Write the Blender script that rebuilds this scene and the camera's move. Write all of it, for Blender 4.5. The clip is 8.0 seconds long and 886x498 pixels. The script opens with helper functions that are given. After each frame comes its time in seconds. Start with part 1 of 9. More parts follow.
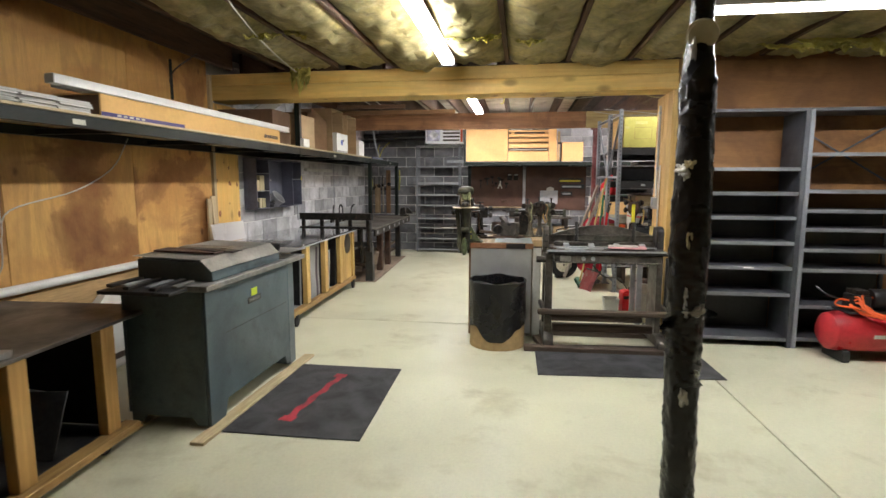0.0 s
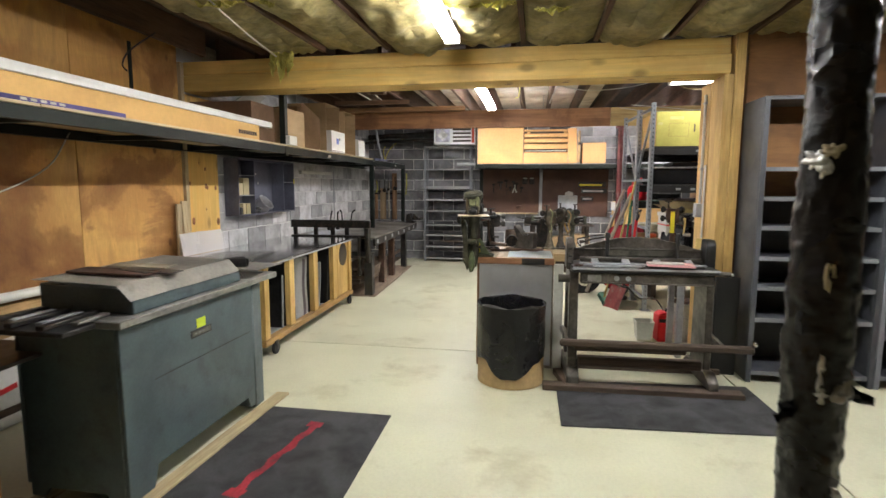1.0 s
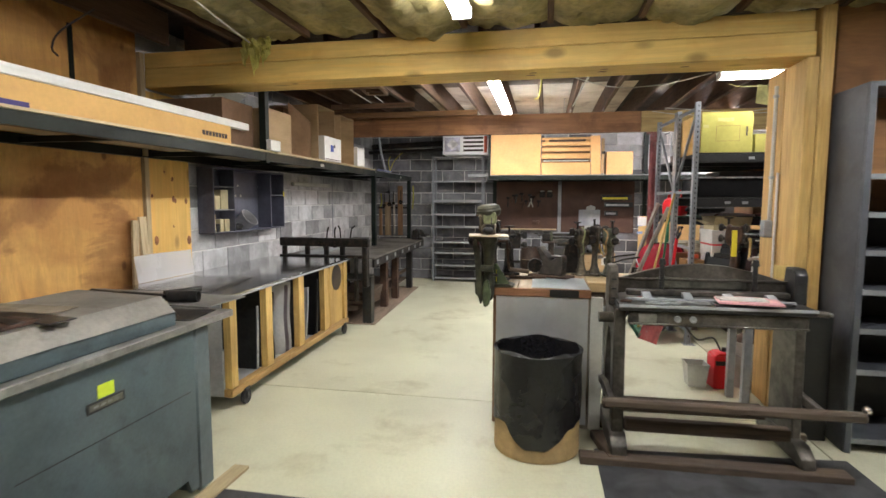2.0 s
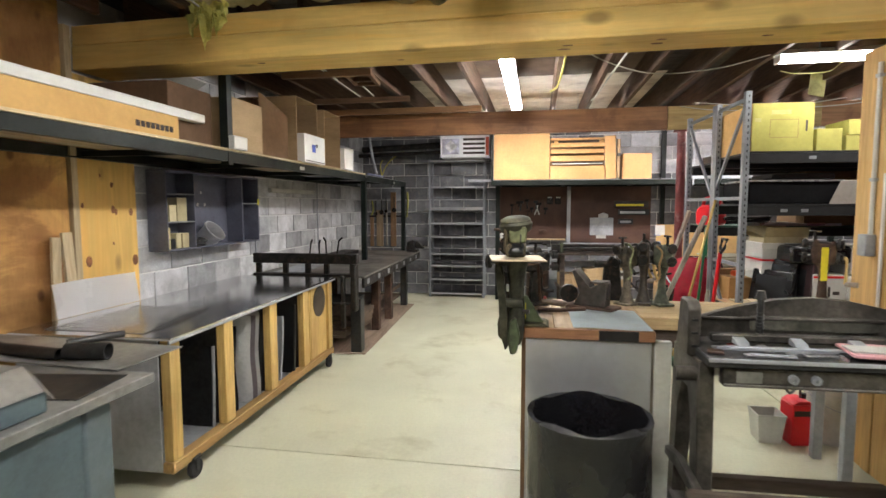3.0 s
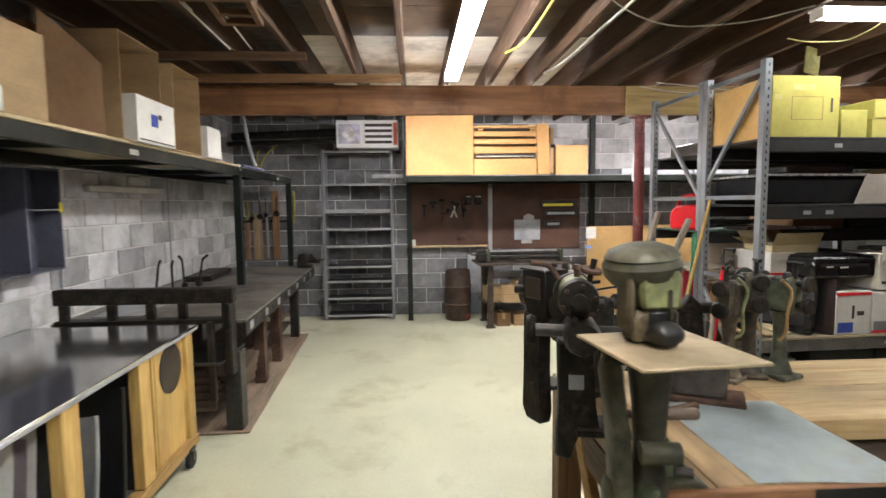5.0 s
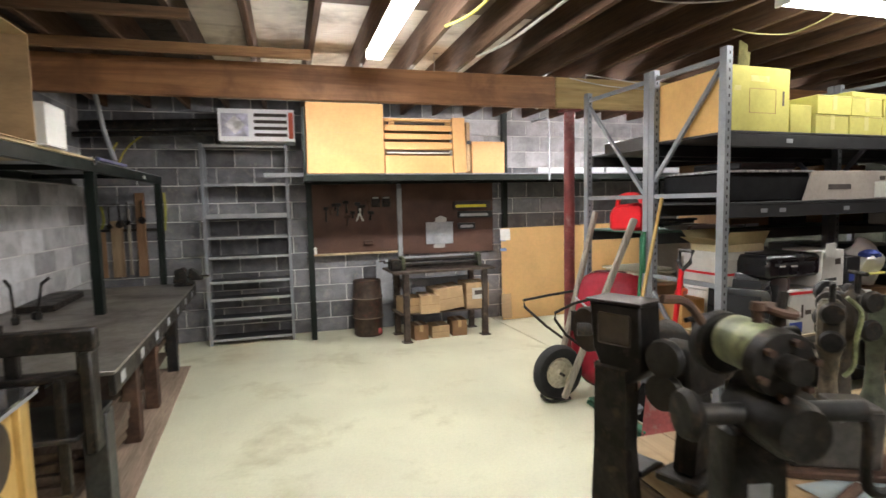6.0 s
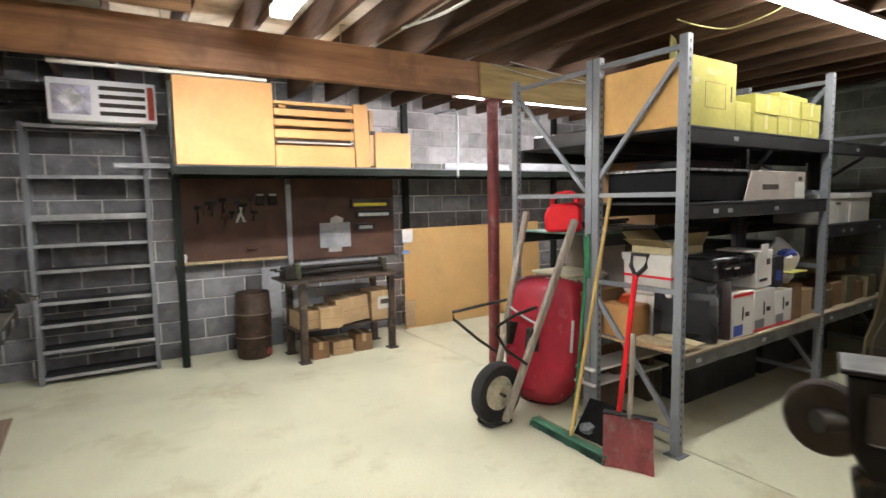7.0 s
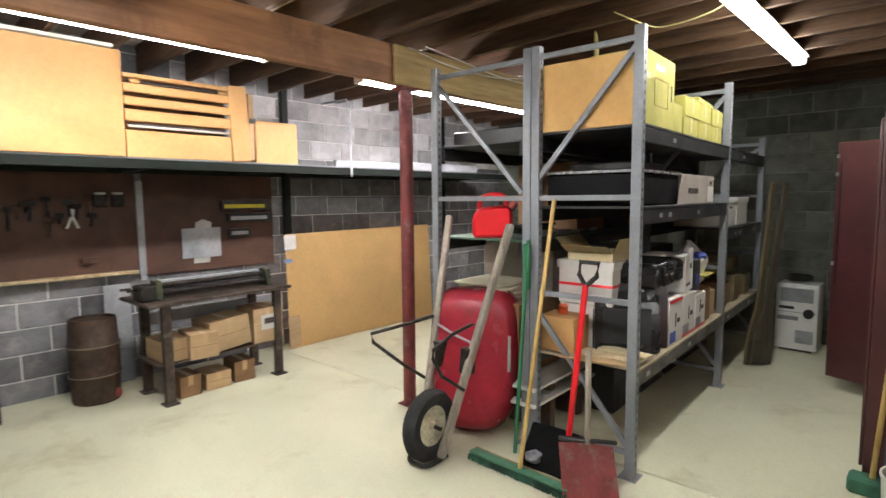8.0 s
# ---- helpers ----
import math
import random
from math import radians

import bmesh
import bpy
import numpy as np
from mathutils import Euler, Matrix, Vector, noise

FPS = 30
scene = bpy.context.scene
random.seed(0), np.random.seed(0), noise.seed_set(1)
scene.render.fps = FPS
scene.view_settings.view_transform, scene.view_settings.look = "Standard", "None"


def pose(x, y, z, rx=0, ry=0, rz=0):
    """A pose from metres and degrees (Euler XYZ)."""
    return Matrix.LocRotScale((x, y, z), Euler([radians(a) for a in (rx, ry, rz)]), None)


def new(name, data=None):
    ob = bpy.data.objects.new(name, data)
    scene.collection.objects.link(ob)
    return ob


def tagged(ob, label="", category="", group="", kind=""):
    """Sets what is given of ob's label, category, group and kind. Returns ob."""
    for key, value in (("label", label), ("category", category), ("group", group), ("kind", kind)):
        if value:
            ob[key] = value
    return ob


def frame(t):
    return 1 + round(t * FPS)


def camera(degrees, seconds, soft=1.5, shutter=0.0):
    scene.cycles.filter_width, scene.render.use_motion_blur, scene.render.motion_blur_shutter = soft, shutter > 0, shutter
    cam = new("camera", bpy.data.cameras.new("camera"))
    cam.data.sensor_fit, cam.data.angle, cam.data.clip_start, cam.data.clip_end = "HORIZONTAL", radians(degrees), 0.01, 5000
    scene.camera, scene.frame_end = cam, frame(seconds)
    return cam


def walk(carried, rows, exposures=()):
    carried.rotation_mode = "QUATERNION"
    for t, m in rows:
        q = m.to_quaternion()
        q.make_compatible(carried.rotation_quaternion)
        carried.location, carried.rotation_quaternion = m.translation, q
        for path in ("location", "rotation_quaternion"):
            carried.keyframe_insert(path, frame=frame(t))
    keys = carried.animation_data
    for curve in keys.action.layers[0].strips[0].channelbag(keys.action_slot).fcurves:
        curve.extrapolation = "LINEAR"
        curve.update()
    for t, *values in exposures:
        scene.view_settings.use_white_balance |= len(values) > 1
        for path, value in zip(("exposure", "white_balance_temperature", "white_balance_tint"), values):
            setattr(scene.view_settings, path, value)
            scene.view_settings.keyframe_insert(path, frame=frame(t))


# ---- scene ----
cam = camera(79.6, 8.0, 1.5, 0.4)
METRES, EYE, TILT, LEAN, TURN = 6.42, 1.5, 0.0, 0.0, 8.2
ROWS = [
    (0.0, 0.0, 0.0, 0.0, 0.01, -7.33, -0.11),
    (0.5, 0.0083, 0.0635, -0.0026, 0.71, -7.1, -0.14),
    (1.0, 0.0137, 0.1273, -0.0028, 1.55, -6.82, -0.16),
    (1.5, 0.0197, 0.1933, -0.0029, 2.53, -6.21, -0.15),
    (2.0, 0.0134, 0.2626, -0.0044, 2.72, -5.33, -0.15),
    (3.5, -0.0194, 0.4645, 0.0006, 0.39, -4.58, 0.27),
    (4.0, -0.0328, 0.5279, 0.0019, -2.22, -4.66, 0.31),
    (4.5, -0.0467, 0.5851, 0.0041, -6.19, -4.89, 0.37),
    (6.0, -0.0901, 0.7579, 0.0051, -24.48, -4.88, 1.21),
    (6.5, -0.0981, 0.8165, 0.0069, -31.58, -5.19, 1.33),
    (7.0, -0.098, 0.8751, 0.0072, -38.85, -5.38, 0.96),
    (7.5, -0.0935, 0.9295, 0.0069, -46.35, -5.43, 0.54),
    (8.0, -0.0868, 0.9856, 0.0081, -54.56, -5.4, 0.51),
]
walk(cam, [(t, pose(0, 0, EYE, TILT, LEAN, TURN) @ pose(METRES * x, METRES * y, METRES * z, 90 + pitch, roll, yaw)) for t, x, y, z, yaw, pitch, roll in ROWS])

# ---- world and exposure ----
world = bpy.data.worlds.new("world")
scene.world = world
world.use_nodes = True
world.node_tree.nodes["Background"].inputs["Color"].default_value = (0.6, 0.65, 0.7, 1)
world.node_tree.nodes["Background"].inputs["Strength"].default_value = 0.02
scene.view_settings.exposure = 1.68
TUBE_STRENGTH = 26.0


# ---- materials ----
def nodes_of(name):
    m = bpy.data.materials.new(name)
    m.use_nodes = True
    return m, m.node_tree.nodes, m.node_tree.links, m.node_tree.nodes["Principled BSDF"]


def noise_node(n, l, vec, scale, detail=5.0, rough=0.6, dist=0.0):
    t = n.new("ShaderNodeTexNoise")
    t.inputs["Scale"].default_value = scale
    t.inputs["Detail"].default_value = detail
    t.inputs["Roughness"].default_value = rough
    t.inputs["Distortion"].default_value = dist
    l.new(vec, t.inputs["Vector"])
    return t.outputs["Fac"]


def ramp(n, l, fac, stops):
    r = n.new("ShaderNodeValToRGB")
    while len(r.color_ramp.elements) < len(stops):
        r.color_ramp.elements.new(0.5)
    for e, (p, c) in zip(r.color_ramp.elements, stops):
        e.position, e.color = p, (*c, 1)
    l.new(fac, r.inputs["Fac"])
    return r.outputs["Color"]


def mix(n, l, fac, a, b, kind="MIX"):
    x = n.new("ShaderNodeMix")
    x.data_type, x.blend_type = "RGBA", kind
    for sock, v in ((x.inputs[0], fac), (x.inputs[6], a), (x.inputs[7], b)):
        if isinstance(v, (int, float)):
            sock.default_value = v
        elif isinstance(v, tuple):
            sock.default_value = (*v, 1)
        else:
            l.new(v, sock)
    return x.outputs[2]


def vector_of(n, l, stretch=(1, 1, 1), shift=True):
    tc = n.new("ShaderNodeTexCoord")
    mp = n.new("ShaderNodeMapping")
    mp.inputs["Scale"].default_value = stretch
    l.new(tc.outputs["Object"], mp.inputs["Vector"])
    if shift:
        oi = n.new("ShaderNodeObjectInfo")
        mul = n.new("ShaderNodeMath")
        mul.operation = "MULTIPLY"
        mul.inputs[1].default_value = 37.0
        l.new(oi.outputs["Random"], mul.inputs[0])
        cx = n.new("ShaderNodeCombineXYZ")
        for k in range(3):
            l.new(mul.outputs[0], cx.inputs[k])
        l.new(cx.outputs[0], mp.inputs["Location"])
    return mp.outputs["Vector"]


def scaled(col, k):
    return tuple(max(0.0, min(1.0, c * k)) for c in col)


def surf(name, col, rough=0.6, metal=0.0, vary=0.18, grain=40.0, blotch=3.0, bump=0.15, stretch=(1, 1, 1),
         stain=None, stain_amount=0.35, rand=0.0, spec=0.5, coat=0.0, other=None, wear=1.0):
    """Painted, metal, paper or plastic surface: broad blotches, fine grain, stains with their own shape, roughness wear."""
    m, n, l, b = nodes_of(name)
    v = vector_of(n, l, stretch)
    broad = noise_node(n, l, v, blotch, 4, 0.55, 0.4)
    fine = noise_node(n, l, v, grain, 6, 0.65)
    c2 = other or scaled(col, 1 - 2.2 * vary)
    base = ramp(n, l, broad, [(0.3, c2), (0.62, scaled(col, 1 + 0.35 * vary))])
    speck = ramp(n, l, fine, [(0.32, (1 - vary * 1.3,) * 3), (0.6, (1, 1, 1))])
    base = mix(n, l, 1.0, base, speck, "MULTIPLY")
    if stain:
        sp = noise_node(n, l, v, blotch * 2.3, 7, 0.66, 0.25)
        msk = ramp(n, l, sp, [(0.54, (0, 0, 0)), (0.68, (stain_amount,) * 3)])
        base = mix(n, l, msk, base, stain)
    if rand:
        oi = n.new("ShaderNodeObjectInfo")
        rr = ramp(n, l, oi.outputs["Random"], [(0, (1 - rand,) * 3), (1, (1 + rand * 0.25,) * 3)])
        base = mix(n, l, 1.0, base, rr, "MULTIPLY")
    l.new(base, b.inputs["Base Color"])
    rg = ramp(n, l, broad, [(0.3, (min(1, rough + 0.12 * wear),) * 3), (0.7, (max(0.05, rough - 0.08 * wear),) * 3)])
    l.new(rg, b.inputs["Roughness"])
    b.inputs["Metallic"].default_value = metal
    b.inputs["Specular IOR Level"].default_value = spec
    b.inputs["Coat Weight"].default_value = coat
    if bump:
        bp = n.new("ShaderNodeBump")
        bp.inputs["Strength"].default_value = bump
        bp.inputs["Distance"].default_value = 0.004
        l.new(fine, bp.inputs["Height"])
        l.new(bp.outputs["Normal"], b.inputs["Normal"])
    return m


def wood(name, light, dark, axis="y", rough=0.62, rand=0.25, knots=0.5, coarse=1.0, blot=None, blot_amount=0.5, streak=0.72, knot=1.0, knot_scale=2.6):
    """Sawn timber or veneer: grain along one axis, knots and broad tone shifts."""
    m, n, l, b = nodes_of(name)
    st = {"x": (0.6, 9, 9), "y": (9, 0.6, 9), "z": (9, 9, 0.6)}[axis]
    v = vector_of(n, l, tuple(s * coarse for s in st))
    v2 = vector_of(n, l)
    g1 = noise_node(n, l, v, 1.6, 6, 0.62, 1.6)
    g2 = noise_node(n, l, v, 11.0, 4, 0.6, 0.3)
    broad = noise_node(n, l, v2, 1.1, 4, 0.55, 0.6)
    base = ramp(n, l, g1, [(0.34, dark), (0.47, scaled(light, 0.82)), (0.66, light)])
    base = mix(n, l, 1.0, base, ramp(n, l, g2, [(0.3, (streak,) * 3), (0.6, (1, 1, 1))]), "MULTIPLY")
    base = mix(n, l, 1.0, base, ramp(n, l, broad, [(0.3, (0.76,) * 3), (0.65, (1.0,) * 3)]), "MULTIPLY")
    if blot:
        bl = noise_node(n, l, v2, 2.1, 6, 0.62, 1.4)
        base = mix(n, l, ramp(n, l, bl, [(0.47, (0, 0, 0)), (0.64, (blot_amount,) * 3)]), base, blot)
    if knots:
        vo = n.new("ShaderNodeTexVoronoi")
        vo.inputs["Scale"].default_value = knot_scale
        kv = vector_of(n, l, {"x": (0.5, 1, 1), "y": (1, 0.5, 1), "z": (1, 1, 0.5)}[axis])
        l.new(kv, vo.inputs["Vector"])
        base = mix(n, l, ramp(n, l, vo.outputs["Distance"], [(0.05 * knot, (knots,) * 3), (0.11 * knot, (0, 0, 0))]), base, scaled(dark, 0.35))
    if rand:
        oi = n.new("ShaderNodeObjectInfo")
        base = mix(n, l, 1.0, base, ramp(n, l, oi.outputs["Random"], [(0, (1 - rand,) * 3), (1, (1.0,) * 3)]), "MULTIPLY")
    l.new(base, b.inputs["Base Color"])
    l.new(ramp(n, l, g2, [(0.3, (min(1, rough + 0.15),) * 3), (0.7, (rough - 0.05,) * 3)]), b.inputs["Roughness"])
    bp = n.new("ShaderNodeBump")
    bp.inputs["Strength"].default_value = 0.25
    bp.inputs["Distance"].default_value = 0.003
    l.new(g2, bp.inputs["Height"])
    l.new(bp.outputs["Normal"], b.inputs["Normal"])
    return m


def plywood(name, light, dark, stain, rough=0.6, along="z", amount=0.75, rand=0.15, edge=0.50):
    """Old sheathing plywood: soft cathedral grain, cloudy tone and dark water stains with feathered edges."""
    m, n, l, b = nodes_of(name)
    st = {"x": (0.5, 3.2, 3.2), "y": (3.2, 0.5, 3.2), "z": (3.2, 3.2, 0.5)}[along]
    v = vector_of(n, l, st)
    v2 = vector_of(n, l, (1, 0.8, 1.25))
    g1 = noise_node(n, l, v, 1.3, 3, 0.5, 2.2)
    cloud = noise_node(n, l, v2, 1.15, 5, 0.6, 0.8)
    smoke = noise_node(n, l, v2, 2.3 if edge <= 0.5 else 1.25, 6, 0.58, 0.35)
    fine = noise_node(n, l, v, 30, 4, 0.6)
    base = ramp(n, l, g1, [(0.36, scaled(light, 0.78)), (0.52, light), (0.64, scaled(light, 0.9))])
    base = mix(n, l, ramp(n, l, cloud, [(0.44, (0, 0, 0)), (0.60, (0.85,) * 3)]), base, dark)
    base = mix(n, l, ramp(n, l, smoke, [(edge, (0, 0, 0)), (edge + 0.045 if edge > 0.5 else 0.58, (amount * (0.55 if edge > 0.5 else 0.4),) * 3), (0.70, (amount,) * 3)]), base, stain)
    base = mix(n, l, 1.0, base, ramp(n, l, fine, [(0.3, (0.86,) * 3), (0.6, (1, 1, 1))]), "MULTIPLY")
    vo = n.new("ShaderNodeTexVoronoi")
    vo.inputs["Scale"].default_value = 2.3
    l.new(vector_of(n, l, (1, 1, 0.7)), vo.inputs["Vector"])
    base = mix(n, l, ramp(n, l, vo.outputs["Distance"], [(0.035, (0.75,) * 3), (0.075, (0, 0, 0))]), base, scaled(stain, 0.6))
    if rand:
        oi = n.new("ShaderNodeObjectInfo")
        base = mix(n, l, 1.0, base, ramp(n, l, oi.outputs["Random"], [(0, (1 - rand,) * 3), (1, (1.0,) * 3)]), "MULTIPLY")
    l.new(base, b.inputs["Base Color"])
    l.new(ramp(n, l, smoke, [(0.3, (rough,) * 3), (0.7, (rough + 0.2,) * 3)]), b.inputs["Roughness"])
    bp = n.new("ShaderNodeBump")
    bp.inputs["Strength"].default_value = 0.15
    bp.inputs["Distance"].default_value = 0.003
    l.new(fine, bp.inputs["Height"])
    l.new(bp.outputs["Normal"], b.inputs["Normal"])
    return m


def glow(name, col, strength):
    m, n, l, b = nodes_of(name)
    b.inputs["Base Color"].default_value = (0.9, 0.9, 0.9, 1)
    b.inputs["Emission Color"].default_value = (*col, 1)
    b.inputs["Emission Strength"].default_value = strength
    return m


FLOOR = surf("painted_concrete", (0.62, 0.612, 0.455), 0.42, vary=0.07, grain=55, blotch=0.8, bump=0.1, stain=(0.37, 0.34, 0.21), stain_amount=0.62)
GROOVE = surf("joint_dirt", (0.09, 0.085, 0.065), 0.9)
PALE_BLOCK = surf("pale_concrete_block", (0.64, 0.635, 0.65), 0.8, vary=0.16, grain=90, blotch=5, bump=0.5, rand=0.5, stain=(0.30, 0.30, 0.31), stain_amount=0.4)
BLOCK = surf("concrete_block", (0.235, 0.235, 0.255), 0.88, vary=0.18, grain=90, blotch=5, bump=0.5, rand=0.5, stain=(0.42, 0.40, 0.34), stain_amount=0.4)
# East wall: greenish block and mortar coloured darker for the dim light there
GREEN_BLOCK = surf("shaded_green_block", (0.14, 0.152, 0.124), 0.9, vary=0.16, grain=90, blotch=5, bump=0.5, rand=0.4, stain=(0.20, 0.20, 0.17), stain_amount=0.4)
MORTAR_DIM = surf("shaded_mortar", (0.19, 0.20, 0.165), 0.95, vary=0.15, grain=120, bump=0.5)
MORTAR = surf("mortar", (0.70, 0.69, 0.67), 0.95, vary=0.12, grain=120, bump=0.5)
PLY = plywood("plywood_old", (0.77, 0.44, 0.135), (0.54, 0.265, 0.075), (0.20, 0.070, 0.024), amount=0.9, edge=0.52)
PLY_DARK = plywood("plywood_brown", (0.33, 0.155, 0.05), (0.20, 0.09, 0.03), (0.10, 0.045, 0.02), 0.62, "x")
PINE = wood("pine_x", (0.95, 0.66, 0.21), (0.88, 0.55, 0.14), "x", 0.5, 0.06, 0.85, 0.4, blot=(0.58, 0.30, 0.07), blot_amount=0.32, streak=0.88, knot=1.9, knot_scale=4.5)
PINE_Y = wood("pine_y", (0.58, 0.35, 0.12), (0.38, 0.20, 0.06), "y", 0.6, 0.2, 0.4, 0.8)
PINE_Z = wood("pine_z", (0.86, 0.57, 0.19), (0.70, 0.42, 0.12), "z", 0.6, 0.2, 0.4, 0.8, blot=(0.42, 0.24, 0.08), blot_amount=0.4)
PALE_Z = wood("pale_pine_z", (0.78, 0.62, 0.38), (0.58, 0.42, 0.22), "z", 0.6, 0.2, 0.2, 0.8)
BEAM_OLD = wood("fir_x", (0.45, 0.21, 0.09), (0.25, 0.11, 0.046), "x", 0.5, 0.1, 0.3, 0.32, blot=(0.15, 0.065, 0.03), blot_amount=0.75)
JOIST = wood("joist_y", (0.14, 0.072, 0.036), (0.065, 0.034, 0.018), "y", 0.75, 0.35, 0.3, 0.8)
# Shade and tube light are in these deck colours, near black to pale
SUBFLOOR_DARK = plywood("shaded_subfloor", (0.042, 0.028, 0.020), (0.028, 0.018, 0.013), (0.012, 0.009, 0.007), 0.7, "x", 0.8)
SUBFLOOR_MID = plywood("half_lit_subfloor", (0.15, 0.09, 0.052), (0.09, 0.054, 0.032), (0.05, 0.03, 0.02), 0.6, "x", 0.85)
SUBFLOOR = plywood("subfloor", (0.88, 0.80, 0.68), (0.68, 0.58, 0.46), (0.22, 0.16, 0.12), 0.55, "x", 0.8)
KRAFT = surf("kraft_facing", (0.66, 0.57, 0.27), 0.45, vary=0.22, grain=22, blotch=4, bump=0.7, stain=(0.16, 0.12, 0.06), stain_amount=0.5)
FIBRE = surf("yellow_fibreglass", (0.80, 0.73, 0.22), 0.95, vary=0.2, grain=80, bump=1.0)
MACHINE = surf("blue_grey_enamel", (0.082, 0.115, 0.128), 0.42, vary=0.14, grain=70, blotch=2.5, bump=0.06, stain=(0.03, 0.038, 0.042), stain_amount=0.5)
MACHINE_TOP = surf("worn_grey_plate", (0.50, 0.475, 0.425), 0.42, 0.1, vary=0.12, grain=50, stain=(0.24, 0.20, 0.16), stain_amount=0.55)
DARK_STEEL = surf("dark_steel", (0.055, 0.055, 0.055), 0.42, 0.55, vary=0.25, grain=40, stain=(0.10, 0.06, 0.035), stain_amount=0.35)
BENCH_TOP = surf("burnished_steel_top", (0.29, 0.265, 0.235), 0.38, 0.65, vary=0.25, grain=30, blotch=2.2, bump=0.08, stain=(0.09, 0.07, 0.055), stain_amount=0.4)
GALV = surf("galvanised_sheet", (0.55, 0.56, 0.575), 0.3, 0.9, vary=0.12, grain=25, blotch=5, bump=0.05)
GALV_DULL = surf("dull_galvanised", (0.44, 0.46, 0.49), 0.5, 0.45, vary=0.12, grain=30, blotch=4, bump=0.05)
GREEN_STEEL = surf("dark_green_angle", (0.013, 0.018, 0.015), 0.4, vary=0.2, grain=60, spec=0.2)
RACK = surf("grey_rack_paint", (0.235, 0.25, 0.275), 0.42, 0.1, vary=0.1, grain=60, stain=(0.14, 0.14, 0.15), stain_amount=0.3)
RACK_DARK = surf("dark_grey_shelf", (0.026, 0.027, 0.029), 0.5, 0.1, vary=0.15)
RACK_DUSTY = surf("dusty_grey_beam", (0.125, 0.122, 0.115), 0.6, 0.1, vary=0.2, blotch=6, stain=(0.20, 0.18, 0.15), stain_amount=0.4)
SHELVING = surf("slate_shelving", (0.072, 0.077, 0.09), 0.45, 0.1, vary=0.12, stain=(0.16, 0.16, 0.17), stain_amount=0.25)
LIGHT_SHELF = surf("grey_shelf_lip", (0.24, 0.25, 0.27), 0.42, 0.3, vary=0.12)
RUST = surf("rusty_steel", (0.105, 0.055, 0.035), 0.75, 0.2, vary=0.3, grain=35, blotch=6, bump=0.4, stain=(0.05, 0.035, 0.03), stain_amount=0.6)
CAST = surf("oily_cast_iron", (0.026, 0.023, 0.020), 0.5, 0.25, vary=0.34, grain=55, blotch=13, bump=0.6, stain=(0.085, 0.055, 0.034), stain_amount=0.7, spec=0.3)
OLIVE = surf("olive_enamel", (0.06, 0.072, 0.035), 0.45, 0.05, vary=0.3, grain=35, blotch=9, bump=0.3, stain=(0.022, 0.02, 0.016), stain_amount=0.85)
PALE_GREEN = surf("pale_green_enamel", (0.26, 0.29, 0.14), 0.45, 0, vary=0.3, grain=34, blotch=12, bump=0.3, stain=(0.075, 0.065, 0.04), stain_amount=0.85)
CARD_ORANGE = surf("orange_card", (0.70, 0.43, 0.155), 0.8, vary=0.07, grain=30, blotch=1.2, bump=0.06, stain=(0.50, 0.29, 0.10), stain_amount=0.4)
CARD = surf("corrugated_card", (0.48, 0.33, 0.18), 0.85, vary=0.1, grain=30, blotch=2.5, bump=0.1, stretch=(1, 1, 3), rand=0.2)
CARD_DARK = surf("brown_card", (0.27, 0.155, 0.075), 0.85, vary=0.12, grain=30, blotch=2.5, bump=0.1, rand=0.15)
# brown card with the shade near the beam put into its colour
SHADED_CARD = surf("shaded_brown_card", (0.15, 0.082, 0.042), 0.85, vary=0.12, grain=30, blotch=2.5, bump=0.1)
CARD_LIGHT = surf("buff_card", (0.60, 0.335, 0.125), 0.6, vary=0.08, grain=30, blotch=1.6, bump=0.06, rand=0.06)
CARD_BUFF = surf("pale_buff_card", (0.62, 0.53, 0.32), 0.8, vary=0.08, grain=30, blotch=3, bump=0.06, rand=0.12)
PALE_TAPE = surf("pale_packing_tape", (0.50, 0.46, 0.17), 0.3, vary=0.08)
CARD_YELLOW = surf("yellow_card", (0.46, 0.42, 0.105), 0.8, vary=0.08, grain=30, blotch=3, bump=0.06, rand=0.12)
WHITE = surf("white_gloss", (0.78, 0.78, 0.76), 0.35, vary=0.05, grain=30, bump=0.03)
WHITE_CARD = surf("white_card", (0.72, 0.71, 0.68), 0.7, vary=0.06, grain=30, bump=0.05, rand=0.12)
PAPER = surf("paper", (0.66, 0.65, 0.62), 0.7, vary=0.1, grain=40, rand=0.3)
OFFWHITE = surf("aged_white_plastic", (0.58, 0.58, 0.53), 0.5, vary=0.08, stain=(0.35, 0.33, 0.26), stain_amount=0.3)
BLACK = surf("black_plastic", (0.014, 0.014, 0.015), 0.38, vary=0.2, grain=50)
BAG = surf("black_film", (0.014, 0.014, 0.016), 0.24, vary=0.2, grain=46, bump=1.0)
SHEAR = surf("worn_grey_iron", (0.135, 0.122, 0.105), 0.36, 0.5, vary=0.32, grain=40, blotch=6, bump=0.2, stain=(0.055, 0.045, 0.04), stain_amount=0.6)
STRIP = wood("knotty_strip", (0.90, 0.56, 0.15), (0.82, 0.48, 0.12), "z", 0.5, 0.0, 0.9, 0.3, streak=0.9, knot=2.2, knot_scale=5.5)
RUBBER = surf("black_rubber", (0.022, 0.022, 0.023), 0.8, vary=0.25, grain=70, bump=0.4)
MAT = surf("ribbed_mat", (0.052, 0.052, 0.056), 0.9, vary=0.25, grain=160, blotch=5, bump=0.7)
RED = surf("red_enamel", (0.50, 0.03, 0.04), 0.3, vary=0.15, grain=30, stain=(0.24, 0.03, 0.03), stain_amount=0.4)
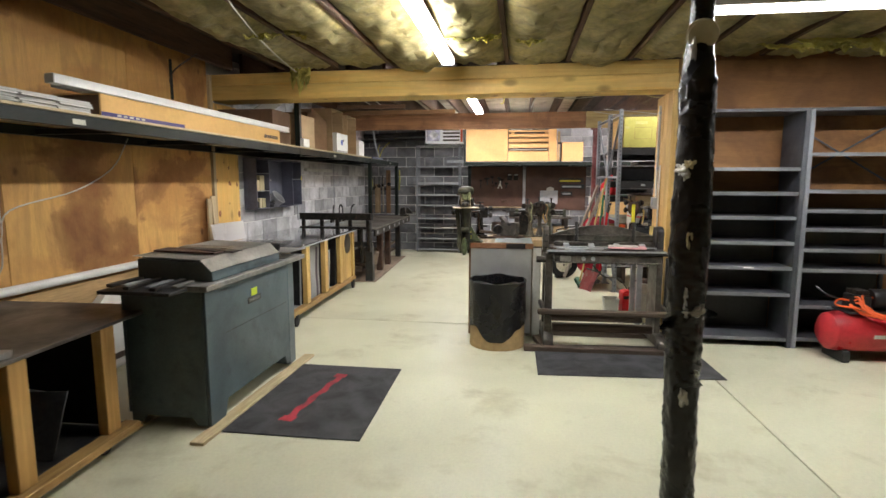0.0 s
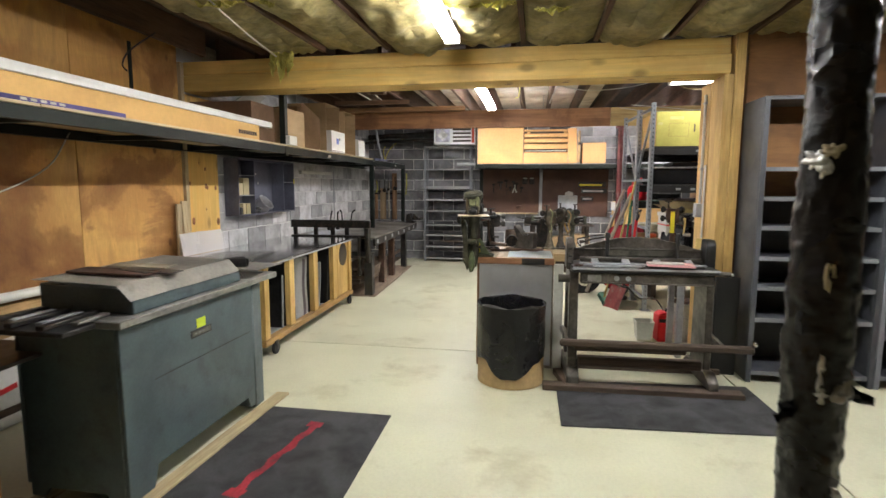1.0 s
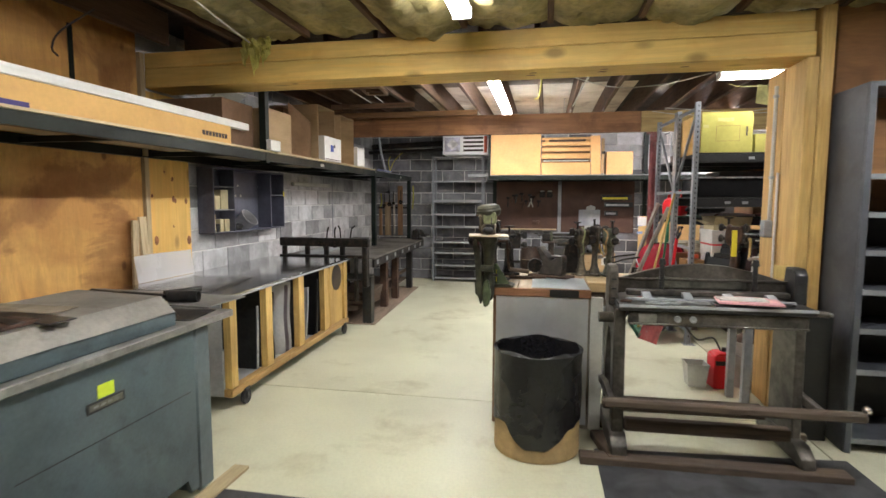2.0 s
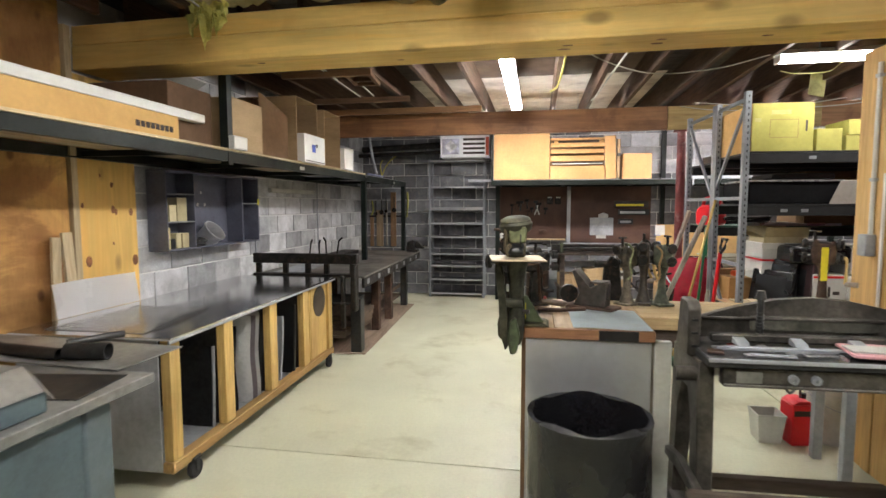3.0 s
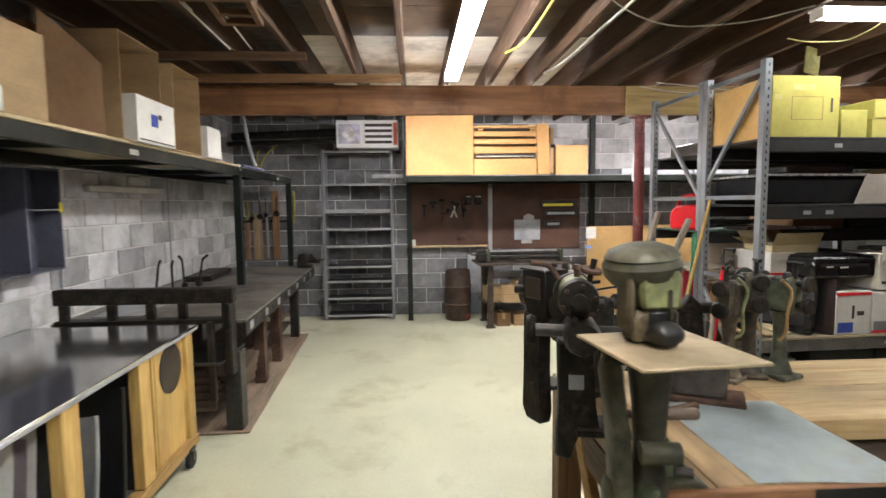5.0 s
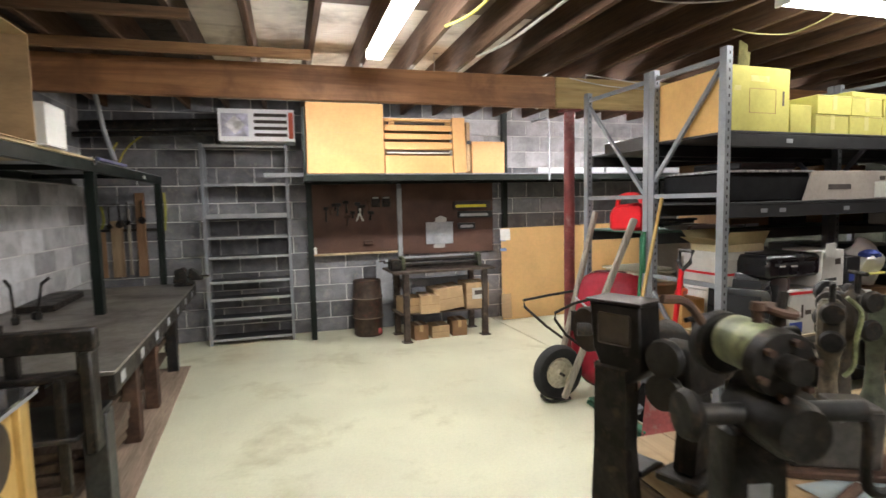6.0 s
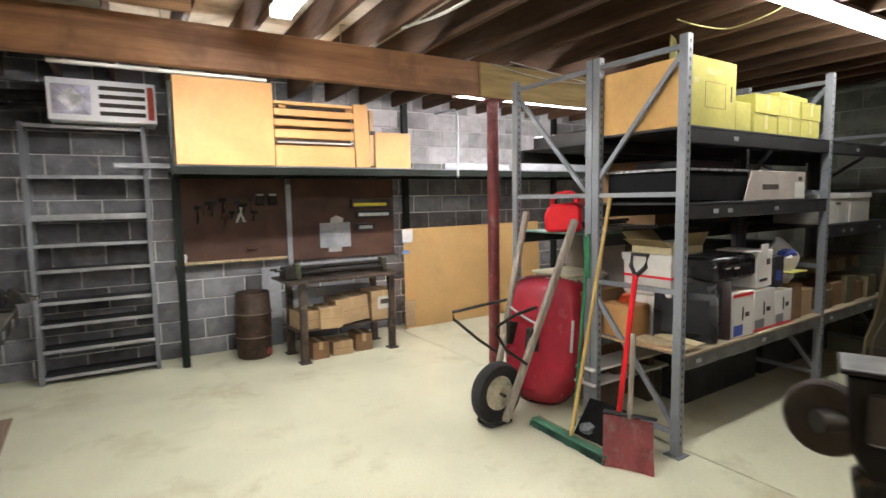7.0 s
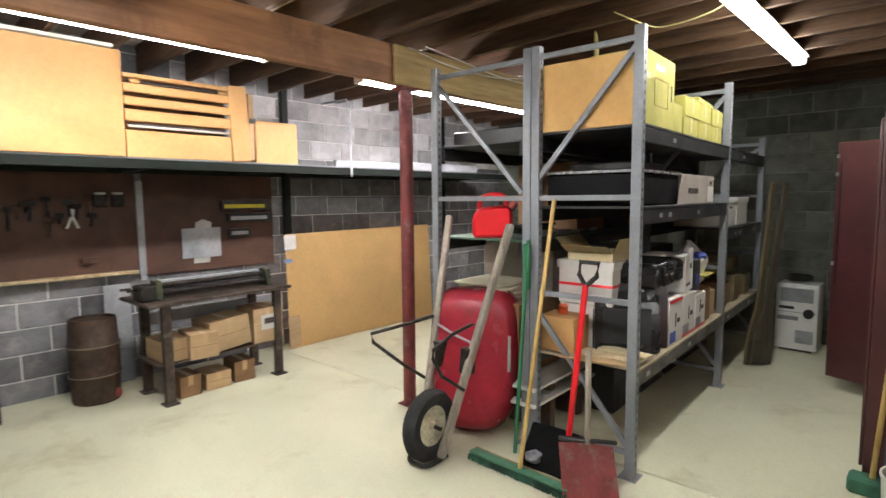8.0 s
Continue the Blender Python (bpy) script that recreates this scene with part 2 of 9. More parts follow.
RED_DULL = surf("faded_red", (0.34, 0.07, 0.06), 0.7, vary=0.2, grain=30, stain=(0.28, 0.17, 0.14), stain_amount=0.7)
RED_BRIGHT = surf("bright_red_plastic", (0.72, 0.012, 0.022), 0.35, vary=0.06)
RED_MARK = surf("worn_red_print", (0.45, 0.03, 0.05), 0.85, vary=0.3, grain=60, stain=(0.10, 0.04, 0.045), stain_amount=0.8)
RED_COLUMN = surf("old_red_column", (0.20, 0.035, 0.035), 0.55, vary=0.2, grain=30, stain=(0.38, 0.30, 0.28), stain_amount=0.35)
MAROON = surf("maroon_locker", (0.075, 0.018, 0.020), 0.42, vary=0.12, grain=60)
ORANGE = surf("orange_hose", (0.85, 0.13, 0.03), 0.45, vary=0.08)
GREEN = surf("green_plastic", (0.02, 0.16, 0.07), 0.5, vary=0.15)
BROOM_GREEN = surf("green_bristle", (0.05, 0.17, 0.105), 0.9, vary=0.4, grain=200, bump=1.0)
YELLOW = surf("yellow_plastic", (0.72, 0.62, 0.03), 0.5, vary=0.1)
YELLOW_POLE = wood("yellow_pole", (0.66, 0.47, 0.16), (0.48, 0.30, 0.08), "z", 0.5, 0.0, 0.0)
GREY_WOOD = wood("weathered_pole", (0.40, 0.35, 0.29), (0.22, 0.18, 0.145), "z", 0.7, 0.0, 0.2)
BENCH_WOOD = wood("worn_maple", (0.47, 0.32, 0.165), (0.30, 0.18, 0.08), "y", 0.5, 0.1, 0.0, 0.5, blot=(0.17, 0.10, 0.05), blot_amount=0.7)
BENCH_WOOD_X = wood("worn_maple_x", (0.58, 0.42, 0.21), (0.38, 0.23, 0.09), "x", 0.5, 0.1, 0.0, 0.5, blot=(0.32, 0.19, 0.08))
DARK_WOOD = wood("oily_timber_x", (0.12, 0.085, 0.06), (0.06, 0.045, 0.035), "x", 0.7, 0.2, 0.2)
DARK_WOOD_Y = wood("oily_timber_y", (0.16, 0.105, 0.07), (0.08, 0.055, 0.04), "y", 0.7, 0.2, 0.2)
BLUE_SHEET = surf("pale_blue_sheet", (0.54, 0.62, 0.65), 0.4, 0.1, vary=0.1, grain=18, stain=(0.50, 0.42, 0.30), stain_amount=0.3)
PEGBOARD = surf("brown_hardboard", (0.088, 0.038, 0.023), 0.6, vary=0.15, grain=80)
CABINET = surf("slate_cabinet", (0.125, 0.13, 0.175), 0.5, 0.1, vary=0.15, grain=40)
BLUE_MARK = surf("blue_print", (0.05, 0.09, 0.42), 0.6)
PURPLE = surf("purple_print", (0.07, 0.05, 0.22), 0.6)
PINK = surf("pink_paper", (0.70, 0.36, 0.38), 0.7)
TAPE_BLUE = surf("blue_tape", (0.25, 0.38, 0.72), 0.6)
CHROME = surf("chrome", (0.6, 0.6, 0.6), 0.2, 1.0, vary=0.05)
PIPE_FOIL = surf("crumpled_foil", (0.78, 0.77, 0.73), 0.32, 0.4, vary=0.2, grain=18, bump=1.0)
TUBE = glow("fluorescent_tube", (0.985, 0.968, 0.955), TUBE_STRENGTH)
TUBE_OLD = glow("milky_lit_lens", (0.985, 0.975, 0.93), TUBE_STRENGTH * 0.60)
TUBE_NEW = glow("newer_fluorescent_tube", (1.0, 0.95, 0.955), TUBE_STRENGTH * 1.35)
WIRE_WHITE = surf("white_cable", (0.62, 0.60, 0.54), 0.5)
WIRE_YELLOW = surf("yellow_cable", (0.68, 0.60, 0.10), 0.5)
INK = surf("faded_ink", (0.06, 0.045, 0.04), 0.8)
PALE_DECK = wood("pale_deck", (0.52, 0.43, 0.29), (0.36, 0.27, 0.17), "x", 0.7, 0.1, 0.1)
GREEN_DECK = surf("green_deck", (0.06, 0.13, 0.09), 0.6, vary=0.2)


# ---- shape helpers ----
def B():
    return bmesh.new()


def box(bm, x0, x1, y0, y1, z0, z1, bev=0.0, m=None, seg=1):
    c = ((x0 + x1) / 2, (y0 + y1) / 2, (z0 + z1) / 2)
    t = Matrix.Translation(c) @ Matrix.Diagonal((abs(x1 - x0), abs(y1 - y0), abs(z1 - z0), 1))
    g = bmesh.ops.create_cube(bm, size=1.0, matrix=t)["verts"]
    if bev > 0:
        es = list({e for v in g for e in v.link_edges})
        g2 = bmesh.ops.bevel(bm, geom=es, offset=bev, segments=seg, profile=0.6, affect="EDGES")
        g = list({v for f in g2["faces"] for v in f.verts} | {v for v in g if v.is_valid})
    if m is not None:
        bmesh.ops.transform(bm, matrix=m, verts=g)
    return bm


def cyl(bm, p0, p1, r0, r1=None, seg=16, caps=True):
    p0, p1 = Vector(p0), Vector(p1)
    r1 = r0 if r1 is None else r1
    d = p1 - p0
    m = Matrix.Translation((p0 + p1) / 2) @ d.to_track_quat("Z", "Y").to_matrix().to_4x4()
    bmesh.ops.create_cone(bm, cap_ends=caps, segments=seg, radius1=r0, radius2=r1, depth=d.length, matrix=m)
    return bm


def lathe(bm, profile, seg=24, m=None):
    """Turn (radius, height) pairs round z."""
    rows = []
    for r, z in profile:
        rows.append([bm.verts.new((r * math.cos(2 * math.pi * k / seg), r * math.sin(2 * math.pi * k / seg), z)) for k in range(seg)])
    for a, b in zip(rows, rows[1:]):
        for k in range(seg):
            bm.faces.new((a[k], a[(k + 1) % seg], b[(k + 1) % seg], b[k]))
    for row in (rows[0], rows[-1]):
        if (row[0].co.xy.length) > 1e-4:
            bm.faces.new(row)
    if m is not None:
        bmesh.ops.transform(bm, matrix=m, verts=[v for row in rows for v in row])
    return bm


def prism(bm, pts, axis, a, b, bev=0.0):
    """A flat outline pushed out along an axis: x takes (y, z), y takes (x, z), z takes (x, y)."""
    def at(p, q):
        return {"x": (q, p[0], p[1]), "y": (p[0], q, p[1]), "z": (p[0], p[1], q)}[axis]
    lo = [bm.verts.new(at(p, a)) for p in pts]
    hi = [bm.verts.new(at(p, b)) for p in pts]
    fs = [bm.faces.new(lo), bm.faces.new(hi)]
    for k in range(len(pts)):
        fs.append(bm.faces.new((lo[k], lo[(k + 1) % len(pts)], hi[(k + 1) % len(pts)], hi[k])))
    if bev > 0:
        bmesh.ops.bevel(bm, geom=list({e for f in fs for e in f.edges}), offset=bev, segments=1, affect="EDGES")
    return bm


def smooth_path(pts, steps=6):
    pts = [Vector(p) for p in pts]
    ext = [2 * pts[0] - pts[1]] + pts + [2 * pts[-1] - pts[-2]]
    out = []
    for k in range(1, len(ext) - 2):
        a, b, c, d = ext[k - 1:k + 3]
        for s in range(steps):
            t = s / steps
            out.append(0.5 * ((2 * b) + (c - a) * t + (2 * a - 5 * b + 4 * c - d) * t * t + (3 * b - a - 3 * c + d) * t ** 3))
    out.append(pts[-1])
    return out


def pipe(bm, pts, r, seg=8, curve=True, steps=6):
    pts = smooth_path(pts, steps) if curve and len(pts) > 2 else [Vector(p) for p in pts]
    rows = []
    up = Vector((0.13, 0.31, 0.94)).normalized()
    for k, p in enumerate(pts):
        d = (pts[min(k + 1, len(pts) - 1)] - pts[max(k - 1, 0)]).normalized()
        u = d.cross(up)
        u = u.normalized() if u.length > 1e-3 else d.cross(Vector((1, 0, 0))).normalized()
        w = u.cross(d)
        rr = r(k / (len(pts) - 1)) if callable(r) else r
        rows.append([bm.verts.new(p + rr * (math.cos(2 * math.pi * s / seg) * u + math.sin(2 * math.pi * s / seg) * w)) for s in range(seg)])
    for a, b in zip(rows, rows[1:]):
        for s in range(seg):
            bm.faces.new((a[s], a[(s + 1) % seg], b[(s + 1) % seg], b[s]))
    bm.faces.new(rows[0])
    bm.faces.new(rows[-1])
    return bm


def sheet(bm, fn, nu, nv, thick=0.0):
    """A grid of fn(u, v) points, u and v from 0 to 1; thick gives it an underside."""
    vs = [[bm.verts.new(fn(i / nu, j / nv)) for j in range(nv + 1)] for i in range(nu + 1)]
    fs = []
    for i in range(nu):
        for j in range(nv):
            fs.append(bm.faces.new((vs[i][j], vs[i + 1][j], vs[i + 1][j + 1], vs[i][j + 1])))
    if thick:
        bmesh.ops.solidify(bm, geom=fs, thickness=thick)
    return bm


def lump(bm, c, r, jag=0.25, seed=0, sub=2, squash=(1, 1, 1)):
    g = bmesh.ops.create_icosphere(bm, subdivisions=sub, radius=1.0)["verts"]
    for v in g:
        k = 1 + jag * noise.noise(v.co * 1.7 + Vector((seed * 3.1, seed * 1.7, seed)))
        v.co = Vector(c) + Vector((v.co.x * squash[0], v.co.y * squash[1], v.co.z * squash[2])) * r * k
    return bm


def finish(name, bm, material, smooth):
    bmesh.ops.recalc_face_normals(bm, faces=bm.faces[:])
    me = bpy.data.meshes.new(name)
    bm.to_mesh(me)
    bm.free()
    me.materials.append(material)
    if smooth:
        me.polygons.foreach_set("use_smooth", [True] * len(me.polygons))
        me.set_sharp_from_angle(angle=radians(38))
    return me


def part(name, bm, material, parent, label="", smooth=True):
    """One mesh under a thing or under a part."""
    ob = new(name, finish(name, bm, material, smooth))
    ob.parent = parent
    return tagged(ob, label)


def thing(name, x, y, z=0.0, rz=0.0, label="", category="", group="", rx=0.0, ry=0.0):
    """The empty at the base of a thing with parts."""
    ob = new(name)
    ob.matrix_basis = pose(x, y, z, rx, ry, rz)
    ob.empty_display_size = 0.05
    return tagged(ob, label, category, group)


def solo(name, bm, material, x=0.0, y=0.0, z=0.0, rz=0.0, label="", category="", group="", kind="", smooth=True, rx=0.0, ry=0.0):
    """A thing of one mesh."""
    ob = new(name, finish(name, bm, material, smooth))
    ob.matrix_basis = pose(x, y, z, rx, ry, rz)
    return tagged(ob, label, category, group, kind)


# ---- the large structure ----
WX, NY, EX, SY = -3.36, 11.33, 5.20, -2.60   # inner faces of the west, north, east and south walls
JB, DECK = 2.64, 2.88                        # underside of joists, underside of the deck

# floor: four poured panels with saw cuts between them
solo("floor", box(B(), WX - 0.3, EX + 0.3, SY - 0.3, NY + 0.3, -0.15, -0.012), GROOVE, label="concrete slab under the painted floor panels", category="floor", kind="structure")


def cut_x(y):
    return 1.62 - 0.029 * y


for south, north in ((SY - 0.2, 5.444), (5.456, NY + 0.2)):
    for west in (True, False):
        bm = B()
        e = 0.006
        if west:
            pts = [(WX - 0.2, south), (cut_x(south) - e, south), (cut_x(north) - e, north), (WX - 0.2, north)]
        else:
            pts = [(cut_x(south) + e, south), (EX + 0.2, south), (EX + 0.2, north), (cut_x(north) + e, north)]
        prism(bm, pts, "z", -0.03, 0.0)
        solo("floor_panel", bm, FLOOR, label="cream painted concrete floor, scuffed and stained", category="floor", kind="structure", smooth=False)

# walls
wall_n = solo("wall_north", box(B(), WX - 0.3, EX + 0.3, NY + 0.006, NY + 0.25, -0.1, DECK), MORTAR, label="grey concrete block wall with pale mortar joints", category="wall", kind="structure")
wall_w = solo("wall_west", box(B(), WX - 0.25, WX - 0.006, SY - 0.2, NY + 0.006, -0.1, DECK), MORTAR, label="grey concrete block wall with pale mortar joints", category="wall", kind="structure")
wall_e = solo("wall_east", box(B(), EX + 0.006, EX + 0.25, SY - 0.2, NY + 0.006, -0.1, DECK), MORTAR_DIM, label="concrete block wall behind the lockers, coloured dark for dim light", category="wall", kind="structure")
solo("wall_south", box(B(), WX, EX, SY - 0.2, SY, 0, DECK), PLY, label="plywood wall", category="wall", kind="structure")

# plywood lining of the west wall, panel by panel
edges = [SY, -0.62, 0.60, 1.82, 3.04, 4.26, 5.452]
for a, b in zip(edges, edges[1:]):
    solo("plywood_panel", box(B(), 0, 0.014, 0.002, b - a - 0.002, 0.004, DECK - 0.004, 0.002), PLY, WX, a, label="orange-brown plywood wall panel with dark water stains", category="wall panel", group="plywood lining", kind="structure", smooth=False)
knotty = solo("plywood_panel", box(B(), 0, 0.016, 0, 0.52, 0.004, 2.34, 0.002), STRIP, WX, 5.505, label="lighter knotty plywood strip beside the block wall", category="wall panel", kind="structure", smooth=False)
KNOT = surf("pine_knot", (0.33, 0.12, 0.035), 0.5, vary=0.3, grain=60, blotch=20, bump=0.05, stain=(0.12, 0.05, 0.02), stain_amount=0.7)
for ky, kz, kr in ((0.075, 1.124, 0.030), (0.487, 1.097, 0.032), (0.045, 1.496, 0.014), (0.30, 1.468, 0.022), (0.325, 1.452, 0.018), (0.465, 1.450, 0.022), (0.29, 1.231, 0.010), (0.297, 1.64, 0.016), (0.20, 1.70, 0.010)):
    bm = B()
    lathe(bm, [(0.0, 0.0009), (kr * 0.6, 0.0008), (kr, 0.0002), (kr, 0.0), (0.0, 0.0)], 18, pose(0.0162, ky, kz, 0, 90, 0) @ Matrix.Diagonal((1.25, 0.85, 1, 1)))
    part("knot", bm, KNOT, knotty)
solo("wall_stud", box(B(), 0, 0.042, 0, 0.048, 0.004, 2.62, 0.003), PALE_Z, WX, 5.455, label="pale pine stud on the plywood wall", category="stud", kind="structure")

# partition to the east of the post: brown plywood on studs
solo("wall_partition", box(B(), 1.60, EX, 5.49, 5.60, 0, JB + 0.2), PLY_DARK, label="brown plywood partition behind the shelving", category="wall", kind="structure", smooth=False)
solo("upper_plywood", box(B(), 1.60, EX, 5.476, 5.486, 2.12, 2.62, 0.002), PLY_DARK, label="dark plywood strip above the shelving", category="wall panel", kind="structure", smooth=False)

# the big timber beam on its post
beam = thing("timber_beam", -0.88, 5.64, 2.36, -1.4, "thick yellow pine beam spanning the opening", "beam")
tagged(beam, kind="structure")
part("lower_timber", box(B(), -2.47, 2.345, -0.16, 0.16, 0.0, 0.148, 0.006), PINE, beam, smooth=False)
part("upper_timber", box(B(), -2.47, 2.335, -0.155, 0.16, 0.150, 0.275, 0.006), PINE, beam, smooth=False)
for kx, ky, kr in ((0.62, -0.05, 0.020), (0.60, 0.02, 0.024), (1.10, -0.06, 0.018), (1.09, 0.01, 0.022), (-0.35, 0.04, 0.016), (1.62, -0.02, 0.020), (-1.2, -0.06, 0.018)):
    part("knot", lathe(B(), [(0.0, -0.0012), (kr * 0.6, -0.001), (kr, -0.0002), (kr, 0.0004), (0.0, 0.0004)], 18, pose(kx, ky, 0.0) @ Matrix.Diagonal((1.5, 0.7, 1, 1))), KNOT, beam)
post = thing("timber_post", 1.37, 5.475, 0, 0, "yellow pine post built of boards", "post")
tagged(post, kind="structure")
part("front_board", box(B(), 0.045, 0.115, -0.05, 0.11, 0, 2.355, 0.004), PINE_Z, post, smooth=False)
part("edge_board", box(B(), 0.118, 0.192, -0.056, 0.11, 0, 2.66, 0.004), PINE_Z, post, smooth=False)
POST_PLY = wood("post_ply", (0.82, 0.52, 0.19), (0.66, 0.39, 0.12), "z", 0.6, 0.12, 0.2, 0.5)
for y0, y1, dx in ((0.114, 0.262, 0.004), (0.266, 0.345, 0.0), (0.349, 0.55, 0.006)):
    part("jamb_board", box(B(), 0.045 + dx, 0.115, y0, y1, 0, 2.355, 0.003), POST_PLY, post, smooth=False)
solo("pale_stick", box(B(), -0.006, 0.006, 0, 0.018, 0, 0.80, 0.002), WHITE_CARD, 1.402, 5.72, 0.86, 0, "thin pale stick fixed to the post", "stick")
conduit = thing("conduit", 1.37, 5.83, 0, 0, "thin grey conduit running down to a switch box on the post", "conduit")
part("tube", cyl(B(), (0.032, 0, 1.32), (0.032, 0, 2.26), 0.012, seg=10), OFFWHITE, conduit)
for z in (1.62, 2.18):
    part("clamp", box(B(), 0.018, 0.044, -0.02, 0.02, z, z + 0.02, 0.002), GALV_DULL, conduit)
part("switch_box", box(B(), -0.008, 0.044, -0.035, 0.045, 1.21, 1.33, 0.004), GALV_DULL, conduit)

# the older beam further back, with a plywood splice and a steel column
beam2 = thing("fir_beam", 0.9, 9.12, 2.34, 0, "old red-brown fir beam under the joists", "beam")
tagged(beam2, kind="structure")
part("timber", box(B(), -4.2, 0.13, -0.10, -0.030, 0.012, 0.275, 0.006), BEAM_OLD, beam2, smooth=False)
part("timber", box(B(), 0.134, 4.28, -0.095, -0.006, 0.014, 0.275, 0.006), BEAM_OLD, beam2, smooth=False)
part("splice_plate", box(B(), 0.13, 1.70, -0.125, -0.101, 0.006, 0.268, 0.003), wood("splice_ply", (0.52, 0.37, 0.16), (0.38, 0.25, 0.10), "x", 0.7, 0, 0.1, 0.5), beam2, "plywood splice plate", smooth=False)
column = thing("steel_column", 1.205, 9.085, 0, 0, "dark red painted steel column with chipped paint", "column")
tagged(column, kind="structure")
part("shaft", cyl(B(), (0, 0, 0.01), (0, 0, 2.33), 0.048, seg=24), RED_COLUMN, column)
part("base_plate", box(B(), -0.065, 0.065, -0.065, 0.065, 0, 0.010, 0.003), RED_COLUMN, column)
part("cap_plate", box(B(), -0.08, 0.08, -0.07, 0.07, 2.33, 2.351, 0.003), RED_COLUMN, column)

# deck and joists: boards, then plywood before the back beam; lamp falloff coloured in
SHADED_DECK = "underside of old board subfloor, nearly black"
for name_, x0, x1, y0, y1, wide, mat_, lab in (("ceiling_front", WX - 0.2, EX + 0.2, SY, 7.12, 0.14, SUBFLOOR_DARK, SHADED_DECK), ("ceiling_west", WX - 0.2, -1.95, 8.46, NY, 0.14, SUBFLOOR_DARK, SHADED_DECK), ("ceiling_west", WX - 0.2, -1.70, 7.12, 8.46, 0.14, SUBFLOOR_DARK, SHADED_DECK),
                                               ("ceiling_middle", -1.95, 0.90, 8.46, NY, 0.62, SUBFLOOR, "underside of pale stained plywood subfloor"), ("ceiling_brown", -1.70, 0.78, 7.12, 8.46, 0.67, SUBFLOOR_MID, "underside of brown stained plywood subfloor"), ("ceiling_east", 0.90, EX + 0.2, 8.46, NY, 0.14, SUBFLOOR_DARK, SHADED_DECK), ("ceiling_east", 0.78, EX + 0.2, 7.12, 8.46, 0.14, SUBFLOOR_DARK, SHADED_DECK)):
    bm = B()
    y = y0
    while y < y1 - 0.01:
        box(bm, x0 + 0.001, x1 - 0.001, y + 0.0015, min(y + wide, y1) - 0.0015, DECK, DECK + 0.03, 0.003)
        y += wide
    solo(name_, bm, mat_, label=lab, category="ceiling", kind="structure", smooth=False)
solo("ceiling_top", box(B(), WX - 0.3, EX + 0.3, SY - 0.3, NY + 0.3, DECK + 0.035, DECK + 0.1), SUBFLOOR, label="floor above", category="ceiling", kind="structure")
joist_mesh = finish("joist", box(B(), -0.02, 0.02, 0, 5.62, 0, DECK - JB - 0.002, 0.003), JOIST, False)
for k in range(21):
    o = new("joist", joist_mesh)
    o.matrix_basis = pose(-3.08 + 0.405 * k, 5.70, JB + random.uniform(0, 0.004), 0, 0, random.uniform(-0.1, 0.1))
    tagged(o, "rough brown wooden floor joist", "joist", "floor joists", "structure")
near_mesh = finish("joist", box(B(), -0.02, 0.02, 0, 8.02, 0, DECK - JB - 0.002, 0.003), JOIST, False)
NEAR_JOISTS = [-3.04 + 0.578 * k for k in range(15)]
for x in NEAR_JOISTS:
    o = new("joist", near_mesh)
    o.matrix_basis = pose(x, SY, JB)
    tagged(o, "dark wooden floor joist between insulation", "joist", "insulated joists", "structure")

# sagging insulation between the near joists
for k, x in enumerate(NEAR_JOISTS[1:-1]):
    bm = B()
    length, w = 8.06, 0.56

    def sag(u, v, k=k):
        bow = math.sin(math.pi * u) ** 0.55
        yy = v * length
        sagz = 0.085 + 0.05 * noise.noise(Vector((k * 5.3, yy * 0.9, 0))) + 0.035 * math.sin(yy * 2.1 + k * 1.9)
        ridge = 1 - abs(noise.noise(Vector((u * 3 + k * 7, yy * 3.2 + u * 2.5, k)))) * 2.4
        crease = 0.030 * max(0.0, ridge) ** 3 + 0.026 * noise.noise(Vector((u * 4 + k * 7, yy * 4.5, k))) + 0.014 * noise.noise(Vector((u * 11, yy * 13, k * 2.0)))
        edge = 0.012 * noise.noise(Vector((k * 9.0 + u * 2, yy * 3, 4)))
        sagz *= 1 - 0.30 * min(1.0, max(0.0, (yy - 7.45) / 0.5))
        return ((u - 0.5) * (w - 0.02) + 0.29 + edge, yy, 0.045 - sagz * bow + crease * bow)
    sheet(bm, sag, 18, 260, 0.004)
    solo("insulation_batt", bm, KRAFT, x, SY + 0.02, JB, label="sagging kraft-faced insulation batt, brown and creased", category="insulation", group="insulation batts")


def torn_flap(x, y, z, w, h, seed, rz=0.0, droop=0.35):
    """A ragged sheet of fibreglass: hangs from one edge, its hem torn, its middle folded."""
    bm = B()

    def place(u, v):
        hem = 0.45 + 0.55 * abs(noise.noise(Vector((u * 3.1, seed, 0)))) * 2 + 0.2 * noise.noise(Vector((u * 11, seed, 3)))
        xx = (u - 0.5) * w * (1 - 0.25 * v) + 0.03 * noise.noise(Vector((u * 3, v * 4, seed)))
        yy = -droop * h * v * v + 0.05 * noise.noise(Vector((u * 5 + seed, v * 3, 1))) + 0.02 * noise.noise(Vector((u * 17, v * 13, seed)))
        return (xx, yy, -v * h * hem + 0.015 * noise.noise(Vector((u * 9, v * 9, seed))))
    sheet(bm, place, 26, 12, 0.014)
    solo("torn_insulation", bm, FIBRE, x, y, z, rz, "torn yellow fibreglass flap hanging from the ceiling", "insulation", "torn fibreglass")


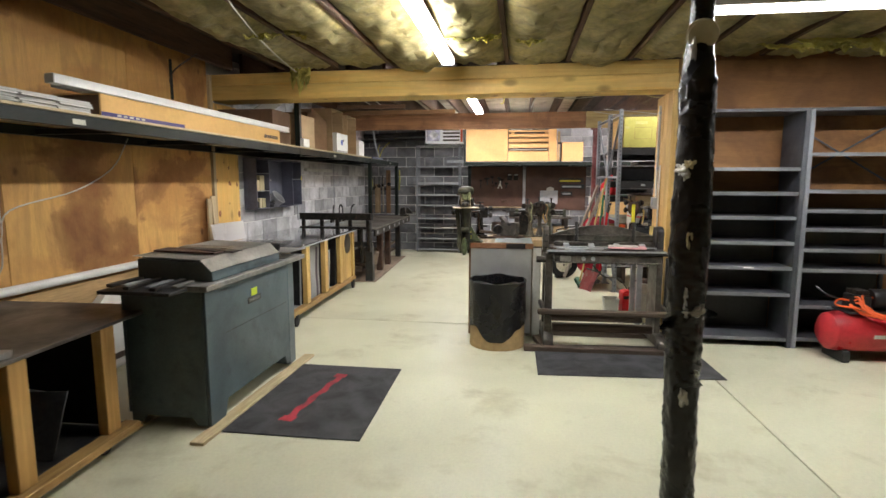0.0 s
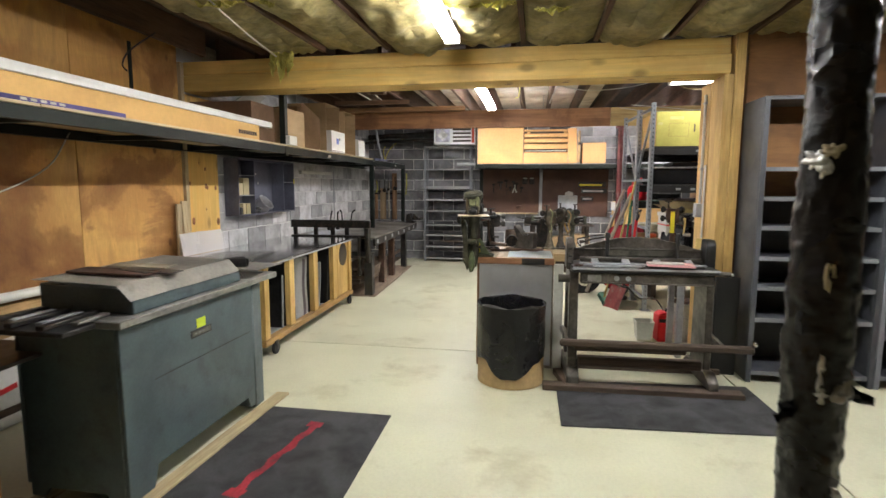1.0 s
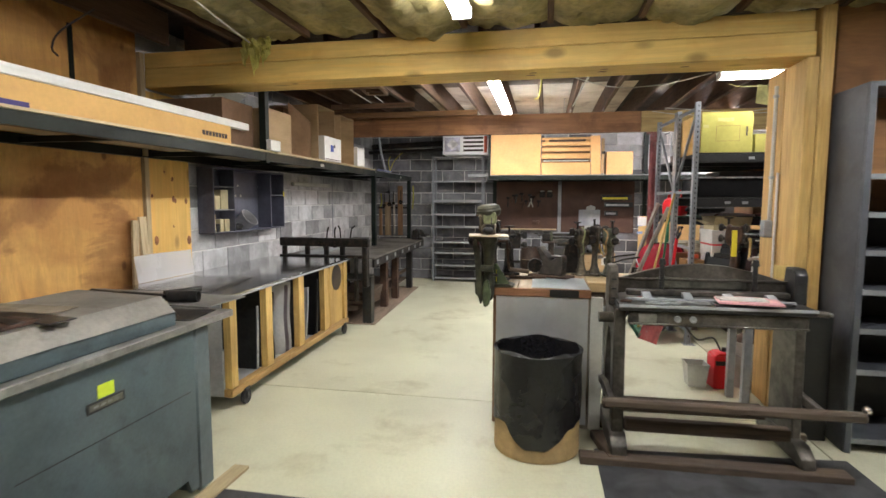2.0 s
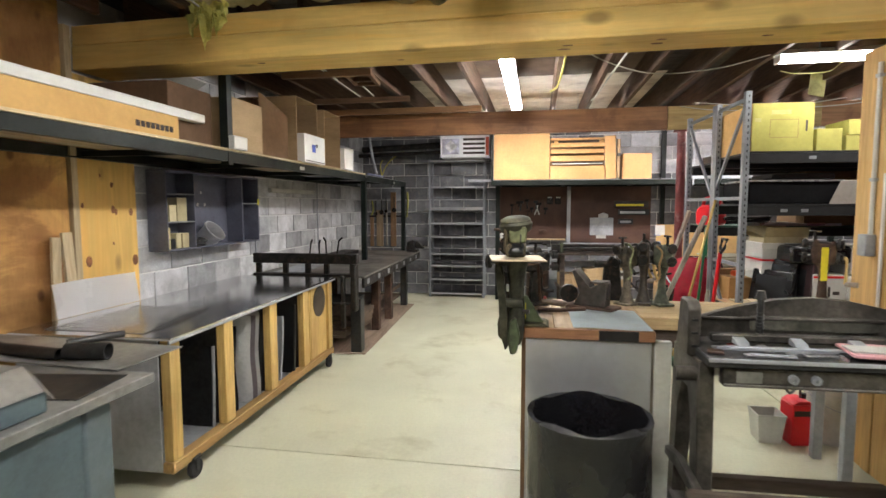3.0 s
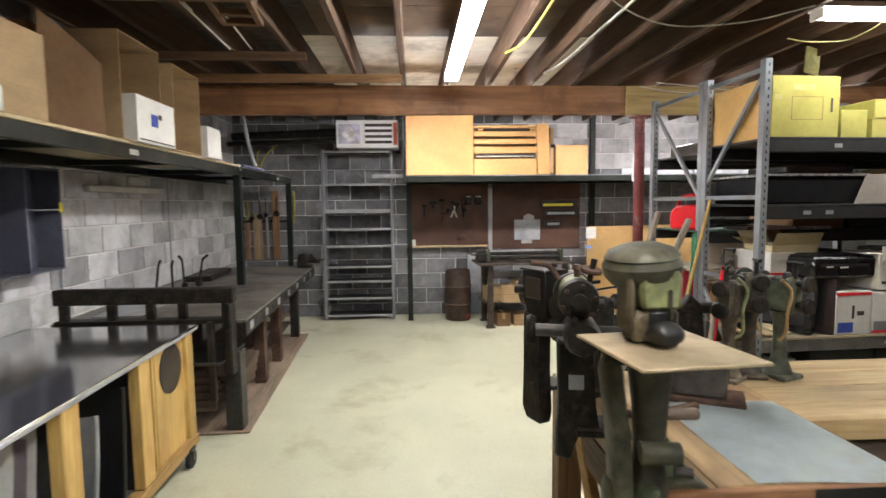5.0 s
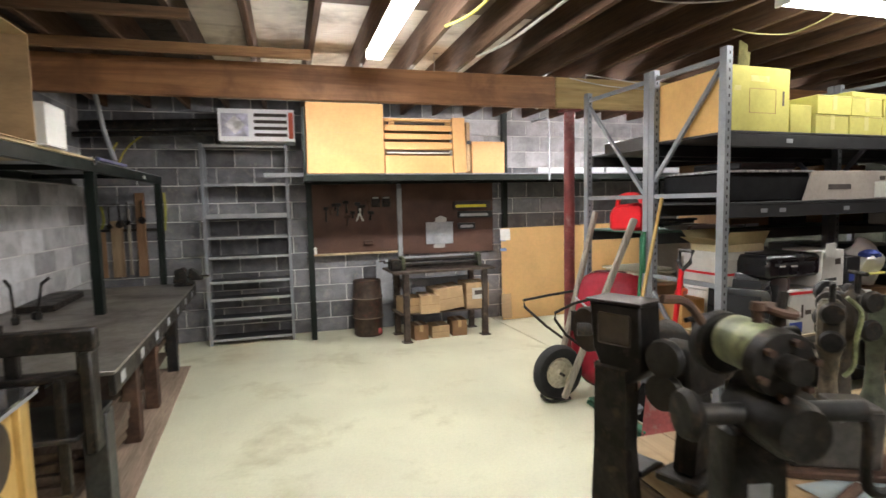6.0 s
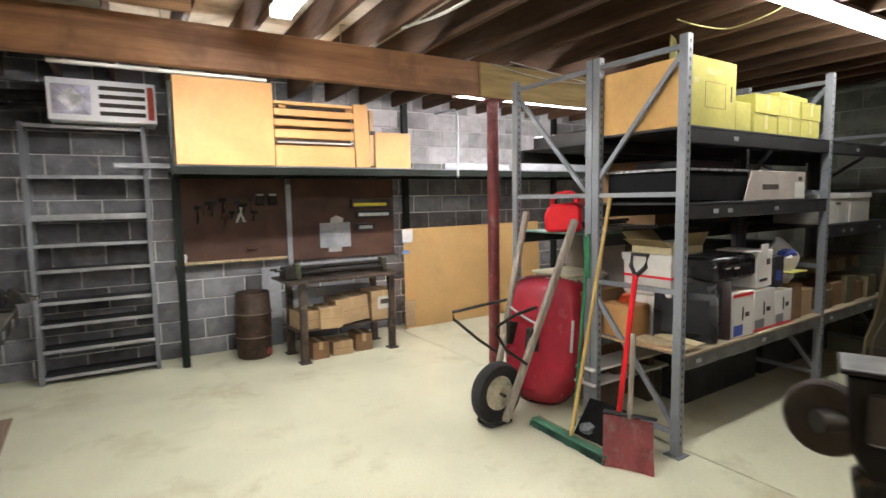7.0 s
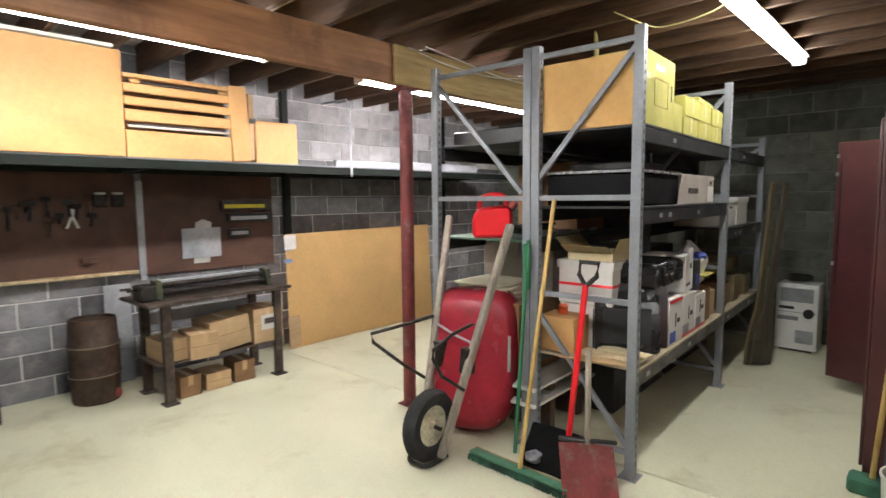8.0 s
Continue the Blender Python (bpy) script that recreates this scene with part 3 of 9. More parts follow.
torn_flap(-2.24, 5.33, 2.63, 0.22, 0.32, 3, 20)
torn_flap(-2.16, 5.34, 2.63, 0.11, 0.14, 5, -40)
torn_flap(-1.95, 3.95, 2.60, 0.30, 0.07, 1, 12, 1.2)
torn_flap(-1.70, 4.0, 2.615, 0.18, 0.09, 11, 30, 1.0)
torn_flap(-0.42, 4.25, 2.60, 0.42, 0.07, 2, -5, 1.5)
torn_flap(-0.25, 4.22, 2.60, 0.16, 0.09, 12, 8, 0.6)
torn_flap(0.05, 4.4, 2.60, 0.24, 0.08, 4, 0, 1.1)
torn_flap(2.08, 4.82, 2.60, 0.42, 0.10, 6, 10, 1.0)
torn_flap(2.48, 4.85, 2.64, 0.62, 0.15, 8, 6, 0.7)
torn_flap(2.42, 4.80, 2.59, 0.30, 0.12, 9, -8, 0.8)
torn_flap(2.79, 4.88, 2.66, 0.13, 0.30, 7, 10)


# fluorescent fixtures
def strip_light(x, y, z, rz, length=2.42, hood=0.0, tube=TUBE):
    th = thing("strip_light", x, y, z, rz, "lit fluorescent strip fixture with bare tubes", "light", "strip lights")
    bm = B()
    prism(bm, [(-0.055, 0.03), (-0.03, 0.075), (0.03, 0.075), (0.055, 0.03), (0.02, 0.022), (-0.02, 0.022)], "x", 0, length)
    part("housing", bm, WHITE, th, "white enamelled housing")
    if hood:
        part("reflector", prism(B(), [(-hood, -0.004), (-0.05, 0.062), (0.05, 0.062), (hood, -0.004), (hood, -0.010), (hood - 0.006, -0.010), (0.048, 0.056), (-0.048, 0.056), (-hood + 0.006, -0.010), (-hood, -0.010)], "x", 0.01, length - 0.01), WHITE, th, "white angled reflector")
    for s in (-0.036, 0.036):
        part("tube", cyl(B(), (0.03, s, 0), (length - 0.03, s, 0), 0.016, seg=12), tube, th, "glowing tube")
    for e in (0.004, length - 0.026):
        part("end_cap", box(B(), e, e + 0.022, -0.058, 0.058, -0.022, 0.05, 0.004), WHITE, th)
    for e in (0.3, length - 0.3):
        part("hanger", cyl(B(), (e, 0, 0.07), (e, 0, DECK - z + 0.004), 0.004, seg=6), GALV_DULL, th)
    return th


strip_light(-0.66, 2.47, 2.545, 90)
strip_light(-0.65, 6.05, 2.545, 90)
wl = thing("wrap_light", 1.38, 7.10, 2.60, 0.5, "lit fluorescent fixture with a milky wrap-round lens", "light")
part("housing", prism(B(), [(-0.064, 0.032), (-0.045, 0.07), (0.045, 0.07), (0.064, 0.032)], "x", 0, 2.24), WHITE, wl, "white enamelled housing")
part("lens", prism(B(), [(-0.042, 0.030), (-0.043, 0.004), (-0.034, -0.014), (-0.016, -0.022), (0.016, -0.022), (0.034, -0.014), (0.043, 0.004), (0.042, 0.030)], "x", 0.022, 2.218), TUBE_OLD, wl, "glowing milky lens")
for e in (0.0, 2.22):
    part("end_cap", box(B(), e, e + 0.02, -0.050, 0.050, -0.026, 0.031, 0.006), WHITE, wl)
for e in (0.3, 1.94):
    part("hanger", cyl(B(), (e, 0, 0.07), (e, 0, DECK - 2.60 + 0.004), 0.004, seg=6), GALV_DULL, wl)
strip_light(-1.46, 9.50, 2.482, 0, 1.83)
strip_light(1.10, 9.50, 2.455, 0, 2.42, 0.0, TUBE_NEW)
strip_light(1.12, 3.62, 2.545, 0, 2.42, 0.10)


# ---- west side: carts, machine, benches, shelf ----
def caster(parent, x, y, r=0.05):
    bm = B()
    box(bm, x - 0.02, x + 0.02, y - 0.035, y + 0.035, 2 * r - 0.004, 2 * r + 0.012, 0.002)
    box(bm, x - 0.022, x - 0.016, y - 0.015, y + 0.015, r - 0.01, 2 * r, 0.001)
    box(bm, x + 0.016, x + 0.022, y - 0.015, y + 0.015, r - 0.01, 2 * r, 0.001)
    c = part("caster", bm, DARK_STEEL, parent)
    part("wheel", lathe(B(), [(0.012, -0.014), (r - 0.004, -0.014), (r, -0.006), (r, 0.006), (r - 0.004, 0.014), (0.012, 0.014)], 20, pose(x, y, r, 0, 90, 0)), RUBBER, c)


# cart by the plywood wall, cut by the edge of view
CART_PINE = wood("orange_pine_z", (0.66, 0.38, 0.12), (0.52, 0.27, 0.07), "z", 0.6, 0.15, 0.3, 0.5, streak=0.8)
c1 = thing("work_cart", -2.18, 2.05, 0, 3.0, "low timber-framed cart with a dark steel top, on casters", "cart")
part("top", box(B(), -1.06, 0.0, -1.15, 0.93, 0.705, 0.725, 0.003), surf("brown_steel_top", (0.115, 0.098, 0.086), 0.45, 0.3, vary=0.3, grain=30, blotch=3, stain=(0.07, 0.055, 0.045), stain_amount=0.6), c1, "dark oil-stained steel top")
for py in (-0.95, -0.12, 0.44):
    part("post", box(B(), -0.075, -0.015, py, py + 0.10, 0.10, 0.705, 0.004), CART_PINE, c1)
for py in (-0.95, 0.47):
    part("post", box(B(), -1.02, -0.96, py, py + 0.10, 0.10, 0.705, 0.004), PINE_Z, c1)
part("bottom_rail", box(B(), -0.065, 0.03, -1.1, 0.64, 0.055, 0.10, 0.004), PINE_Y, c1)
part("shelf_panel", box(B(), -1.03, -0.066, -1.1, 0.62, 0.085, 0.10, 0.003), DARK_STEEL, c1)
part("back_panel", box(B(), -1.045, -1.03, -1.1, 0.62, 0.10, 0.70, 0.002), RACK_DARK, c1)
part("end_sheet", box(B(), -1.025, -0.08, 0.555, 0.562, 0.104, 0.700, 0.002), surf("black_end_sheet", (0.010, 0.010, 0.010), 0.7, vary=0.2, spec=0.15), c1, "black sheet closing the end of the cart")
for cy in (-0.9, 0.42):
    for cx in (-0.96, -0.03):
        caster(c1, cx, cy, 0.04)
bm = B()
for k in range(5):
    box(bm, -0.22 - 0.03 * k, 0.0 - 0.012 * k, -0.22 - 0.012 * k, -0.10 + 0.008 * k, 0.727 + 0.006 * k, 0.731 + 0.006 * k, 0.001, Matrix.Rotation(radians(6 * k - 12), 4, "Z"))
solo("metal_strips", bm, GALV, -2.18, 2.06, 0, 3, "small stack of bright metal strips on the cart", "metal strips")
for k, (ox, oy, rx, h) in enumerate(((-0.35, 2.15, -28, 0.34), (-0.5, 2.3, -20, 0.3), (-0.3, 1.8, -35, 0.28))):
    solo("offcut_sheet", box(B(), -0.2, 0.25, -0.004, 0.004, 0, h, 0.002), (DARK_STEEL, GALV_DULL, DARK_STEEL)[k], -2.18 + ox, oy, 0.104, 12 - 20 * k, "bent sheet metal offcut inside the cart", "metal sheet", "cart offcuts", rx=rx)
wb0 = thing("white_box", -3.32, 3.30, 0.09, 0, "flat white carton with a red mark standing against the wall", "box")
part("carton", prism(B(), [(0.0, 0.0), (0.95, 0.0), (0.95, 0.50), (0.42, 0.50), (0.34, 0.42), (0.0, 0.40)], "x", 0.0, 0.07, 0.003), WHITE, wb0)
part("red_mark", box(B(), 0.07, 0.072, 0.17, 0.29, 0.07, 0.105, 0, Matrix.Rotation(radians(8), 4, "X")), RED_BRIGHT, wb0)
solo("floor_batten", box(B(), 0, 0.10, 0, 2.6, 0, 0.088, 0.003), DARK_WOOD_Y, -3.335, 2.6, 0, 0, "dusty timber batten along the foot of the wall", "board")
solo("pvc_pipe", cyl(B(), (0, 2.3, 0.032), (0, 4.9, 0.032), 0.032, seg=18), WHITE, -3.19, 0, 0, 0, "white plastic pipe lying on the floor along the wall", "pipe")
pv = thing("pvc_pipe", -3.29, 0, 0.79, 0, "white plastic pipe strapped along the plywood wall", "pipe")
part("pipe", cyl(B(), (0, -2.5, 0), (0, 4.9, -0.02), 0.032, seg=18), WHITE, pv)
for y in (-1.5, 0.5, 2.5, 4.3):
    part("strap", box(B(), -0.056, 0.036, y - 0.012, y + 0.012, -0.045, 0.036, 0.004), GALV_DULL, pv)
solo("baseboard", box(B(), 0, 0.02, -2.5, 4.9, 0.40, 0.72, 0.003), wood("pale_board_y", (0.60, 0.40, 0.18), (0.42, 0.26, 0.10), "y", 0.6, 0, 0.3), WX + 0.015, 0, 0, 0, "pale board below the white pipe", "board", kind="structure")

# the sheet metal forming machine
mc = thing("forming_machine", -1.814, 2.82, 0.02, -0.3, "blue-grey enamelled sheet metal forming machine with a hooded top", "machine")
bm = B()
prism(bm, [(0.0, 0.0), (0.0, 0.83), (1.10, 0.83), (1.10, 0.03), (1.04, 0.03), (1.02, 0.11), (0.19, 0.11), (0.16, 0.0)], "x", -0.022, 0.0, 0.004)
part("front_panel", bm, MACHINE, mc)
bm = B()
prism(bm, [(-0.53, 0.0), (-0.53, 0.83), (-0.024, 0.83), (-0.024, 0.0), (-0.09, 0.0), (-0.12, 0.05), (-0.43, 0.05), (-0.46, 0.0)], "y", 0.0, 0.02, 0.003)
part("side_panel", bm, MACHINE, mc)
part("side_panel", box(B(), -0.53, -0.024, 1.07, 1.09, 0.02, 0.83, 0.003), MACHINE, mc)
part("back_panel", box(B(), -0.55, -0.532, 0.0, 1.10, 0.06, 0.83, 0.003), MACHINE, mc)
part("end_upright", box(B(), -0.14, -0.004, 1.112, 1.225, 0.0, 0.83, 0.010), surf("lighter_enamel", (0.115, 0.148, 0.16), 0.4, vary=0.12, blotch=4, stain=(0.07, 0.09, 0.10), stain_amount=0.4), mc)
TABLE_GREY = surf("table_grey", (0.26, 0.255, 0.24), 0.42, 0.2, vary=0.2, grain=40, stain=(0.10, 0.09, 0.08), stain_amount=0.5)
part("table", box(B(), -0.56, 0.028, -0.02, 1.39, 0.832, 0.868, 0.004), TABLE_GREY, mc)
part("infeed_table", box(B(), -0.54, -0.09, -0.19, -0.022, 0.838, 0.860, 0.004), DARK_STEEL, mc)
for k, (gx, y0, y1, m_) in enumerate(((-0.49, -0.16, 0.10, DARK_STEEL), (-0.42, -0.12, 0.09, GALV_DULL), (-0.35, -0.19, 0.10, DARK_STEEL), (-0.26, -0.13, 0.09, GALV_DULL), (-0.185, -0.20, 0.10, DARK_STEEL), (-0.12, -0.10, 0.09, TABLE_GREY))):
    part("guide_bar", box(B(), gx - 0.022, gx + 0.016, y0, y1, 0.870, 0.884 + 0.006 * (k % 2 == 0), 0.003, Matrix.Rotation(radians(-2 + 1.2 * k), 4, "Z")), m_, mc)
bm = B()
prism(bm, [(-0.51, 0.870), (-0.51, 1.0), (-0.075, 0.988), (-0.012, 0.930), (-0.012, 0.870)], "y", 0.11, 1.0, 0.005)
part("hood", bm, MACHINE, mc)


def cover_z(x, y):
    """Height of the machine's cover plate over its own plan."""
    rise = 1.006 + 0.014 * min(1.0, (-0.075 - x) / 0.44)
    if x > -0.075:
        rise = 0.936 + 0.070 * (-0.004 - x) / 0.071
    return rise - 0.04 * max(0.0, (y - 0.985) / 0.035) ** 1.5


bm = B()
sheet(bm, lambda u, v: ((lambda x, y: (x, y, cover_z(x, y) + 0.0025 * noise.noise(Vector((x * 6, y * 4, 0)))))(-0.525 + 0.521 * min(1.0, u * 8 / 7 * 0.864 if u < 0.875 else 0.864 + (u - 0.875) * 8 * 0.136), 0.085 + 0.935 * v)), 8, 26, 0.005)
part("hood_cover", bm, MACHINE_TOP, mc, "scuffed pale grey cover plate with a folded front lip")
for k, (x0, y0, w, d, r, m_) in enumerate(((-0.30, 0.33, 0.40, 0.15, 4, RUST), (-0.24, 0.45, 0.42, 0.11, -3, DARK_STEEL), (-0.33, 0.56, 0.32, 0.13, 9, surf("tan_scrap_plate", (0.34, 0.29, 0.22), 0.5, 0.2, vary=0.2, blotch=8)), (-0.20, 0.36, 0.20, 0.05, -14, DARK_STEEL))):
    o = part("loose_plate", box(B(), -w / 2, w / 2, -d / 2, d / 2, 0, 0.005 if k else 0.012, 0.001), m_, mc)
    o.matrix_basis = pose(x0, y0, cover_z(x0, y0) + 0.006 + (0.010 if k == 3 else 0.0), 0, 1.8, r)
part("crease", box(B(), 0.0, 0.0016, 0.20, 1.06, 0.528, 0.532), DARK_STEEL, mc)
part("name_plate", box(B(), 0.0, 0.004, 0.492, 0.652, 0.655, 0.680, 0.001), surf("plate", (0.16, 0.15, 0.12), 0.4, 0.4), mc, "small worn maker's plate")
part("plate_rim", box(B(), 0.0, 0.003, 0.482, 0.662, 0.646, 0.688, 0.001), BLACK, mc)
part("sticker", box(B(), 0.0, 0.002, 0.535, 0.612, 0.692, 0.744), surf("lime_sticker", (0.62, 0.74, 0.04), 0.5, vary=0.1), mc, "lime yellow sticker")
for k in range(4):
    part("plate_letter", box(B(), 0.004, 0.0048, 0.512 + 0.032 * k, 0.534 + 0.032 * k, 0.663, 0.672), TABLE_GREY, mc)
for k in range(2):
    solo("skid_board", box(B(), -0.045, 0.045, -0.23, 1.36, 0, 0.019, 0.003), wood("skid_y%d" % k, (0.58, 0.47, 0.27), (0.46, 0.35, 0.18), "y", 0.75, 0.2, 0.1), -1.79 - 0.50 * k, 2.86, 0, -1 - k, "worn plywood skid board under the machine", "board", "skid boards")
for k, (x, y, r, ln, rz) in enumerate(((-2.20, 4.26, 0.033, 0.16, 12), (-2.52, 4.28, 0.024, 0.30, -6), (-2.84, 4.40, 0.016, 0.32, -14), (-2.36, 4.42, 0.016, 0.22, 62))):
    bm = B()
    lathe(bm, [(r, 0), (r, ln), (r - 0.004, ln), (r - 0.004, 0)], 18, pose(0, 0, r, 0, 90, 0))
    solo("steel_tube", bm, DARK_STEEL, x, y, 0.899, rz, "short dark steel tube lying by the machine", "tube", "loose tubes")
solo("scrap_board", box(B(), -0.92, 0.16, -0.17, 0.17, 0, 0.006, 0.002), TABLE_GREY, -2.06, 4.36, 0.892, -3, "grey sheet offcut bridging machine and cart", "metal plate")
solo("scrap_plate", box(B(), -0.20, 0.14, -0.13, 0.12, 0, 0.004, 0.001), DARK_STEEL, -1.97, 4.02, 0.8885, 8, "flat dark scrap plate on the machine table", "metal plate")

# floor mat with a red mark
mt = thing("floor_mat", -1.34, 3.40, 0.0, 0, "dark grey rubber floor mat with a worn red marking", "mat")
bm = B()
prism(bm, [(-0.43, -0.60), (0.45, -0.59), (0.43, 0.60), (-0.46, 0.60)], "z", 0.001, 0.008, 0.002)
part("mat", bm, MAT, mt)
bm = B()
for s in range(27):
    t = s / 26
    x, y = -0.04 + 0.008 * math.sin(s * 0.9), -0.40 + 0.80 * t
    w = 0.024 + (0.022 if s in (0, 1, 25, 26) else 0.004 * math.sin(s * 1.3))
    box(bm, x - w, x + w, y - 0.018, y + 0.018, 0.0085, 0.0095, 0, Matrix.Rotation(radians(-7), 4, "Z"))
part("marking", bm, RED_MARK, mt, "worn red strip of illegible lettering")
m2 = thing("floor_mat", 0.85, 4.62, 0.0, 1.5, "dark grey rubber mat in front of the treadle shear", "mat")
bm = B()
prism(bm, [(-0.70, -0.56), (0.72, -0.50), (0.70, 0.30), (-0.69, 0.22)], "z", 0.001, 0.008, 0.002)
part("mat", bm, MAT, m2)

# timber cart with a bright steel top
c2 = thing("sheet_cart", -2.25, 4.90, 0, 1.3, "pine-framed sheet cart with a shiny galvanised top, on casters", "cart")
CT = surf("polished_galvanised_top", (0.62, 0.62, 0.63), 0.13, 0.95, vary=0.05, grain=12, blotch=1.2, bump=0.02, wear=0.5)
part("top", box(B(), -0.92, 0.025, -0.03, 2.34, 0.812, 0.826, 0.002), CT, c2, "shiny galvanised sheet top")
part("top_lip", box(B(), 0.012, 0.024, -0.03, 2.34, 0.795, 0.811, 0.002), GALV_DULL, c2)
for y0, y1 in ((0.0, 0.085), (0.50, 0.60), (1.08, 1.19), (1.66, 1.77), (2.22, 2.31)):
    part("post", box(B(), -0.055, 0.0, y0, y1, 0.165, 0.811, 0.004), PINE_Z, c2)
    part("post", box(B(), -0.90, -0.85, y0, y1, 0.165, 0.811, 0.004), PINE_Z, c2)
part("bottom_rail", box(B(), -0.06, 0.008, -0.01, 2.32, 0.105, 0.163, 0.005), PINE_Y, c2)
part("bottom_rail", box(B(), -0.90, -0.85, -0.01, 2.32, 0.105, 0.163, 0.005), PINE_Y, c2)
part("floor_panel", box(B(), -0.848, -0.062, 0.0, 2.31, 0.128, 0.142, 0.002), GALV_DULL, c2)
part("end_panel", box(B(), -0.90, -0.058, -0.012, -0.004, 0.11, 0.81, 0.002), GALV_DULL, c2, "dull galvanised end panel")
part("back_panel", box(B(), -0.915, -0.903, 0.0, 2.31, 0.11, 0.81, 0.002), RACK_DARK, c2)
for y0 in (0.55, 1.13, 1.71):
    part("divider", box(B(), -0.84, -0.06, y0 - 0.006, y0 + 0.006, 0.145, 0.808, 0.002), DARK_STEEL, c2)
for cy in (0.17, 2.20):
    for cx in (-0.82, 0.0):
        caster(c2, cx, cy, 0.055)


def bent_sheet(x, y, z, h, depth, curl, material, rz, label, seed=0):
    """A standing sheet whose front edge is rolled over."""
    th = thing("sheet_offcut", x, y, z, rz, label, "metal sheet", "sheets in the cart")
    bm = B()
    sheet(bm, lambda u, v: (-depth + depth * u, curl * math.sin(math.pi * v * 0.5) * u * u + 0.006 * noise.noise(Vector((u * 3, v * 3, seed))), h * v), 10, 10, 0.003)
    part("sheet", bm, material, th)
    part("rolled_edge", pipe(B(), [(0.004, curl * math.sin(math.pi * t * 0.5), h * t) for t in (0, 0.25, 0.5, 0.75, 1)], 0.010, 6), GALV_DULL if material is not BLACK else BLACK, th)


tool = thing("steel_toolbox", -2.64, 5.03, 0.151, 2, "black steel box pushed into the cart", "toolbox")
part("body", box(B(), -0.40, 0.0, 0.0, 0.24, 0.06, 0.40, 0.006), BLACK, tool)
part("lid", box(B(), -0.405, 0.005, -0.004, 0.244, 0.402, 0.45, 0.006), RACK_DARK, tool)
part("latch", box(B(), 0.002, 0.008, 0.10, 0.14, 0.36, 0.43, 0.002), GALV, tool)
part("skid", box(B(), -0.40, 0.0, 0.02, 0.18, 0.0, 0.058, 0.004), DARK_STEEL, tool)
solo("floor_sheet", box(B(), -0.60, 0.02, 0.0, 0.42, 0.0, 0.004, 0.001), GALV_DULL, -2.33, 5.02, 0.146, 1.5, "dull grey sheet lying on the cart floor", "metal sheet", rx=0)
for y, h, d, cu, m_, lab in ((5.375, 0.50, 0.62, 0.02, DARK_STEEL, "dark bent sheet standing in the cart"), (6.13, 0.50, 0.60, 0.03, RACK_DARK, "dark sheet standing in the cart"),
                           (6.22, 0.50, 0.60, 0.07, GALV_DULL, "curved galvanised sheet standing in the cart"), (6.46, 0.55, 0.6, 0.04, BLACK, "black coated sheet standing in the cart")):
    bent_sheet(-2.34, y, 0.145, h, d, cu, m_, 1.5, lab, y)


def wavy_board(y, thick, h, material, label):
    """A flexible board standing on edge, its face gently waved from top to bottom."""
    bm = B()
    sheet(bm, lambda u, v: (-0.62 + 0.62 * u, 0.012 * math.sin(v * 7.5 + 0.6), h * v), 6, 18, thick)
    solo("wavy_board", bm, material, -2.325, y, 0.145, 1.5, label, "board", "sheets in the cart")


PALE_LINER = surf("pale_duct_liner", (0.86, 0.86, 0.85), 0.6, vary=0.1, grain=40)
MAUVE = surf("mauve_foam", (0.27, 0.235, 0.26), 0.7, vary=0.12, grain=40)
wavy_board(5.53, 0.006, 0.58, GALV_DULL, "dull galvanised sheet standing in the cart")
wavy_board(5.62, 0.050, 0.57, BLACK, "thick black board standing in the cart")
wavy_board(5.80, 0.05, 0.60, PALE_LINER, "pale wavy duct liner board standing in the cart")
wavy_board(5.862, 0.03, 0.59, MAUVE, "mauve foam board standing in the cart")
wavy_board(5.91, 0.055, 0.61, PALE_LINER, "pale wavy duct liner board standing in the cart")
dp = thing("duct_offcut", -2.42, 5.00, 0.145, 10, "short galvanised duct offcut with a dark inside", "duct")
part("shell", lathe(B(), [(0.07, 0), (0.07, 0.22), (0.066, 0.22), (0.066, 0)], 20, pose(0, 0.1, 0)), GALV, dp)
ds = thing("plywood_template", -2.32, 6.70, 0.145, 1.5, "plywood template with a round black disc", "template")
part("board", box(B(), -0.5, 0.0, 0.05, 0.07, 0, 0.62, 0.002), PINE_Z, ds)
bm = B()
cyl(bm, (0.005, 0.25, 0.50), (0.010, 0.25, 0.50), 0.135, seg=36)
part("front_board", box(B(), -0.008, 0.004, 0.07, 0.42, 0, 0.64, 0.002), PINE_Z, ds)
part("disc", bm, surf("dark_brown_disc", (0.055, 0.042, 0.03), 0.5, vary=0.2), ds, "dark brown disc")

# sheets on and behind the cart
bm = B()
sheet(bm, lambda u, v: (-0.62 + u * (0.62 - 0.105 * v), 0.0 + 0.69 * v + 0.06 * u * v, 0.002 + 0.016 * u * u * math.sin(math.pi * v)), 8, 12, 0.003)
solo("loose_sheet", bm, surf("bright_sheet_metal", (0.86, 0.86, 0.86), 0.16, 0.85, vary=0.03, grain=14, blotch=1.5, bump=0.03, wear=0.4), -2.425, 4.94, 0.828, 0, "bright sheet metal lying on the cart top", "metal sheet")
bm = B()
sheet(bm, lambda u, v: (0.03 * (1 - v), 0.655 * u, 0.206 * v + 0.003 * math.sin(u * 5) * v), 8, 4, 0.003)
solo("white_sheet", bm, surf("white_coated_sheet", (0.92, 0.925, 0.95), 0.2, vary=0.01), -3.20, 5.155, 0.828, 0, "white coated sheet leaning at the back of the cart", "metal sheet")
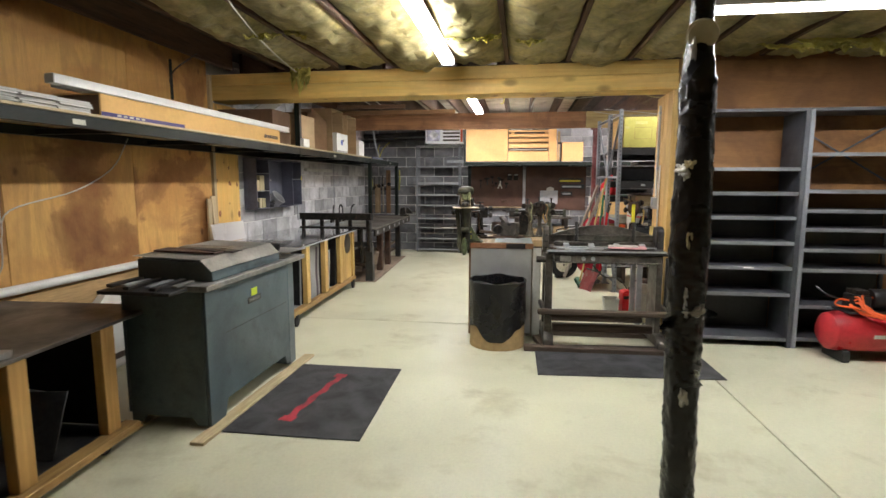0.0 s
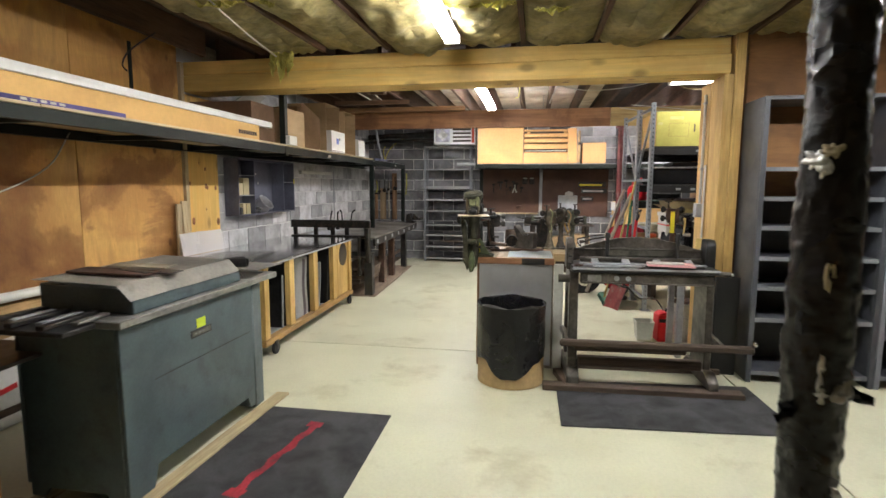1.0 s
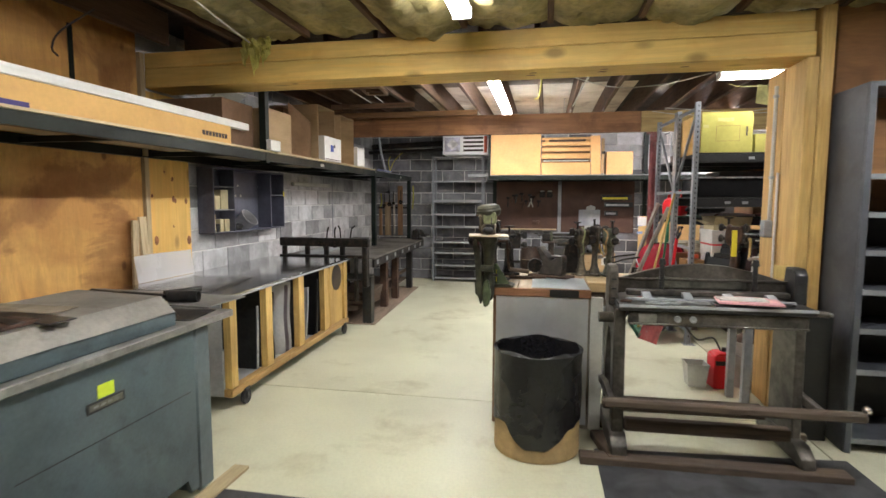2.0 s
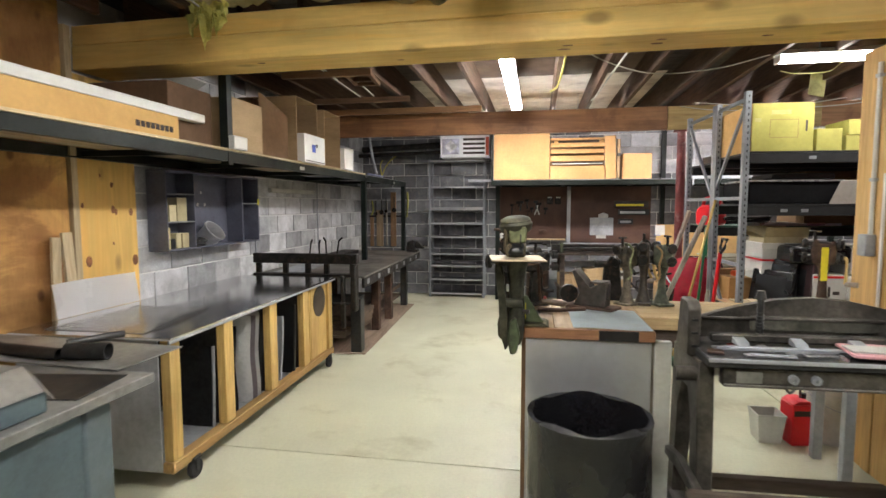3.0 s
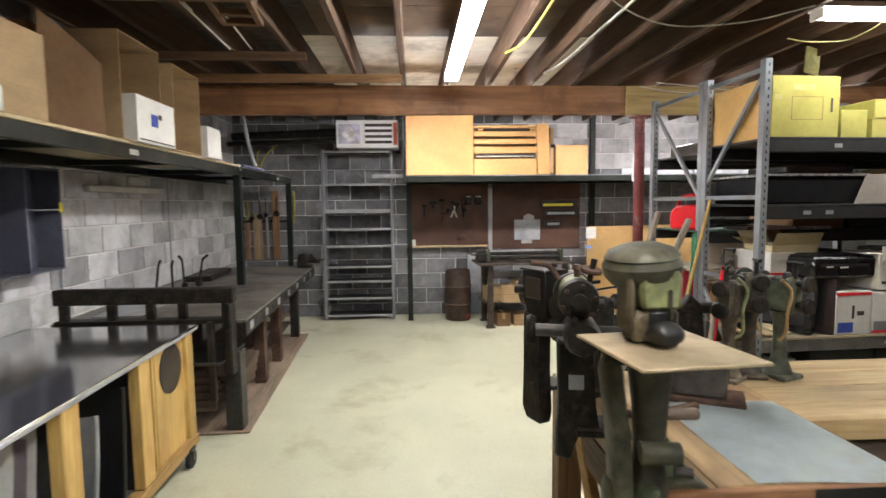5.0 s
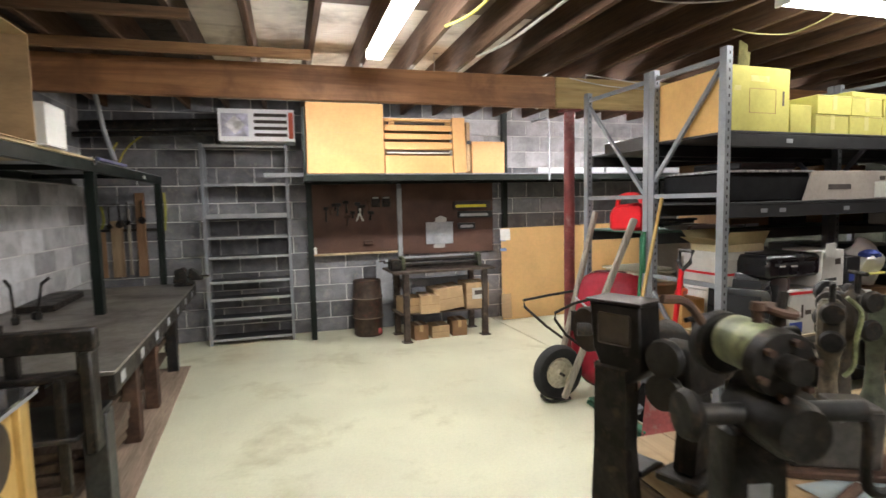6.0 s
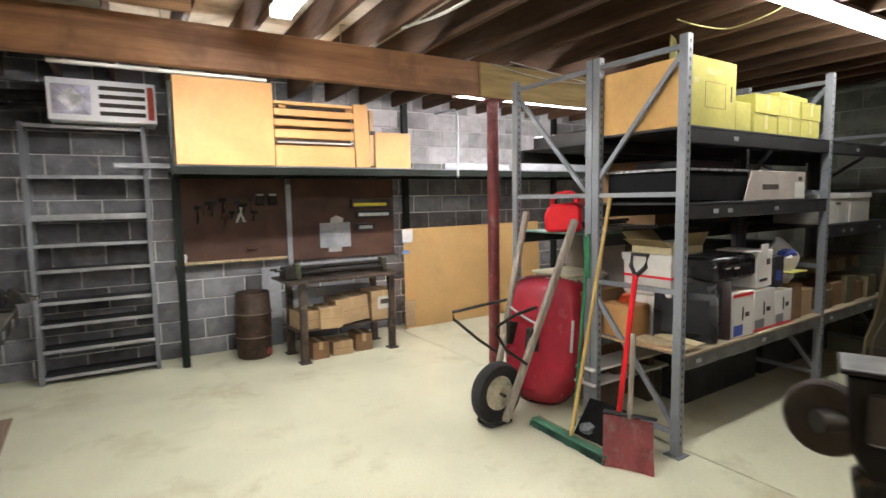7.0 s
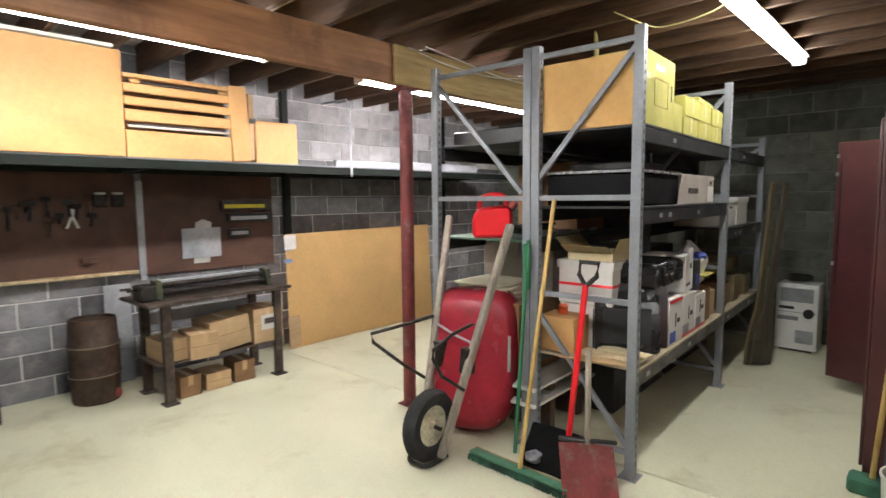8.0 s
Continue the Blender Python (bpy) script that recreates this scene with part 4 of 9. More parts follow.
for k, (y, w, h, rx) in enumerate(((5.15, 0.062, 1.31, -4.5), (5.335, 0.075, 1.33, 0.5))):
    solo("timber_offcut", box(B(), 0, 0.022, 0, w, 0, h, 0.003), PALE_Z, -3.24, y, 0, 0, "pale board standing against the plywood wall", "board", "standing boards", ry=-2.6, rx=rx)

# cubby cabinet on the block wall
cb = thing("wall_cabinet", WX + 0.003, 6.15, 1.14, 0, "open slate-grey steel cubby cabinet on the block wall", "cabinet")
part("back", box(B(), 0, 0.006, 0, 1.36, 0, 0.63, 0.001), CABINET, cb)
part("top", box(B(), 0.007, 0.17, 0, 1.36, 0.618, 0.63, 0.002), CABINET, cb)
part("bottom", box(B(), 0.007, 0.17, 0, 1.36, 0, 0.012, 0.002), CABINET, cb)
for y in (0.0, 0.335, 1.05, 1.348):
    part("upright", box(B(), 0.007, 0.17, y, y + 0.012, 0.013, 0.617, 0.002), CABINET, cb)
for y0, y1, z in ((0.013, 0.334, 0.22), (0.013, 0.334, 0.44), (1.063, 1.347, 0.37)):
    part("shelf", box(B(), 0.007, 0.17, y0, y1, z, z + 0.010, 0.002), LIGHT_SHELF, cb)
for k, (y, z, w, h, m_) in enumerate(((0.10, 0.23, 0.08, 0.13, CARD_BUFF), (0.19, 0.23, 0.12, 0.19, CARD_BUFF), (0.03, 0.013, 0.07, 0.17, CARD_BUFF), (0.17, 0.013, 0.055, 0.12, CARD_BUFF), (0.245, 0.013, 0.08, 0.12, CARD_BUFF), (0.115, 0.013, 0.045, 0.08, BLACK))):
    solo("small_carton", box(B(), 0, 0.09, 0, w, 0, h, 0.002), m_, WX + 0.03, 6.15 + y, 1.14 + z, 0, "small buff parts carton in the wall cabinet" if m_ is CARD_BUFF else "small black parts box in the wall cabinet", "box", "parts cartons")
solo("duct_collar", lathe(B(), [(0.088, -0.10), (0.092, 0.0), (0.105, 0.012), (0.105, 0.03), (0.097, 0.03), (0.086, 0.0), (0.082, -0.10)], 32), surf("grey_collar", (0.40, 0.40, 0.41), 0.4, 0.4, vary=0.12), WX + 0.125, 6.80, 1.262, 0, "round grey duct collar propped in the cabinet", "collar", ry=49, rx=-1)
solo("cast_bracket", lump(B(), (0, 0, 0.035), 0.07, 0.5, 4, 3, (0.7, 1.3, 0.5)), BLACK, WX + 0.10, 6.62, 1.152, 0, "black cast bracket lying in the cabinet", "bracket")
for k in range(5):
    solo("chalk_mark", box(B(), 0, 0.001, 0, 0.025, 0, 0.02 + 0.006 * (k % 2)), PAPER, WX + 0.0095, 6.70 + 0.05 * k + (0.3 if k > 3 else 0), 1.60 - 0.11 * (k % 2), 0, "faint chalk mark on the cabinet back", "marking", "chalk marks")
solo("tag", box(B(), 0, 0.003, 0, 0.03, 0, 0.06), YELLOW, WX + 0.175, 7.48, 1.50, 0, "yellow tag on the cabinet edge", "tag")
solo("wall_lamp", box(B(), 0, 0.05, 0, 1.15, 0, 0.05, 0.006), OFFWHITE, WX + 0.002, 8.02, 1.64, 0, "unlit narrow white strip fixture on the block wall", "light")
for y in (7.72, 9.35):
    solo("wall_conduit", cyl(B(), (0, 0, 0.9), (0, 0, 1.8), 0.008, seg=8), GALV_DULL, WX + 0.01, y, 0, 0, "thin conduit on the block wall", "conduit", "wall conduits")

# long overhead shelf
PALE_DECK_EDGE = wood("pale_pine_y", (0.80, 0.66, 0.40), (0.60, 0.45, 0.24), "y", 0.6, 0.2, 0.2, 0.8)
sh = thing("overhead_shelf", -2.52, 0, 1.80, 0.0, "long dark green steel angle shelf with a board deck", "shelf")
bm = B()
prism(bm, [(0.0, 0.0), (0.0, 0.07), (-0.006, 0.07), (-0.006, 0.008), (-0.05, 0.008), (-0.05, 0.0)], "y", -2.5, 10.95)
part("front_angle", bm, GREEN_STEEL, sh)
bm = B()
prism(bm, [(-0.82, 0.0), (-0.82, 0.07), (-0.814, 0.07), (-0.814, 0.008), (-0.77, 0.008), (-0.77, 0.0)], "y", -2.5, 10.95)
part("back_angle", bm, GREEN_STEEL, sh)
for k in range(12):
    part("cross_angle", box(B(), -0.80, -0.01, -2.3 + 1.12 * k, -2.26 + 1.12 * k, 0.012, 0.05, 0.002), GREEN_STEEL, sh)
for k in range(4):
    part("deck_board", box(B(), -0.80, 0.012, -2.5 + 2.85 * k + 0.002, -2.5 + 2.85 * (k + 1) - 0.002, 0.072, 0.088, 0.002), PALE_DECK_EDGE, sh)
part("steel_deck", box(B(), -0.80, 0.004, 8.91, 10.95, 0.072, 0.078, 0.001), RACK, sh)
for y, z0, z1 in ((5.92, -0.02, 0.82), (8.88, -0.985, 0.0), (10.85, -1.795, 0.0)):
    bm = B()
    prism(bm, [(0.004, y), (0.004, y + 0.06), (-0.004, y + 0.06), (-0.004, y + 0.008), (-0.055, y + 0.008), (-0.055, y)], "z", z0, z1)
    part("upright", bm, GREEN_STEEL, sh)
for y in (2.75, 7.05, 10.2):
    part("label_holder", box(B(), 0.001, 0.004, y, y + 0.09, 0.015, 0.045), OFFWHITE, sh)
part("marker_strip", box(B(), 0.004, 0.03, 8.95, 9.6, 0.079, 0.10, 0.003), surf("blue_grey_strip", (0.16, 0.18, 0.34), 0.4, vary=0.2), sh, "blue-grey plastic strip")
part("clip", box(B(), 0.0, 0.02, 8.86, 8.92, 0.04, 0.10, 0.003), CHROME, sh)
# flexible wall wires behind
SZ = 1.887
lb = thing("long_carton", -2.53, 2.98, SZ, 0, "long flat brown carton with faded printing lying on the shelf", "box")
part("carton", box(B(), -0.34, 0.0, 0.0, 2.45, 0, 0.135, 0.004), CARD_ORANGE, lb)
# flat dark panel stands for the shaded inside of the open end
part("end_panel", box(B(), -0.33, -0.01, -0.002, 0.0, 0.01, 0.125), SHADED_CARD, lb, "dark panel painted as the shaded open end")
part("printed_band", box(B(), 0.0, 0.0012, 0.0, 0.82, 0.004, 0.028), PURPLE, lb)
for k in range(8):
    part("letter_block", box(B(), 0.0, 0.0014, 2.10 + 0.038 * k, 2.13 + 0.038 * k, 0.035, 0.068), INK, lb)
for k in range(5):
    part("letter_block", box(B(), 0.0012, 0.0022, 0.13 + 0.055 * k, 0.165 + 0.055 * k, 0.010, 0.023), PAPER, lb)
solo("plastic_channel", prism(B(), [(-0.030, 0), (-0.030, 0.050), (0.026, 0.056), (0.032, 0.050), (0.032, 0)], "y", 0, 2.75, 0.004), WHITE, -2.64, 2.78, 2.026, 0.8, "long white plastic channel lying on the carton", "channel")
solo("plastic_channel", prism(B(), [(-0.030, 0), (-0.030, 0.050), (0.026, 0.056), (0.032, 0.050), (0.032, 0)], "y", 0, 3.06, 0.004), WHITE, -2.56, 2.66, 2.026, 0.4, "long white plastic channel lying on the carton", "channel")
for k in range(15):
    ct = thing("catalogue", -2.655 + 0.014 * random.uniform(-1, 1), 2.30 + 0.24 * (k % 3), SZ + 0.002 + 0.0132 * (k // 3), random.uniform(-7, 7), "creased paper catalogue lying in a pile on the shelf", "catalogue", "catalogues")
    part("page_block", box(B(), -0.13, 0.135, -0.11, 0.12, 0.0012, 0.0108, 0.001), WHITE_CARD, ct)
    part("cover", box(B(), -0.132, 0.136, -0.112, 0.122, 0.011, 0.0125), PAPER, ct)
    part("cover", box(B(), -0.132, 0.136, -0.112, 0.122, 0.0, 0.001), PAPER, ct)


def carton(x, y, z, w, d, h, material, label, rz=0.0, open_side="", flaps=True, name="carton"):
    """A corrugated carton: w along y, d back from the front, h high; open_side 'front' or 'top' leaves it open."""
    th = thing(name, x, y, z, rz, label, "box", "cartons")
    t = 0.006
    part("bottom", box(B(), -d, 0, 0, w, 0, t, 0.001), material, th)
    part("side", box(B(), -d, 0, 0, t, t + 0.001, h, 0.001), material, th)
    part("side", box(B(), -d, 0, w - t, w, t + 0.001, h, 0.001), material, th)
    part("back", box(B(), -d, -d + t, t + 0.001, w - t - 0.001, t + 0.001, h, 0.001), material, th)
    if open_side != "front":
        part("front", box(B(), -t, 0, t + 0.001, w - t - 0.001, t + 0.001, h, 0.001), material, th)
    if open_side != "top":
        part("lid", box(B(), -d + 0.001, -0.001, 0.001, w - 0.001, h + 0.0005, h + t, 0.001), material, th)
    return th


carton(-2.62, 5.46, SZ, 0.44, 0.62, 0.36, SHADED_CARD, "large brown carton standing on the shelf, shade in its colour")
carton(-2.55, 6.03, SZ, 0.43, 0.6, 0.37, CARD, "large plain brown carton on the shelf")
carton(-2.475, 5.93, SZ, 0.17, 0.05, 0.085, WHITE_CARD, "small white carton at the shelf edge", name="small_box")
bm = B()
sheet(bm, lambda u, v: (0.02 * math.sin(u * 2), 0.40 * u, (0.42 + 0.09 * (1 - u) - 0.05 * u) * v), 8, 4, 0.006)
solo("carton_flap_board", bm, CARD_DARK, -2.60, 6.50, SZ, -4, "dark brown cardboard sheet standing between cartons", "cardboard")
carton(-2.66, 6.52, SZ, 0.38, 0.5, 0.46, CARD_DARK, "tall brown carton on the shelf")
carton(-2.50, 6.96, SZ, 0.45, 0.55, 0.56, CARD, "open-fronted brown carton on the shelf", open_side="front")
wb = carton(-2.47, 7.05, SZ, 0.46, 0.22, 0.25, WHITE_CARD, "white printer carton with a blue logo shape", name="printed_box")
part("mark", box(B(), 0.0005, 0.002, 0.16, 0.24, 0.10, 0.17), BLUE_MARK, wb)
part("mark", box(B(), 0.0005, 0.002, 0.25, 0.29, 0.15, 0.18), INK, wb)
part("stripe", box(B(), 0.0005, 0.002, 0.02, 0.44, 0.012, 0.020), INK, wb)
carton(-2.49, 7.56, SZ, 0.42, 0.55, 0.54, CARD, "open-fronted brown carton at the end of the shelf", open_side="front")
carton(-2.47, 8.05, SZ, 0.27, 0.3, 0.22, WHITE_CARD, "white carton at the end of the deck", name="small_box")
solo("white_foam_board", box(B(), -0.125, 0.16, -0.36, 0.0, 0, 0.016, 0.003), OFFWHITE, -2.99, 6.21, 2.32, 0, "white foam board lying tilted on the cartons", "board", ry=-31)

# wires on the plywood wall and ceiling
solo("wall_cable", pipe(B(), [(-3.32, 2.9, 1.05), (-3.32, 2.98, 1.12), (-3.31, 3.05, 1.30), (-3.32, 3.6, 1.42), (-3.33, 4.0, 1.60), (-3.33, 4.2, 1.85)], 0.005, 6), WIRE_WHITE, label="white cable looping down the plywood wall", category="cable")
solo("wall_cable", pipe(B(), [(-3.32, 2.98, 1.12), (-3.3, 2.95, 0.95), (-3.31, 2.9, 0.85)], 0.005, 6), WIRE_WHITE, label="white cable loop by the wall socket", category="cable")
solo("wall_socket", box(B(), 0, 0.03, 0, 0.07, 0, 0.11, 0.004), OFFWHITE, WX + 0.015, 2.92, 1.22, 0, "white wall socket on the plywood", "socket")
solo("ceiling_cable", pipe(B(), [(-1.6, 2.6, 2.60), (-1.9, 3.6, 2.575), (-2.1, 4.5, 2.565), (-2.25, 5.25, 2.58)], 0.006, 6), WIRE_WHITE, label="pale cable strung under the insulation", category="cable")
solo("hanging_wire", pipe(B(), [(-2.9, 4.6, 2.63), (-3.05, 4.5, 2.48), (-3.1, 4.48, 2.38), (-3.08, 4.5, 2.33)], 0.006, 6), INK, label="dark wire hanging near the shelf", category="cable")
solo("wall_strap", box(B(), 0.0, 0.006, -0.02, 0.02, 0, 0.38, 0.001), GREEN_STEEL, WX + 0.016, 4.85, 2.27, 0, "dark steel strap fixed high on the plywood wall", "strap")

# the fabricating bench with the angle-iron end
wbn = thing("steel_workbench", -2.045, 7.40, 0, 2.17, "heavy dark steel workbench with brown legs", "workbench")
part("top", box(B(), -1.16, 0.0, 0.0, 2.97, 0.795, 0.812, 0.002), BENCH_TOP, wbn, "burnished steel top")
part("apron", box(B(), -0.03, -0.002, 0.0, 2.97, 0.70, 0.794, 0.003), CAST, wbn)
for k in range(7):
    part("patch", box(B(), -0.002, 0.001, 0.10 + 0.42 * k, 0.18 + 0.42 * k, 0.725, 0.775), GALV_DULL, wbn)
for y, m_ in ((1.15, RUST), (1.78, RUST), (2.75, DARK_STEEL)):
    for x in (-0.26, -1.02):
        part("leg", box(B(), x, x + 0.09, y, y + 0.11, 0.0, 0.70, 0.005), m_, wbn)
part("shelf", box(B(), -1.0, -0.27, 0.2, 2.9, 0.15, 0.17, 0.003), DARK_WOOD_Y, wbn)
part("stretcher", box(B(), -0.29, -0.27, 0.2, 2.9, 0.28, 0.33, 0.003), DARK_WOOD_Y, wbn)
for k in range(4):
    solo("timber_scrap", box(B(), -0.18, 0.14, -0.35, 0.3, 0, 0.045, 0.004), DARK_WOOD_Y, -2.42 + 0.02 * k, 7.95 + 0.03 * k, 0.171 + 0.047 * k, 4 * k - 6, "dark scrap board stacked under the bench", "board", "scrap boards")
solo("floor_board", box(B(), -0.55, 0.06, 0, 2.75, 0, 0.012, 0.003), wood("dusty_board", (0.34, 0.25, 0.18), (0.22, 0.16, 0.11), "y", 0.8, 0, 0.1), -2.16, 7.55, 0, 2.8, "dusty brown boards on the floor under the bench", "board")
# folding bar across the near end
fb = thing("bar_folder", -3.14, 7.28, 0.83, 0, "black steel bar folder standing across the end of the bench", "bar folder")
part("bar", box(B(), 0.0, 1.06, 0, 0.07, 0.11, 0.205, 0.008), CAST, fb)
part("base_bar", box(B(), 0.0, 1.04, 0.0, 0.10, -0.016, 0.012, 0.004), CAST, fb)
for x in (0.02, 0.30, 0.53, 0.72, 0.98):
    part("stand", box(B(), x, x + 0.05, 0.02, 0.06, 0.013, 0.109, 0.004), CAST, fb)
part("end_arm", box(B(), 1.0, 1.05, -0.02, 0.08, -0.34, 0.11, 0.01), CAST, fb)
part("brace", box(B(), 0.90, 0.94, -0.02, 0.02, -0.5, 0.0, 0.006, Matrix.Rotation(radians(0), 4, "Y")), CAST, fb)
part("lower_shelf", box(B(), 0.30, 0.98, -0.03, 0.45, -0.27, -0.25, 0.004), DARK_STEEL, fb)
part("front_leg", box(B(), 0.88, 0.99, 0.30, 0.42, -0.83, -0.271, 0.006), DARK_STEEL, fb)
part("front_leg", box(B(), 0.05, 0.16, 0.30, 0.42, -0.83, -0.05, 0.006), DARK_STEEL, fb)
# bench clutter: clamps and an old vise
for k, (x, y, r) in enumerate(((-3.02, 8.3, 20), (-2.95, 8.45, -30), (-2.98, 8.75, 35), (-2.92, 8.9, -15))):
    bm = B()
    cyl(bm, (0, 0, 0), (0.05, 0.02, 0.24), 0.009, seg=8)
    cyl(bm, (0.05, 0.02, 0.24), (0.09, 0.05, 0.28), 0.011, seg=8)
    box(bm, -0.03, 0.03, -0.02, 0.02, 0, 0.05, 0.004)
    solo("toggle_clamp", bm, CAST, x, y, 0.813, r * 3, "black toggle clamp standing on the bench", "clamp", "clamps")
solo("tool_tray", box(B(), -0.12, 0.12, -0.35, 0.35, 0, 0.05, 0.006), CAST, -3.05, 9.5, 0.813, 3, "black oily tool tray on the bench", "tray")
solo("sheet_offcut_flat", box(B(), -0.15, 0.15, -0.45, 0.45, 0, 0.006, 0.001), GALV_DULL, -2.95, 8.0, 0.813, 4, "narrow grey sheet strip on the bench", "metal sheet")
vs = thing("bench_vise", -2.23, 10.20, 0.813, 0, "dark cast iron bench vise on the bench corner", "vise")
part("base", box(B(), -0.08, 0.08, -0.07, 0.07, 0, 0.03, 0.006), CAST, vs)
part("fixed_jaw", prism(B(), [(-0.09, 0.03), (-0.07, 0.15), (0.0, 0.17), (0.02, 0.14), (0.03, 0.03)], "y", -0.055, 0.055, 0.006), CAST, vs)
part("moving_jaw", prism(B(), [(0.05, 0.05), (0.045, 0.14), (0.06, 0.165), (0.12, 0.12), (0.17, 0.05)], "y", -0.05, 0.05, 0.006), CAST, vs)
part("screw", cyl(B(), (0.02, 0, 0.08), (0.22, 0, 0.08), 0.014, seg=12), CHROME, vs)
part("handle", cyl(B(), (0.20, -0.09, 0.08), (0.20, 0.09, 0.08), 0.007, seg=8), CHROME, vs)
LATH = wood("brown_lath", (0.36, 0.20, 0.10), (0.22, 0.12, 0.06), "z", 0.7)
PALE_LATH = wood("tan_lath", (0.48, 0.34, 0.20), (0.32, 0.21, 0.12), "z", 0.7)
STRAP = surf("dull_yellow_strap", (0.42, 0.40, 0.07), 0.6, vary=0.2, stain=(0.05, 0.05, 0.03), stain_amount=0.7)
# tools hanging on the north end of the wall
for k, (x, z0, z1, w, m_) in enumerate(((-3.06, 0.80, 1.42, 0.12, PALE_LATH), (-2.82, 0.80, 1.72, 0.095, LATH), (-2.94, 0.82, 1.55, 0.03, GREY_WOOD), (-3.20, 0.80, 1.30, 0.06, LATH))):
    solo("timber_lath", box(B(), -w / 2, w / 2, -0.02, 0, 0, z1 - z0, 0.003), m_, x, 11.30, z0, 0, "wooden lath standing behind the bench", "board", "laths")
for k, x in enumerate((-3.12, -3.02, -2.94, -2.80)):
    bm = B()
    lathe(bm, [(0.03 + 0.01 * (k % 2), 0), (0.03 + 0.01 * (k % 2), 0.012), (0.018, 0.012), (0.018, 0)], 14, pose(0, 0, 0, 90, 0, 0))
    cyl(bm, (0, 0.004, 0.02), (0, 0.004, 0.22), 0.008, seg=8)
    solo("hanging_tool", bm, CAST, x, 11.26, 1.36 + 0.02 * k, 0, "dark hand tool hanging on the block wall", "tool", "hanging tools")
solo("tool_rail", box(B(), -0.35, 0.25, -0.03, 0, 0, 0.03, 0.003), CAST, -2.9, 11.32, 1.30, 0, "dark rail for hand tools on the block wall", "rail")
solo("yellow_strap", pipe(B(), [(0, 0, 0), (0.01, -0.01, -0.2), (-0.01, 0, -0.42)], 0.014, 8), STRAP, -2.58, 11.312, 1.72, 0, "yellow and black strap hanging on the wall", "strap")
solo("yellow_strap", pipe(B(), [(0, 0, 0), (0.02, -0.01, -0.15), (-0.01, 0, -0.25)], 0.014, 8), STRAP, -3.2, 11.312, 1.58, 0, "yellow strap hanging on the wall", "strap")
solo("draped_cable", pipe(B(), [(-3.0, 11.2, 1.95), (-2.9, 11.15, 2.15), (-2.75, 11.15, 2.3), (-2.6, 11.15, 2.38)], 0.009, 8), WIRE_YELLOW, label="yellow cord draped at the wall corner", category="cord")
solo("draped_cable", pipe(B(), [(-2.98, 11.2, 1.95), (-3.0, 11.15, 2.15), (-2.96, 11.15, 2.25)], 0.009, 8), WIRE_YELLOW, label="yellow cord draped at the wall corner", category="cord")
solo("iron_pipe", cyl(B(), (-3.3, 11.15, 2.42), (-1.3, 11.15, 2.50), 0.05, seg=20), CAST, label="dark iron drain pipe below the ceiling", category="pipe")
solo("iron_pipe", cyl(B(), (-3.3, 10.95, 2.30), (-1.35, 10.95, 2.36), 0.03, seg=16), CAST, label="dark iron drain pipe below the ceiling", category="pipe")
solo("flexible_hose", pipe(B(), [(-2.62, 9.3, 2.62), (-2.6, 9.35, 2.35), (-2.55, 9.32, 2.1), (-2.48, 9.25, 1.9)], 0.017, 10), GALV_DULL, label="grey flexible conduit dropping to the shelf", category="hose")


# ---- middle: wrapped pipe, drum, shear, benches, shelving ----
pp = thing("wrapped_pipe", 0.68, 2.28, 0, 0, "pipe riser wrapped in crinkled black plastic with tape scraps", "pipe")
bm = B()
rows, seg = 290, 44
sheet_rows = []
for i in range(rows + 1):
    z = 0.0 + 2.86 * i / rows
    zz = z
    base = 0.066 + 0.007 * noise.noise(Vector((0, 0, z * 2.3))) + 0.009 * max(0.0, 1 - abs(z - 1.2) / 0.5) + (0.010 if 0.02 < z < 0.06 else 0)
    if z > 1.9:
        base = 0.064 - 0.018 * min(1.0, (z - 1.9) / 0.14)
    if z > 2.08:
        base = 0.041 + 0.004 * noise.noise(Vector((3, 0, z * 4)))
    lean = 0.012 * noise.noise(Vector((7, 1, z * 0.8)))
    ring = []
    for s in range(seg):
        a = 2 * math.pi * s / seg
        d = Vector((math.cos(a), math.sin(a), 0))
        r = base * (1 + 0.08 * noise.noise(Vector((d.x * 2.2, d.y * 2.2, z * 9))) + 0.055 * noise.noise(Vector((d.x * 5, d.y * 5, z * 32))) + 0.035 * noise.noise(Vector((d.x * 9, d.y * 9, z * 70))) + 0.07 * max(0.0, 1 - abs(noise.noise(Vector((d.x * 1.5, d.y * 1.5, z * 14 + d.x)))) * 4))
        ring.append(bm.verts.new((d.x * r + lean + 0.024 * max(0.0, 1 - z / 1.9), d.y * r, z)))
    sheet_rows.append(ring)
for a, b in zip(sheet_rows, sheet_rows[1:]):
    for s in range(seg):
        bm.faces.new((a[s], a[(s + 1) % seg], b[(s + 1) % seg], b[s]))
part("wrap", bm, BAG, pp)
bm = B()
cyl(bm, (-0.004, -0.052, 2.058), (-0.008, -0.060, 2.051), 0.058, seg=28)
cyl(bm, (-0.008, -0.0605, 2.0505), (-0.009, -0.064, 2.048), 0.052, 0.050, seg=28)
part("card_collar", bm, CARD_BUFF, pp, "torn round cardboard collar")
